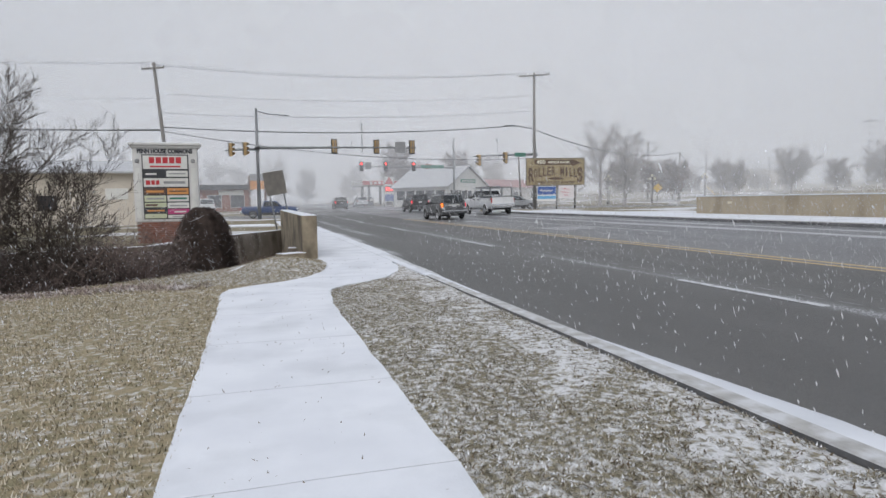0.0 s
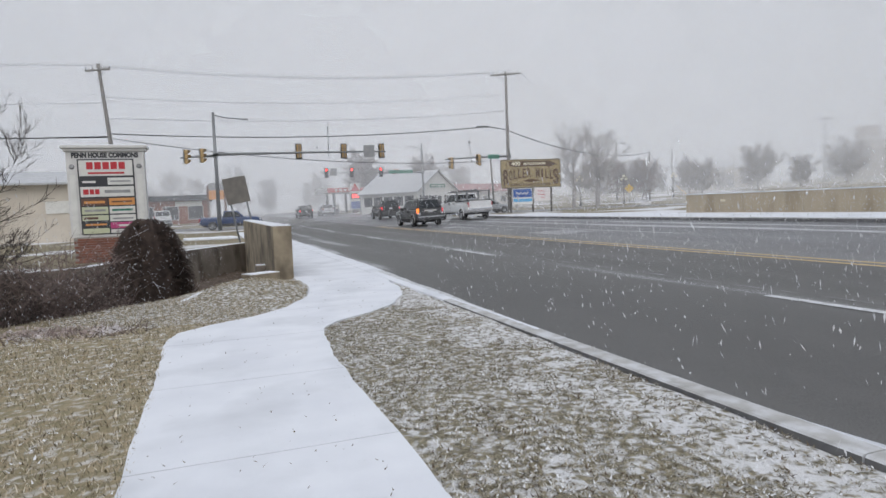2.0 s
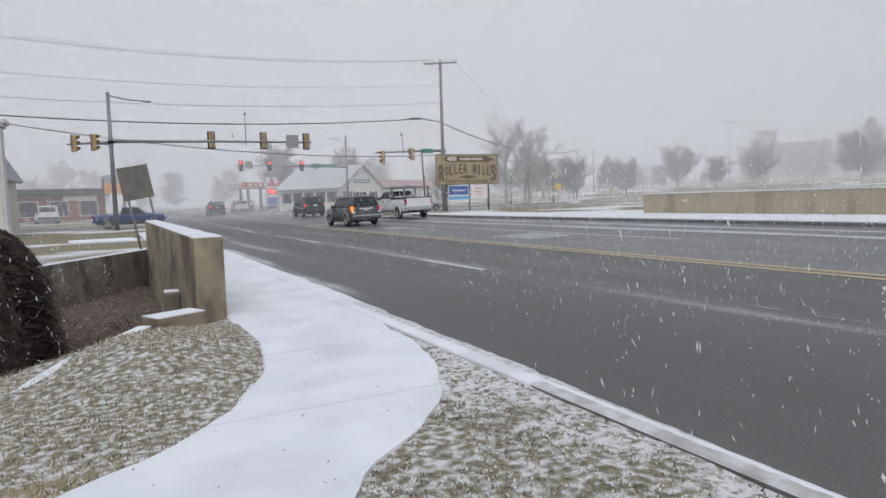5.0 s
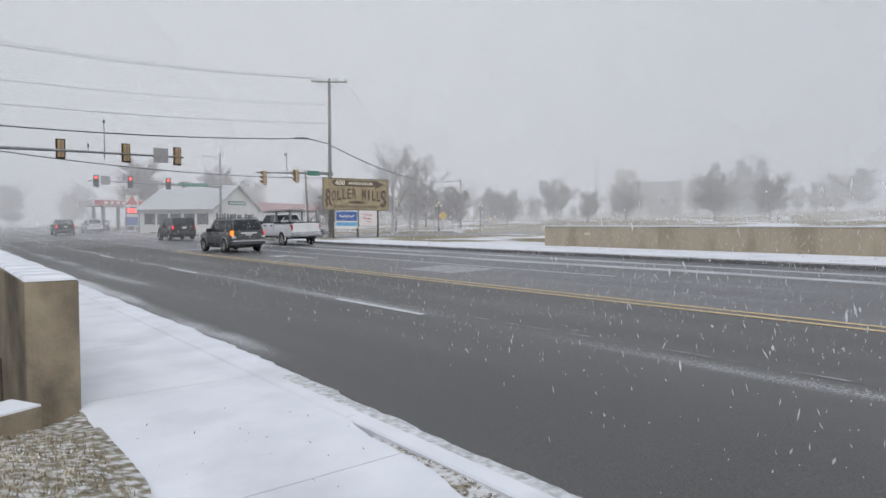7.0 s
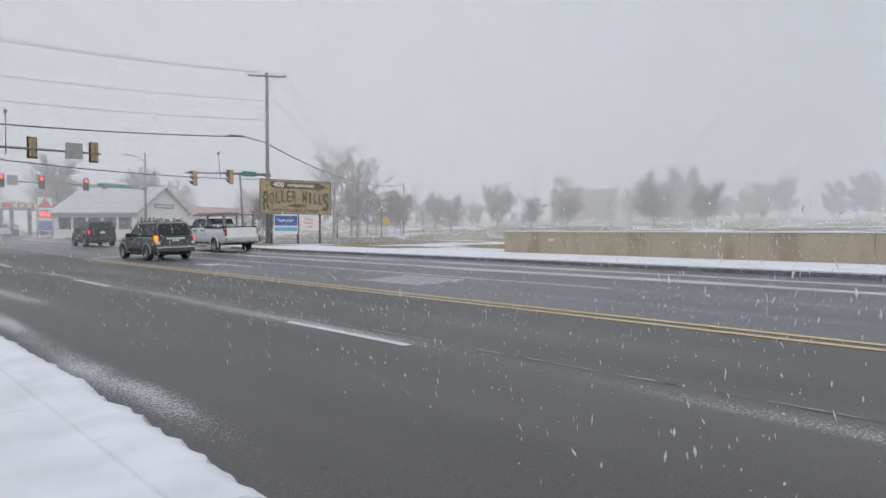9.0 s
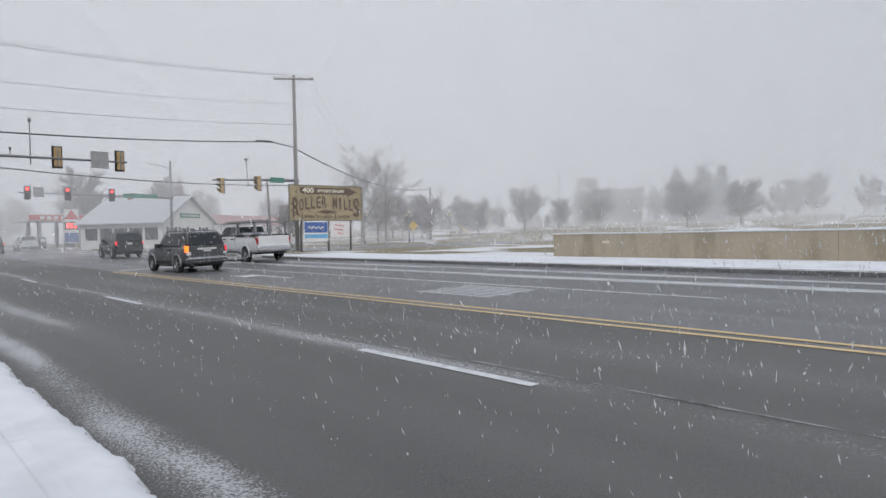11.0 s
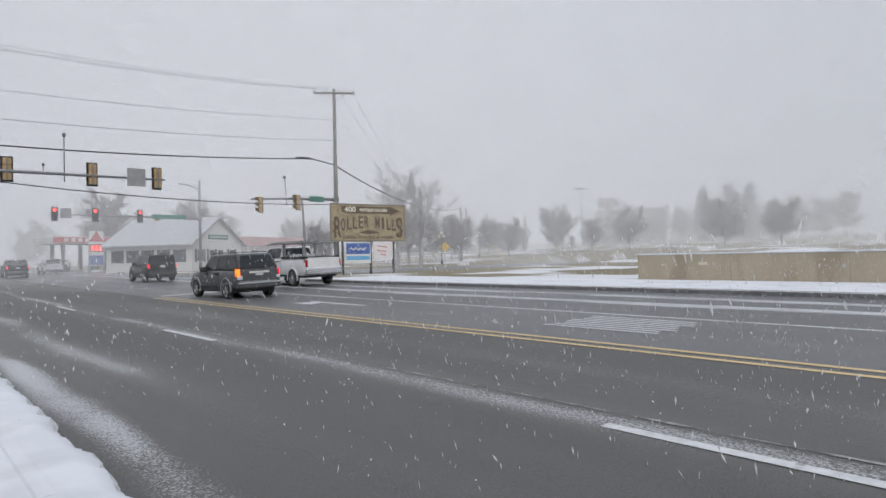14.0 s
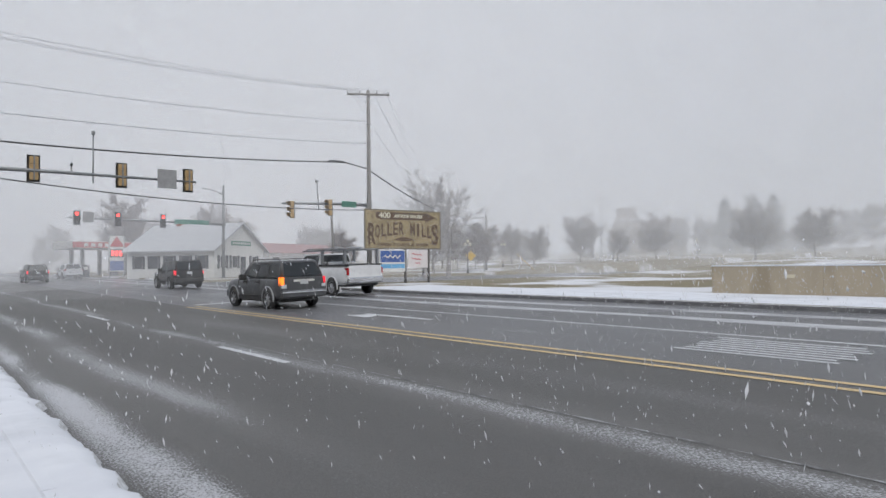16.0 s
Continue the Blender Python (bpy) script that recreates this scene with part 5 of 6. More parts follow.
def vehicle(name, m, label, category, body, spec, group="cars in the street"):
    """A car or truck heading +y, standing on z = 0."""
    g = spec.get
    root = empty(name, m, label, category, group)
    L, W, H, belt, low = spec["L"], spec["W"], spec["H"], spec["belt"], spec["low"]
    r, fy, by = spec["r"], spec["front_axle"], spec["rear_axle"]
    hw = W / 2
    nose, tail = L / 2, -L / 2
    hood = g("hood", belt)
    part("body", loft([(tail, hw - 0.12, low + 0.10, g("tail_z", belt), 0.0), (tail + 0.08, hw - 0.03, low + 0.04, g("tail_z", belt) + 0.01, 0.01), (tail + 0.5, hw, low, belt, 0.02), (by, hw, low, belt, 0.02), (0, hw, low, belt, 0.02), (spec["wb"] - 0.1, hw, low, belt, 0.02), (fy, hw - 0.005, low, hood, 0.05), (nose - 0.42, hw - 0.04, low, hood - 0.03, 0.04), (nose - 0.12, hw - 0.12, low + 0.04, hood - 0.12, 0.02), (nose, hw - 0.26, low + 0.1, hood - 0.28, 0.0)]), body, root)
    gh, gr = hw - 0.07, g("roof_half", hw - 0.2)
    rb, rt, wt, wb = spec["rb"], spec["rt"], spec["wt"], spec["wb"]
    part("cabin", greenhouse(gh, gr, belt, H, rb, rt, wt, wb), body, root)
    glass = g("glass", GLASS)
    for s in (-1, 1):
        face = [(s * gh, rb, belt), (s * gh, wb, belt), (s * gr, wt, H), (s * gr, rt, H)]
        if s < 0:
            face = [face[1], face[0], face[3], face[2]]
        lo_u, hi_u = spec["panes"][0][0] - 0.015, spec["panes"][-1][1] + 0.015
        part("window_surround", quad_panel(face, (lo_u, hi_u, 0.05, 0.87) if s > 0 else (1 - hi_u, 1 - lo_u, 0.05, 0.87), 0.004), PLASTIC, root, "black window surround")
        for u0, u1 in spec["panes"]:
            if s < 0:
                u0, u1 = 1 - u1, 1 - u0
            part("side_window", quad_panel(face, (u0, u1, 0.08, 0.83), 0.009), g("side_glass", glass), root)
        part("mirror", cube(s * (hw - 0.02), wb - 0.55, belt - 0.02, s * (hw + 0.16), wb - 0.44, belt + 0.12, 0.03), g("mirror", PLASTIC), root)
        for k, yy in enumerate(spec["handles"]):
            part("door_handle", cube(s * (hw - 0.03), yy - 0.1, belt - 0.16, s * (hw + 0.025), yy + 0.1, belt - 0.11, 0.012), g("handle", PLASTIC), root)
        for yy in spec["seams"]:
            part("door_seam", cube(s * (hw - 0.03), yy - 0.006, low + 0.22, s * (hw + 0.003), yy + 0.006, belt - 0.05), PLASTIC, root)
        part("sill", cube(s * (hw - 0.08), by + r * 1.15, low - 0.02, s * (hw + 0.012), fy - r * 1.15, low + g("sill", 0.14), 0.02), PLASTIC, root)
        for yy in (fy, by):
            # the shell is uncut: a solid dark panel gives the shade of the wheel opening
            bm = bmesh.new()
            arc = [(yy + (r * 1.16) * math.cos(t), r + (r * 1.16) * math.sin(t)) for t in [math.pi * k / 14 for k in range(15)]]
            prism(bm, arc + [(yy - r * 1.16, low - 0.01), (yy + r * 1.16, low - 0.01)], s * (hw - 0.05), s * (hw + 0.006), "x")
            part("wheel_arch", bm, PLASTIC, root, "dark panel standing in for the shaded wheel opening")
            bm = bmesh.new()
            pts = [(s * (hw + 0.004), yy + (r * 1.2) * math.cos(t), r + (r * 1.2) * math.sin(t)) for t in [math.radians(-12 + 204 * k / 18) for k in range(19)]]
            part("arch_lip", tube(bm, pts, 0.032, 6), g("flare", body), root)
            wheel(root, s * (hw - 0.075), yy, r, s, g("spokes", 6))
        tl = g("tail_lamp", (0.16, belt - 0.38, belt - 0.02))
        lamp = g("lamp_left", TAIL) if s < 0 else g("lamp_right", TAIL)
        part("tail_lamp", cube(s * (hw - tl[0] - 0.06), tail - 0.015, tl[1], s * (hw - 0.045), tail + 0.16, tl[2], 0.025), lamp, root, "lit tail lamp" if lamp in (TAIL_ON, AMBER_ON) else "red tail lamp")
        part("headlamp", cube(s * (hw - 0.52), nose - 0.36, hood - 0.30, s * (hw - 0.1), nose - 0.07, hood - 0.14, 0.03), HEAD_LENS, root, "clear headlamp")
        if g("rails"):
            part("roof_rail", bar([(s * (gr - 0.08), rt + 0.15, H), (s * (gr - 0.08), rt + 0.22, H + 0.055), (s * (gr - 0.08), wt - 0.12, H + 0.05), (s * (gr - 0.08), wt - 0.02, H - 0.01)], 0.018, 6), spec["rails"], root)
    scr = [(gh, wb, belt), (-gh, wb, belt), (-gr, wt, H), (gr, wt, H)]
    part("windscreen", quad_panel(scr, (0.06, 0.94, 0.05, 0.9)), g("screen", glass), root)
    rear = [(-gh, rb, belt), (gh, rb, belt), (gr, rt, H), (-gr, rt, H)]
    part("rear_window", quad_panel(rear, (0.07, 0.93, 0.1, 0.88)), glass, root)
    bum = g("bumper", PLASTIC)
    part("rear_bumper", cube(-hw + 0.05, tail - 0.08, low + 0.06, hw - 0.05, tail + 0.3, low + 0.34, 0.05), bum, root)
    part("front_bumper", cube(-hw + 0.1, nose - 0.35, low + 0.02, hw - 0.1, nose + 0.04, low + 0.3, 0.06), bum, root)
    part("grille", cube(-hw + 0.5, nose - 0.2, low + 0.32, hw - 0.5, nose - 0.0, hood - 0.16, 0.02), PLASTIC, root)
    part("number_plate", cube(-0.16, tail - 0.03, g("plate_z", belt - 0.22), 0.16, tail - 0.012, g("plate_z", belt - 0.22) + 0.15), PLATE, root)
    part("underbody", cube(-hw + 0.15, tail + 0.3, low - 0.1, hw - 0.15, nose - 0.4, low + 0.06, 0.02), PLASTIC, root)
    if g("wiper"):
        part("rear_wiper", bar([(0, rb - 0.02, belt + 0.08), (0.28, rb - 0.0, belt + 0.14)], 0.012, 5), PLASTIC, root)
    if g("snow"):
        part("roof_snow", cube(-gr + 0.1, rt + 0.12, H - 0.004, gr - 0.1, wt - 0.12, H + 0.008, 0.004), SNOW, root, "thin snow on the roof")
    return root


def on_street(x, y, yaw=0):
    """A pose on the street, leaning with its slope across."""
    return pose(x, y, street_z(x, y) + 0.004, 0, -1.49, yaw)


SUV = dict(L=4.75, W=1.86, H=1.74, belt=1.10, low=0.34, r=0.365, front_axle=1.45, rear_axle=-1.40, hood=1.06, rb=-2.33, rt=-2.02, wt=0.35, wb=1.0, panes=[(0.03, 0.27), (0.31, 0.57), (0.60, 0.86)], handles=(-0.55, 0.42), seams=(-0.75, 0.28, 1.02), rails=PLASTIC, flare=P_GREY, spokes=6,
           tail_lamp=(0.05, 0.88, 1.12), lamp_left=AMBER_ON, lamp_right=TAIL_ON, tail_z=1.12, wiper=True, snow=True, bumper=P_DARK)
v1 = vehicle("sport_utility_car", on_street(13.3, 43.7, 1.5), "dark grey sport utility car waiting with its amber indicator lit", "car", P_DARK, SUV)
part("bumper_step", cube(-0.7, -2.48, 0.62, 0.7, -2.38, 0.66, 0.01), CHROME, v1)
part("plate_garnish", cube(-0.42, -2.405, 0.97, 0.42, -2.385, 1.05, 0.008), SIGN_PALE, v1, "snow-caked bright strip")
part("bumper_trim", cube(-0.88, -2.475, 0.585, 0.88, -2.30, 0.625, 0.012), P_SILVER, v1, "silver bumper edge")
for sx in (-1, 1):
    part("reversing_lens", cube(sx * 0.72, -2.405, 0.76, sx * 0.88, -2.30, 0.87, 0.015), HEAD_LENS, v1, "white reversing lens")
for yy in (-1.5, -0.6, 0.1):
    part("roof_rack_bar", cube(-0.62, yy - 0.03, 1.785, 0.62, yy + 0.03, 1.81, 0.008), PLASTIC, v1)

SUV2 = dict(L=4.55, W=1.88, H=1.80, belt=1.16, low=0.36, r=0.37, front_axle=1.35, rear_axle=-1.35, hood=1.12, rb=-2.24, rt=-2.08, wt=0.35, wb=0.88, roof_half=0.76, panes=[(0.02, 0.24), (0.28, 0.56), (0.60, 0.88)], handles=(-0.6, 0.35), seams=(-0.75, 0.22, 0.95), rails=PLASTIC, flare=PLASTIC, spokes=5,
            tail_lamp=(0.03, 0.92, 1.14), lamp_left=TAIL_ON, lamp_right=TAIL_ON, tail_z=1.18, wiper=True)
vehicle("sport_utility_car", on_street(16.3, 64.0), "boxy black sport utility car with red tail lamps lit", "car", P_BLACK, SUV2)

CROSS = dict(L=4.62, W=1.84, H=1.70, belt=1.12, low=0.33, r=0.36, front_axle=1.38, rear_axle=-1.32, hood=1.02, rb=-2.2, rt=-1.88, wt=0.0, wb=1.22, panes=[(0.15, 0.235), (0.245, 0.515), (0.525, 0.86)], bumper=P_SILVER, handles=(-0.5, 0.45), seams=(-0.72, 0.25, 1.0), rails=CHROME, flare=PLASTIC, spokes=10, sill=0.12,
             tail_lamp=(0.12, 0.96, 1.10), tail_z=1.11, wiper=True, side_glass=GLASS_PALE)
v3 = vehicle("crossover_car", on_street(16.6, 101), "silver crossover car with dark lower sills, wet from snow", "car", P_SILVER, CROSS)
part("spoiler", cube(-0.62, -2.14, 1.645, 0.62, -1.8, 1.685, 0.015), P_SILVER, v3)
part("valance", cube(-0.8, -2.41, 0.36, 0.8, -2.2, 0.52, 0.03), PLASTIC, v3, "black lower valance")
part("tailgate_line", cube(-0.55, -2.325, 0.78, 0.55, -2.31, 0.82, 0.005), CHROME, v3)
for s in (-1, 1):
    part("tail_lamp_wing", cube(s * 0.84, -2.26, 0.98, s * 0.905, -1.95, 1.08, 0.02), TAIL, v3, "red wrap-round tail lamp")

CREW = dict(L=6.5, W=2.03, H=1.98, belt=1.38, low=0.52, r=0.41, front_axle=2.15, rear_axle=-1.95, hood=1.32, rb=-0.75, rt=-0.68, wt=1.0, wb=1.55, roof_half=0.78, panes=[(0.09, 0.42), (0.50, 0.86)], handles=(-0.42, 0.58), seams=(-0.72, 0.38, 1.45), flare=P_WHITE, spokes=8, bumper=CHROME, sill=0.05,
            tail_lamp=(0.05, 0.98, 1.28), tail_z=1.36, plate_z=0.7)
truck = vehicle("pickup_truck", on_street(18.5, 48.3), "white crew-cab pickup truck with a ladder rack and ladder", "truck", P_WHITE, CREW)
part("bed_floor", cube(-0.85, -3.1, 1.405, 0.85, -0.85, 1.412), PLASTIC, truck)
part("tool_box", cube(-0.75, -1.25, 1.4, 0.75, -0.85, 1.58, 0.02), CHROME, truck, "bright metal tool box")
for s in (-1, 1):
    part("bed_rail", cube(s * 0.86, -3.2, 1.38, s * 0.98, -0.8, 1.45, 0.02), PLASTIC, truck)
    part("running_board", bar([(s * 1.0, -1.2, 0.45), (s * 1.0, 1.5, 0.45)], 0.05, 8), CHROME, truck)
    for yy in (-2.95, -0.95):
        part("rack_post", cube(s * 0.84, yy - 0.06, 1.42, s * 0.93, yy + 0.06, 2.12, 0.015), GALV, truck)
    part("rack_rail", cube(s * 0.82, -3.1, 2.08, s * 0.92, 0.9, 2.14, 0.01), GALV, truck)
for yy in (-2.95, -0.95, 0.4):
    part("rack_bar", cube(-0.86, yy - 0.04, 2.09, 0.86, yy + 0.04, 2.15, 0.01), GALV, truck)
ladder = empty("ladder", truck.matrix_basis @ pose(-0.45, 0, 2.155), "aluminium extension ladder lying on the truck rack", "ladder")
for x in (-0.2, 0.2):
    part("side_rail", cube(x - 0.02, -3.4, 0, x + 0.02, 1.0, 0.09, 0.006), CHROME, ladder)
for k in range(14):
    part("rung", bar([(-0.2, -3.25 + k * 0.32, 0.045), (0.2, -3.25 + k * 0.32, 0.045)], 0.017, 6), CHROME, ladder)

PICK = dict(L=5.4, W=1.85, H=1.68, belt=1.12, low=0.42, r=0.36, front_axle=1.6, rear_axle=-1.6, hood=1.08, rb=-0.7, rt=-0.55, wt=0.6, wb=1.15, panes=[(0.06, 0.38), (0.44, 0.86)], handles=(-0.4, 0.4), seams=(-0.6, 0.2, 1.1), flare=P_BLUE, bumper=CHROME, tail_lamp=(0.08, 0.75, 1.05), tail_z=1.1)
vehicle("pickup_truck", pose(1.6, 63.4, street_z(1.6, 63.4) + 0.005, 0, 0, -90), "blue pickup truck crossing on the side street", "truck", P_BLUE, PICK)
FARCAR = dict(SUV, lamp_left=TAIL_ON, lamp_right=TAIL_ON, flare=P_BLACK)
vehicle("estate_car", pose(12.2, 93, street_z(12.2, 93) + 0.005, 0, -1.49, 0), "small dark car driving off up the street", "car", P_BLACK, FARCAR)
SEDAN = dict(L=4.6, W=1.8, H=1.44, belt=0.94, low=0.28, r=0.32, front_axle=1.35, rear_axle=-1.35, hood=0.86, rb=-1.75, rt=-0.85, wt=0.2, wb=1.1, panes=[(0.14, 0.45), (0.5, 0.84)], handles=(-0.5, 0.45), seams=(-0.6, 0.25, 1.0), flare=P_GREY, bumper=P_GREY, tail_lamp=(0.25, 0.66, 0.84), tail_z=0.92)
vehicle("saloon_car", pose(27.3, 63.2, street_z(27, 63.2) + 0.005, 0, 0, -90), "grey saloon car on the side street", "car", P_GREY, SEDAN)
for k, (x, y, c, sp) in enumerate(((-8.8, 70 + 9, P_GREY, SEDAN), (-5.4, 80, P_WHITE, SUV), (-12.5, 79.4, P_DARK, CROSS))):
    sp = dict(sp, lamp_left=TAIL, lamp_right=TAIL, flare=c)
    vehicle("parked_car", pose(x, y, ground_z(x, y) + 0.005, 0, 0, 8 * k), "parked car dusted with snow in the shop lot", "car", c, sp, "cars in the shop lot")


# ---- trees and brush ----
BARK = mat("bark", (0.105, 0.085, 0.075), (0.07, 0.058, 0.05), 12, 0.95, bump=0.5, bscale=30, stretch=(3, 3, 0.6))
# far bark: frosted, and paled further so its colour carries the haze
BARK_FAR = mat("bark_grey_frost_haze", (0.38, 0.36, 0.355), (0.27, 0.25, 0.242), 6, 0.95)
TWIG = mat("twig_red_brown", (0.15, 0.115, 0.107), (0.22, 0.17, 0.152), 4, 0.95, c3=(0.095, 0.072, 0.067), s3=1.3)
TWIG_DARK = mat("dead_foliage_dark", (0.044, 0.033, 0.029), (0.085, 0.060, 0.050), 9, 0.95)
LITTER = mat("snowy_leaf_litter", (0.52, 0.45, 0.43), (0.30, 0.24, 0.21), 7, 0.95, c3=(0.66, 0.63, 0.64), s3=2.2)
CONIFER = mat("conifer", (0.035, 0.055, 0.045), (0.05, 0.065, 0.05), 3, 0.95)


def limb(verts, faces, a, b, ra, rb, sides):
    d = (b - a).normalized()
    u = d.orthogonal().normalized()
    w = d.cross(u)
    base = len(verts)
    for p, r in ((a, ra), (b, rb)):
        for k in range(sides):
            t = 2 * math.pi * k / sides
            verts.append(p + (u * math.cos(t) + w * math.sin(t)) * r)
    for k in range(sides):
        faces.append((base + k, base + (k + 1) % sides, base + sides + (k + 1) % sides, base + sides + k))


def grow(rng, out, a, d, length, r, level, top, wild, split, droop=0.0, keep=(0.58, 0.84), thin=0.0):
    """Branch by branch; out[0] holds stout wood, out[1] twigs."""
    segs = 3 if level < 2 else 2
    p = a
    for i in range(segs):
        q = p + d * (length / segs)
        r2 = r * (0.86 if i < segs - 1 else 0.72)
        limb(*out[0 if level < 2 else 1], p, q, max(r, thin), max(r2, thin * 0.8), 7 if level == 0 else (5 if level < 3 else 3))
        if level < top:
            kids = split[min(level, len(split) - 1)]
            if i == segs - 1 or level > 0:
                for _ in range(kids if i == segs - 1 else max(1, kids - 1)):
                    side = Vector((rng.gauss(0, 1), rng.gauss(0, 1), rng.gauss(0, 0.6))).normalized()
                    nd = (d + side * wild + Vector((0, 0, 0.10 - droop))).normalized()
                    grow(rng, out, q, nd, length * rng.uniform(*keep), r2 * rng.uniform(0.5, 0.72), level + 1, top, wild, split, droop, keep, thin)
        p, r = q, r2
        d = (d + Vector((rng.gauss(0, 0.10), rng.gauss(0, 0.10), 0.03))).normalized()


def bare_tree(name, x, y, h, seed, label, stems=1, top=5, r=None, wild=0.62, split=(3, 3, 2, 2), wood=BARK, twig=TWIG, lean=(0, 0), spread=0.35, first=0.34, category="tree", group="", keep=(0.58, 0.84), thin=0.0):
    rng = random.Random(seed)
    r = r or h * 0.022
    root = empty(name, pose(x, y, ground_z(x, y)), label, category, group)
    for s in range(stems):
        out = (([], []), ([], []))
        ang = 2 * math.pi * s / max(1, stems) + rng.random()
        many = stems > 1
        d = Vector((lean[0] + spread * math.cos(ang) * many, lean[1] + spread * math.sin(ang) * many, 1)).normalized()
        grow(rng, out, Vector((0.12 * math.cos(ang) * many, 0.12 * math.sin(ang) * many, -0.15)), d, h * first, r, 0, top, wild, split, 0.0, keep, thin)
        for nm, (v, f), mm in (("stem" if many else "trunk", out[0], wood), ("crown", out[1], twig)):
            me = bpy.data.meshes.new(nm)
            me.from_pydata(v, [], f)
            me.materials.append(mm)
            ob = new(nm, me)
            ob.parent = root
    return root


for x, y, h, sd in ((-4.6, 13.0, 4.4, 71), (-3.0, 12.8, 3.4, 72), (-6.6, 13.0, 4.6, 73), (-2.3, 13.6, 2.8, 74)):
    bare_tree("sapling", x, y, h, sd, "thin bare sapling rising out of brown brush", stems=3, top=5, r=0.028, wild=0.6, spread=0.5, twig=BARK, first=0.28, group="saplings in the brush")
bare_tree("bare_tree", -2.95, 13.3, 2.6, 19, "thin bare sapling in the brush", stems=3, top=4, r=0.03, wild=0.6, spread=0.5, twig=BARK)
def bough(rng, out, a, d, length, r, depth, fork, curl=0.10, thin=0.0, wild=0.75):
    """A limb bending upwards that sheds finer limbs; out[0] holds stout wood, out[1] twigs."""
    segs = 4 if depth == 0 else 3
    p = a
    for i in range(segs):
        q = p + d * (length / segs)
        r2 = r * (0.8 if i < segs - 1 else 0.55)
        limb(*out[0 if depth == 0 else 1], p, q, max(r, thin), max(r2, thin * 0.8), 5 if depth == 0 else 3)
        if depth < len(fork):
            for _ in range(fork[depth]):
                side = Vector((rng.gauss(0, 1), rng.gauss(0, 1), rng.gauss(0, 0.7))).normalized()
                nd = (d + side * wild).normalized()
                bough(rng, out, p.lerp(q, rng.random()), nd, length * rng.uniform(0.34, 0.60) * (1.05 - 0.12 * i), r2 * 0.55, depth + 1, fork, curl, thin, wild)
        p, r = q, r2
        d = (d + Vector((rng.gauss(0, 0.12), rng.gauss(0, 0.12), curl * rng.uniform(0, 1.6)))).normalized()


def crown_tree(rng, out, foot, h, w, r, limbs, fork, clear=0.22, thin=0.0, curl=0.1):
    """A trunk with a leader, limbs set all the way up it and a round crown of width w."""
    pts = [foot + Vector((0.03 * h * math.sin(3 * f + w), 0.02 * h * math.sin(4 * f), h * 0.86 * f)) for f in [k / 7 for k in range(8)]]
    pts[0] = foot - Vector((0, 0, 0.6))
    for k in range(7):
        f0, f1 = k / 7, (k + 1) / 7
        limb(*out[0], pts[k], pts[k + 1], max(thin, r * (1.08 - f0)), max(thin, r * (1.08 - f1)), 7)
    for k in range(limbs):
        f = clear + (0.95 - clear) * (k + rng.random()) / limbs
        at = pts[min(6, int(f * 7))].lerp(pts[min(7, int(f * 7) + 1)], f * 7 - int(f * 7))
        az = 2.4 * k + rng.gauss(0, 0.3)
        up = 0.35 + 1.1 * f + rng.gauss(0, 0.12)
        reach = 0.5 * w * math.sqrt(max(0.15, 1 - ((f - 0.45) / 0.62) ** 2)) * rng.uniform(0.8, 1.15)
        bough(rng, out, at, Vector((math.cos(az), math.sin(az), up)).normalized(), reach * math.sqrt(1 + 0.5 * up * up), max(thin, r * 0.42 * (1.1 - f)), 0, fork, curl, thin)


def standing_tree(name, x, y, h, w, seed, label, r, limbs, fork, wood, twig, clear=0.22, thin=0.0, curl=0.1, category="tree", group=""):
    root = empty(name, pose(x, y, ground_z(x, y)), label, category, group)
    out = (([], []), ([], []))
    crown_tree(random.Random(seed), out, Vector((0, 0, 0)), h, w, r, limbs, fork, clear, thin, curl)
    for nm, (v, f), mm in (("trunk", out[0], wood), ("crown", out[1], twig)):
        me = bpy.data.meshes.new(nm)
        me.from_pydata(v, [], f)
        me.materials.append(mm)
        new(nm, me).parent = root
    return root


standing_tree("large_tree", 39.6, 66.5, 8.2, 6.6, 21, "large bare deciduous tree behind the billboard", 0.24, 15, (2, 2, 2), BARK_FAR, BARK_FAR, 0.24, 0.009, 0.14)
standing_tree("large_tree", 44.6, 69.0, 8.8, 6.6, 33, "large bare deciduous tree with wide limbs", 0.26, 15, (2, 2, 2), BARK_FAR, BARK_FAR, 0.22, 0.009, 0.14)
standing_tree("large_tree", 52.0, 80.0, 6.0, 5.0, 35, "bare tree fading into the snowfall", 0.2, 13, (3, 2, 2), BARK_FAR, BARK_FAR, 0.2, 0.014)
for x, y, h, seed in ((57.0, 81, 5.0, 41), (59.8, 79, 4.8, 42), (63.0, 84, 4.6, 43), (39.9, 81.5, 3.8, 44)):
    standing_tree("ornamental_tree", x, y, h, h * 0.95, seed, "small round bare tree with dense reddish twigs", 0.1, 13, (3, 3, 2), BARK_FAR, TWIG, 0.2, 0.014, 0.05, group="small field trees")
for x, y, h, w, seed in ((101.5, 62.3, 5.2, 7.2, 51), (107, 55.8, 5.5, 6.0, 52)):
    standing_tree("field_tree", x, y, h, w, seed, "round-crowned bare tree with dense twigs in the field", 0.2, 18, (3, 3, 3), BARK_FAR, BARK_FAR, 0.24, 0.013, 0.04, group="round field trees")
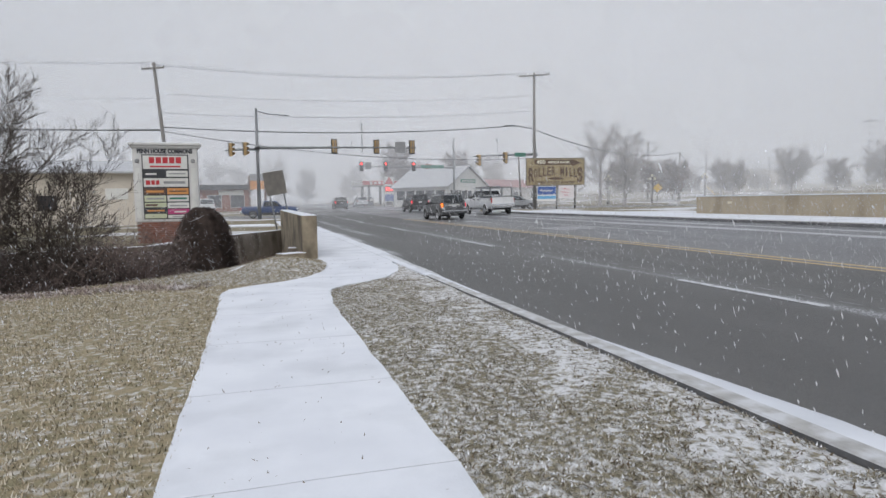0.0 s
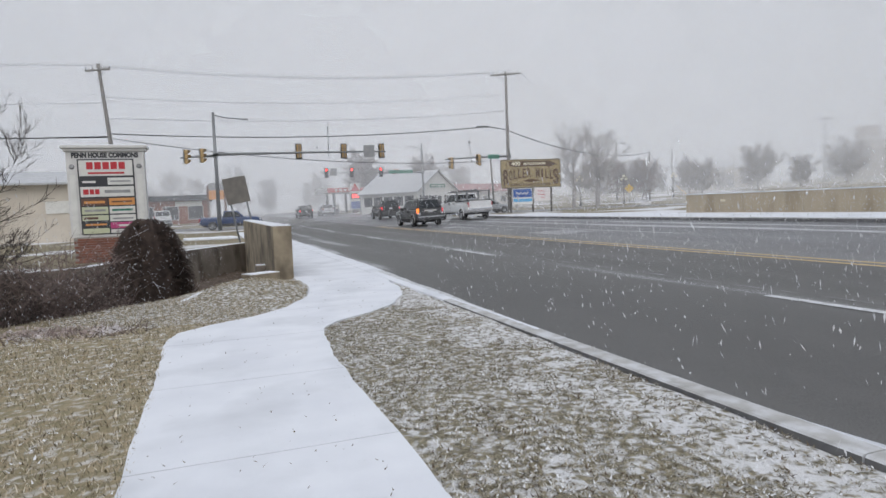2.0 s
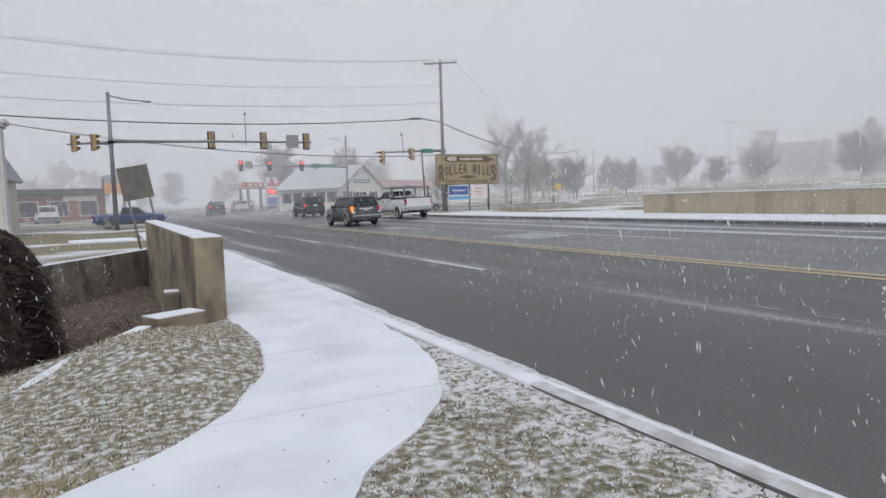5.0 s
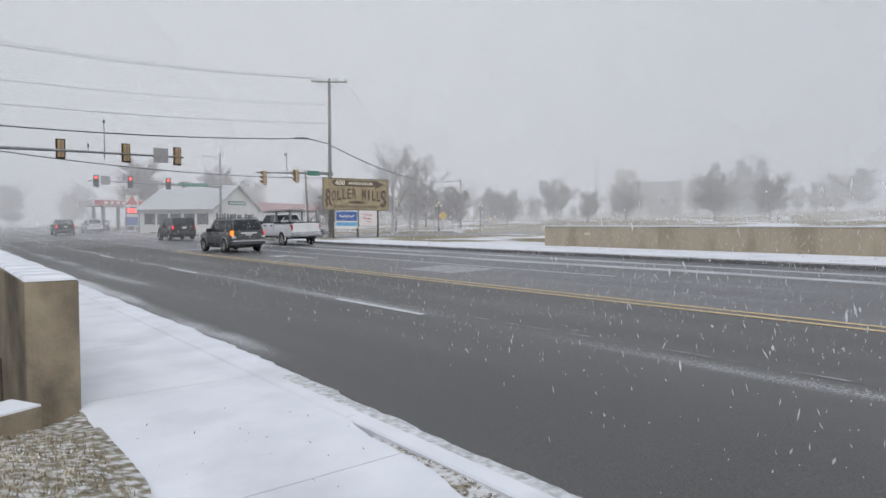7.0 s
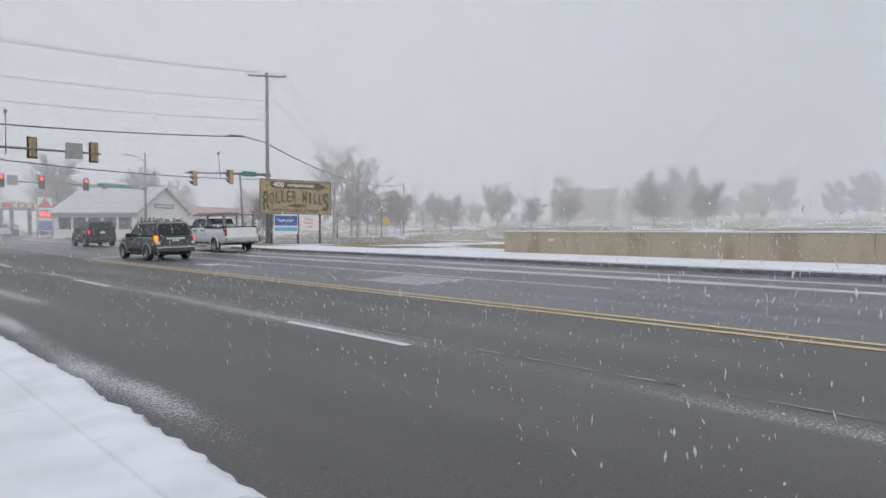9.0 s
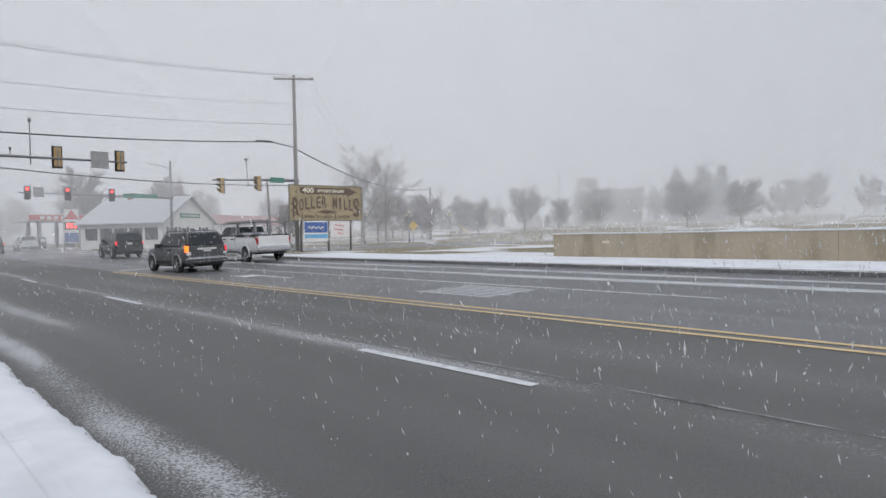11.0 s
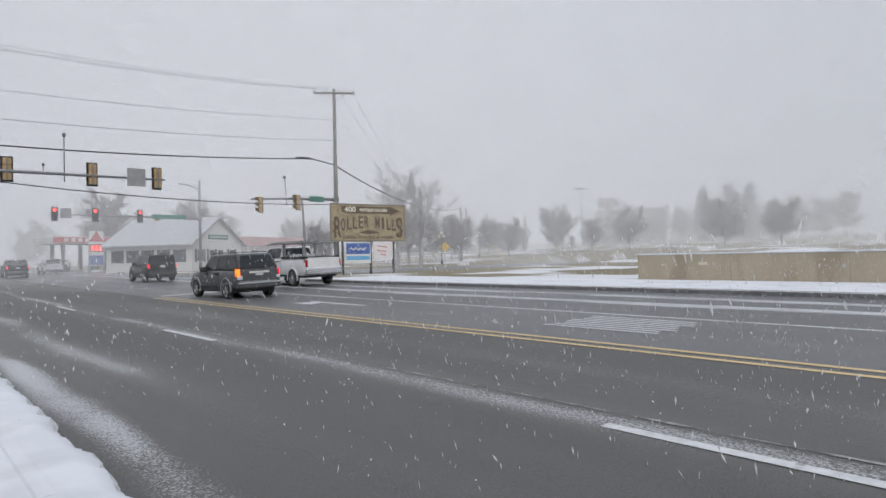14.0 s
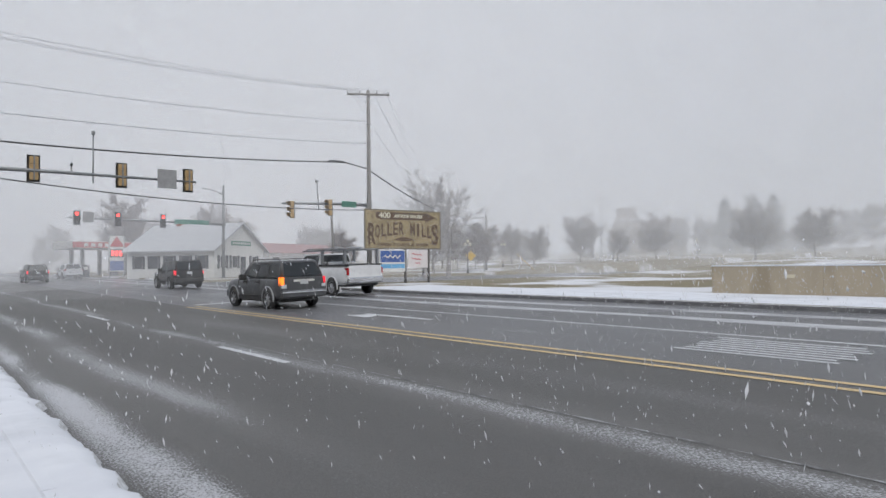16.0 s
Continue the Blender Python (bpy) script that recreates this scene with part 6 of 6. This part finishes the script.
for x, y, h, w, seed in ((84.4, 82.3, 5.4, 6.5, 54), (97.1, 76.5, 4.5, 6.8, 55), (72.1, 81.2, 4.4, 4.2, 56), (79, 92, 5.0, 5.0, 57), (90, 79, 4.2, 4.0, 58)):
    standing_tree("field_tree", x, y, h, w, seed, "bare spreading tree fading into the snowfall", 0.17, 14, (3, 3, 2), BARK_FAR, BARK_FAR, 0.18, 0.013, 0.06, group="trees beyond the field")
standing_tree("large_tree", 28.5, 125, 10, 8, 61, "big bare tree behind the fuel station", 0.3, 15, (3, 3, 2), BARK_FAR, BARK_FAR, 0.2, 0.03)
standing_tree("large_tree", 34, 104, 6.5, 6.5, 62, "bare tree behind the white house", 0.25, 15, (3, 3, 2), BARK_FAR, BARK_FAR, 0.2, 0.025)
# tall arching tree and its neighbours at the lawn edge
for x, y, h, w, seed, r in ((-4.3, 12.6, 3.3, 4.2, 4, 0.07), (-5.9, 13.6, 3.5, 3.8, 9, 0.075), (-3.5, 13.4, 2.5, 3.0, 11, 0.045), (-4.9, 12.9, 2.4, 3.2, 12, 0.05)):
    standing_tree("bare_tree", x, y, h, w, seed, "dark bare tree with arching boughs at the lawn edge", r, 12, (3, 2, 2), BARK, BARK, 0.10, 0.0035, 0.16, group="bare trees in the brush")


def clumps(name, centres, n, size, material, label, category, seed, flat=0.6, kind="stuff"):
    """Foliage or twig mass as many small ragged faces inside ellipsoids (x, y, z, rx, ry, rz)."""
    rng = np.random.default_rng(seed)
    V, F = [], []
    for cx, cy, cz, rx, ry, rz in centres:
        p = rng.normal(size=(n, 3))
        p /= np.linalg.norm(p, axis=1)[:, None]
        p *= rng.uniform(0.25, 1.0, (n, 1)) ** 0.5
        p = p * np.array((rx, ry, rz)) * (1 + 0.25 * np.sin(p[:, :1] * 9 + cx) * np.cos(p[:, 1:2] * 7)) + np.array((cx, cy, cz))
        a = rng.normal(size=(n, 3)) * size
        b = rng.normal(size=(n, 3)) * size * flat
        k = len(V)
        V.extend(np.concatenate([p, p + a, p + b], axis=1).reshape(-1, 3).tolist())
        F.extend([(k + 3 * i, k + 3 * i + 1, k + 3 * i + 2) for i in range(n)])
    me = bpy.data.meshes.new(name)
    me.from_pydata(V, [], F)
    me.materials.append(material)
    return tagged(new(name, me), label, category, kind=kind)


def twigs(name, count, place, length, r, material, label, seed, lean=0.6, category="brush"):
    """Thin bent shoots as slim ribbons; place(rng) gives the foot of each."""
    rng = random.Random(seed)
    V, F = [], []
    for _ in range(count):
        p = Vector(place(rng))
        d = Vector((rng.gauss(0, lean), rng.gauss(0, lean), rng.uniform(0.4, 1.1))).normalized()
        ln = length * rng.uniform(0.4, 1.15)
        side = d.cross(Vector((rng.gauss(0, 1), rng.gauss(0, 1), rng.gauss(0, 1)))).normalized() * r * rng.uniform(0.6, 1.4)
        bend = Vector((rng.gauss(0, 0.3), rng.gauss(0, 0.3), -0.25)) * ln
        k = len(V)
        q1, q2 = p + d * ln * 0.5, p + d * ln + bend * 0.5
        V += [p - side, p + side, q1 - side * 0.7, q1 + side * 0.7, q2]
        F += [(k, k + 1, k + 3, k + 2), (k + 2, k + 3, k + 4)]
    me = bpy.data.meshes.new(name)
    me.from_pydata(V, [], F)
    me.materials.append(material)
    return tagged(new(name, me), label, category, kind="stuff")


def brush_spot(rng):
    while True:
        x, y = rng.uniform(-9.5, -1.2), rng.uniform(11.5, 18.5)
        if y > 11.9 - 0.1 * (x + 3) + max(0, (x + 2.2) * 1.0) + 0.5 * noise.noise((x * 0.9, 0, 7)) + 0.3 * rng.random():
            return x, y, ground_z(x, y) + 0.25 + rng.random() * (0.85 + 0.30 * min(1.0, max(0.0, (-3.0 - x) / 1.5))) * (0.4 + 0.6 * abs(noise.noise((x * 0.7, y * 0.7, 2))) * 2)


twigs("brush", 21000, brush_spot, 0.60, 0.0055, TWIG, "dense tangle of red-brown dead brush", 5, 0.8)
twigs("brush", 2500, lambda g: (g.uniform(-1.6, 0.9), g.uniform(14.6, 20), -1.0 + 0.4 * g.random()), 0.6, 0.006, TWIG, "dead stems and leaf litter in the ditch", 6, 0.9)
twigs("brush", 900, lambda g: (lambda x: (x, 11.2 - 0.12 * (x + 3) + g.uniform(-0.25, 0.35), lawn_z(x, 11.2)))(g.uniform(-9, -0.6)), 0.20, 0.004, TWIG, "low dead weeds along the lawn edge", 7, 0.7)
twigs("leaf_litter", 5200, lambda g: (lambda x, y: (x, y, ground_z(x, y) + 0.005))(*(lambda x: (x, 11.45 - 0.12 * (x + 3) + 0.22 * math.sin(x * 2.3) + g.gauss(0, 0.22)))(g.uniform(-9, -0.9))), 0.11, 0.016, LITTER, "snowy leaf litter lying along the lawn edge", 8, 1.6, "leaf litter")
clumps("thicket", [(-4.5 - 1.3 * k, 14.4 + 0.5 * math.sin(k * 2), 0.08, 1.2, 1.5, 0.88) for k in range(5)] + [(-2.9, 14.0, -0.05, 1.0, 1.2, 0.68), (-1.9, 14.6, -0.3, 0.7, 1.0, 0.6)], 3200, 0.05, TWIG, "brown mass of matted brush", "brush", 12, 0.4)
clumps("brush_snow", [(-9 + 1.1 * k, 13.6 + 0.6 * math.sin(k), 0.15, 0.8, 1.2, 0.6) for k in range(8)], 260, 0.016, SNOW, "flecks of snow caught in the brush", "snow", 13, 0.6)
# dark dead shrub, dense and dome-topped
shrub = empty("dead_shrub", pose(-1.18, 16.2, -0.92), "dense dark-brown dome-shaped dead shrub dusted with snow", "shrub")


def shrub_radius(t, ang):
    """Dome outline that flares into a skirt, with lobes round it."""
    return (0.72 + 0.16 * (1 - t) ** 2) * math.sqrt(max(0.0, 1 - (t * 0.985) ** 3.4)) * (0.86 + 0.15 * math.sin(3 * ang + 2 * t) + 0.09 * math.sin(7 * ang + 5 * t) + 0.05 * math.sin(13 * ang + 11 * t))


def shrub_strands(count, width, material, name, seed):
    """Hanging twigs: each starts high on the dome and droops down along it."""
    rng = random.Random(seed)
    V, F = [], []
    for _ in range(count):
        t, ang, depth = rng.random() ** 0.7, rng.uniform(0, 2 * math.pi), rng.uniform(0.70, 1.12)
        ln, w, slant = rng.uniform(0.03, 0.20), width * rng.uniform(0.6, 1.5), rng.gauss(0, 0.22)
        k = len(V)
        for i in range(4):
            u = max(0.0, t - ln * i / 3)
            a = ang + slant * i + rng.gauss(0, 0.05)
            q = shrub_radius(u, a) * depth * (1 + 0.03 * i)
            c = Vector((q * math.cos(a) + 0.10 * u, 0.9 * q * math.sin(a), u * 2.15 + 0.06 * rng.random()))
            side = Vector((-math.sin(a), math.cos(a), rng.gauss(0, 0.5))) * w * (1 - 0.25 * i)
            V += [c - side, c + side]
        F += [(k + 2 * i, k + 2 * i + 1, k + 2 * i + 3, k + 2 * i + 2) for i in range(3)]
    me = bpy.data.meshes.new(name)
    me.from_pydata(V, [], F)
    me.materials.append(material)
    ob = new(name, me)
    ob.parent = shrub
    return ob


shrub_strands(16000, 0.008, TWIG_DARK, "foliage", 77)
tagged(shrub_strands(260, 0.003, SNOW, "snow_specks", 78), "snow caught in the shrub", kind="stuff")
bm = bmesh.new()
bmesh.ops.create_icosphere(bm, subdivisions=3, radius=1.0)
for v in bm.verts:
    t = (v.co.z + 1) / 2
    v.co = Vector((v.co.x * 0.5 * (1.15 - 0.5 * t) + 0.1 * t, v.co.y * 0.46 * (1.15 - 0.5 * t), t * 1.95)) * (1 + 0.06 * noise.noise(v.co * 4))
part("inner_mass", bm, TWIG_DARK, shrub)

# wooded rise and hedges in the distance
def wood_row(name, x0, y0, x1, y1, n, top, seed, label):
    """A row of bare trees whose crowns end at about the height top, as one mass."""
    rng = random.Random(seed)
    out = (([], []), ([], []))
    for k in range(n):
        f = (k + rng.random()) / n
        x, y = x0 + (x1 - x0) * f + rng.gauss(0, 2.5), y0 + (y1 - y0) * f + rng.gauss(0, 2.5)
        z = ground_z(x, y)
        h = (top - z) * rng.uniform(0.72, 1.08)
        crown_tree(rng, out, Vector((x, y, z - 0.3)), h, h * rng.uniform(0.55, 0.8), 0.22, 13, (3, 3), 0.16, 0.075, 0.12)
    v, fc = out[0]
    k = len(v)
    me = bpy.data.meshes.new(name)
    me.from_pydata(v + out[1][0], [], fc + [tuple(i + k for i in q) for q in out[1][1]])
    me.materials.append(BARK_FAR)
    return tagged(new(name, me), label, "woods", kind="stuff")


wood_row("far_woods", 186, 128, 186, 92, 15, 14.0, 3, "grey bare woods on a far rise, lost in snow")
wood_row("far_woods", 178, 92, 205, 75, 7, 11.5, 14, "low bare woods on the far rise")
wood_row("far_woods", 212, 88, 226, 15, 16, 17.5, 4, "bare woods on the far side of the field")
wood_row("far_woods", 110, 150, 150, 118, 12, 8.0, 5, "bare trees far beyond the field")
wood_row("far_woods", 60, 170, 110, 150, 10, 11, 16, "bare trees far beyond the field")
wood_row("far_woods", -60, 200, 60, 200, 18, 13, 6, "bare trees at the far end of the street")
wood_row("far_woods", -90, 60, -50, 130, 10, 12, 8, "bare trees behind the tan building")
rngc = random.Random(15)
for k in range(6):
    x, y, h = 181 + 1.2 * k + rngc.gauss(0, 1), 104 - 2.6 * k + rngc.gauss(0, 1), rngc.uniform(12, 15.5)
    root = empty("conifer", pose(x, y, ground_z(x, y)), "tall dark conifer dimmed by falling snow", "tree", "far conifers")
    part("trunk", bar([(0, 0, -0.3), (0, 0, h * 0.3)], [0.4, 0.3], 6), BARK_FAR, root)
    n = 900
    t = np.sort(np.random.default_rng(k).uniform(0.08, 1, n))
    g = np.random.default_rng(100 + k)
    ang, rad = g.uniform(0, 6.28, n), h * 0.26 * (1.02 - t) * g.uniform(0.5, 1.1, n)
    p = np.stack([rad * np.cos(ang), rad * np.sin(ang), t * h], 1)
    a, b = g.normal(size=(n, 3)) * 0.9, g.normal(size=(n, 3)) * 0.5
    me = bpy.data.meshes.new("crown")
    me.from_pydata(np.concatenate([p, p + a, p + b], 1).reshape(-1, 3).tolist(), [], [(3 * i, 3 * i + 1, 3 * i + 2) for i in range(n)])
    me.materials.append(CONIFER)
    new("crown", me).parent = root


# ---- grass ----
def blade_material(name, cols):
    m = mat(name, cols[0], cols[1], 5, 0.9)
    n, l = m.node_tree.nodes, m.node_tree.links
    b = n["Principled BSDF"]
    base = b.inputs["Base Color"].links[0].from_socket
    geo, hv = n.new("ShaderNodeNewGeometry"), n.new("ShaderNodeValToRGB")
    e = hv.color_ramp.elements
    e[0].color, e[1].color = (*cols[2], 1), (*cols[3], 1)
    k = e.new(0.62)
    k.color = (*cols[4], 1)
    k = e.new(0.25)
    k.color = (*(v * 1.9 for v in cols[2]), 1)
    l.new(geo.outputs["Random Per Island"], hv.inputs[0])
    mx = n.new("ShaderNodeMix")
    mx.data_type = "RGBA"
    mx.inputs[0].default_value = 0.88
    l.new(base, mx.inputs[6])
    l.new(hv.outputs[0], mx.inputs[7])
    l.new(mx.outputs[2], b.inputs["Base Color"])
    return m


BLADES = blade_material("verge_blades", ((0.36, 0.32, 0.23), (0.22, 0.20, 0.13), (0.07, 0.062, 0.046), (0.80, 0.79, 0.77), (0.35, 0.305, 0.215)))
BLADES_DRY = blade_material("lawn_blades", ((0.42, 0.345, 0.23), (0.30, 0.255, 0.17), (0.11, 0.095, 0.065), (0.72, 0.67, 0.57), (0.42, 0.345, 0.235)))


def blades(name, count, x0, x1, y0, y1, inside, zf, length, width, material, label, seed, tilt=0.9):
    g = np.random.default_rng(seed)
    V, F = [], []
    made = 0
    while made < count:
        x, y = g.uniform(x0, x1), y0 + (y1 - y0) * g.random() ** 1.25
        if not inside(x, y):
            continue
        if noise.noise((x * 1.7, y * 1.7, 8)) + 0.5 * noise.noise((x * 5, y * 5, 4)) > 0.12 + 0.55 * g.random():
            made += 0.3
            continue
        z = zf(x, y)
        a = g.uniform(0, 6.283)
        ln = length * g.uniform(0.45, 1.2)
        tl = tilt * g.uniform(0.6, 1.25)
        dx, dy, dz = math.cos(a) * math.sin(tl), math.sin(a) * math.sin(tl), math.cos(tl)
        w = width * g.uniform(0.7, 1.4)
        sx, sy = -math.sin(a) * w, math.cos(a) * w
        k = len(V)
        V += [(x - sx, y - sy, z - 0.004), (x + sx, y + sy, z - 0.004), (x + dx * ln, y + dy * ln, z + max(0.004, dz * ln))]
        F.append((k, k + 1, k + 2))
        made += 1
    me = bpy.data.meshes.new(name)
    me.from_pydata(V, [], F)
    me.materials.append(material)
    return tagged(new(name, me), label, "grass", kind="stuff")


blades("verge_grass", 95000, 1.0, 3.06, 2.0, 13.4, lambda x, y: x > along(WALK_R, y) - 0.03 and (verge_snow(x, y) < 0 or noise.noise((x * 8, y * 8, 9)) > 0.12), verge_z, 0.030, 0.0036, BLADES, "short frosted winter grass blades with snow between", 31, 1.3)
blades("lawn_grass", 85000, -7.5, 1.5, 2.0, 15.0, lambda x, y: x < along(WALK_L, y) + 0.03 and gully(x, y) < 0.2 and x > -1.2 - 0.55 * y, lawn_z, 0.045, 0.0042, BLADES_DRY, "dry tan winter grass blades", 32, 0.85)

FLECK = mat("snow_fleck", (0.80, 0.81, 0.83), (0.72, 0.73, 0.76), 6, 0.9)
DEAD_LEAF = mat("dead_leaf", (0.075, 0.055, 0.035), (0.15, 0.11, 0.065), 20, 0.9)
blades("snow_flecks", 6500, 1.0, 3.06, 2.0, 13.4, lambda x, y: x > along(WALK_R, y) - 0.03 and noise.noise((x * 3, y * 3, 21)) > -0.15, lambda x, y: verge_z(x, y) + 0.006, 0.026, 0.006, FLECK, "small lumps of snow lying in the turf", 33, 1.45)
blades("dead_leaves", 3000, 1.0, 3.06, 2.0, 13.4, lambda x, y: x > along(WALK_R, y) and noise.noise((x * 2, y * 2, 25)) > -0.1, lambda x, y: verge_z(x, y) + 0.012, 0.032, 0.006, DEAD_LEAF, "dark bits of dead leaf in the turf", 34, 1.4)
blades("snow_flecks", 3600, -6.5, 1.5, 2.0, 14.6, lambda x, y: x < along(WALK_L, y) and gully(x, y) < 0.2 and x > -1.2 - 0.55 * y and noise.noise((x * 1.5, y * 1.5, 22)) > 0.0, lambda x, y: lawn_z(x, y) + 0.012, 0.028, 0.006, FLECK, "small lumps of snow lying in the lawn", 35, 1.45)
blades("dead_leaves", 260, -0.3, 3.0, 2.2, 15, lambda x, y: along(WALK_L, y) + 0.05 < x < along(WALK_R, y) - 0.05, lambda x, y: 0.006, 0.022, 0.004, DEAD_LEAF, "tiny dark crumbs on the snowy footway", 36, 1.45)

# ---- snow falling ----
g = np.random.default_rng(90)
V, F = [], []
for _ in range(24000):
    x, y, z = g.uniform(-3, 22), 1.5 + 27 * g.random() ** 1.1, 0.03 + 1.6 * g.random() ** 1.2
    path_x = 0.2 if y < 9 else min(2.4, 0.2 + (y - 9) * 0.4)
    if abs(x - path_x) < 2.1 and y < 25:
        continue
    s = 0.0025 + 0.0055 * g.random() ** 2
    d = np.array((g.normal(0.25, 0.25), g.normal(0, 0.2), -1.0))
    d = d / np.linalg.norm(d) * (0.006 + 0.034 * g.random() ** 2)
    c = np.array((x, y, z))
    k = len(V)
    V += [tuple(c + d), tuple(c - d), tuple(c + (s, 0, 0)), tuple(c - (s, 0, 0)), tuple(c + (0, s, 0)), tuple(c - (0, s, 0))]
    F += [(k, k + 2, k + 4), (k, k + 4, k + 3), (k, k + 3, k + 5), (k, k + 5, k + 2), (k + 1, k + 4, k + 2), (k + 1, k + 3, k + 4), (k + 1, k + 5, k + 3), (k + 1, k + 2, k + 5)]
me = bpy.data.meshes.new("falling_snow")
me.from_pydata(V, [], F)
FLAKE = mat("snowflake", (0.86, 0.87, 0.90), rough=0.9)
FLAKE.node_tree.nodes["Principled BSDF"].inputs["Alpha"].default_value = 0.65
me.materials.append(FLAKE)
tagged(new("falling_snow", me), "scattered snowflakes falling through the air", "snow", kind="stuff")
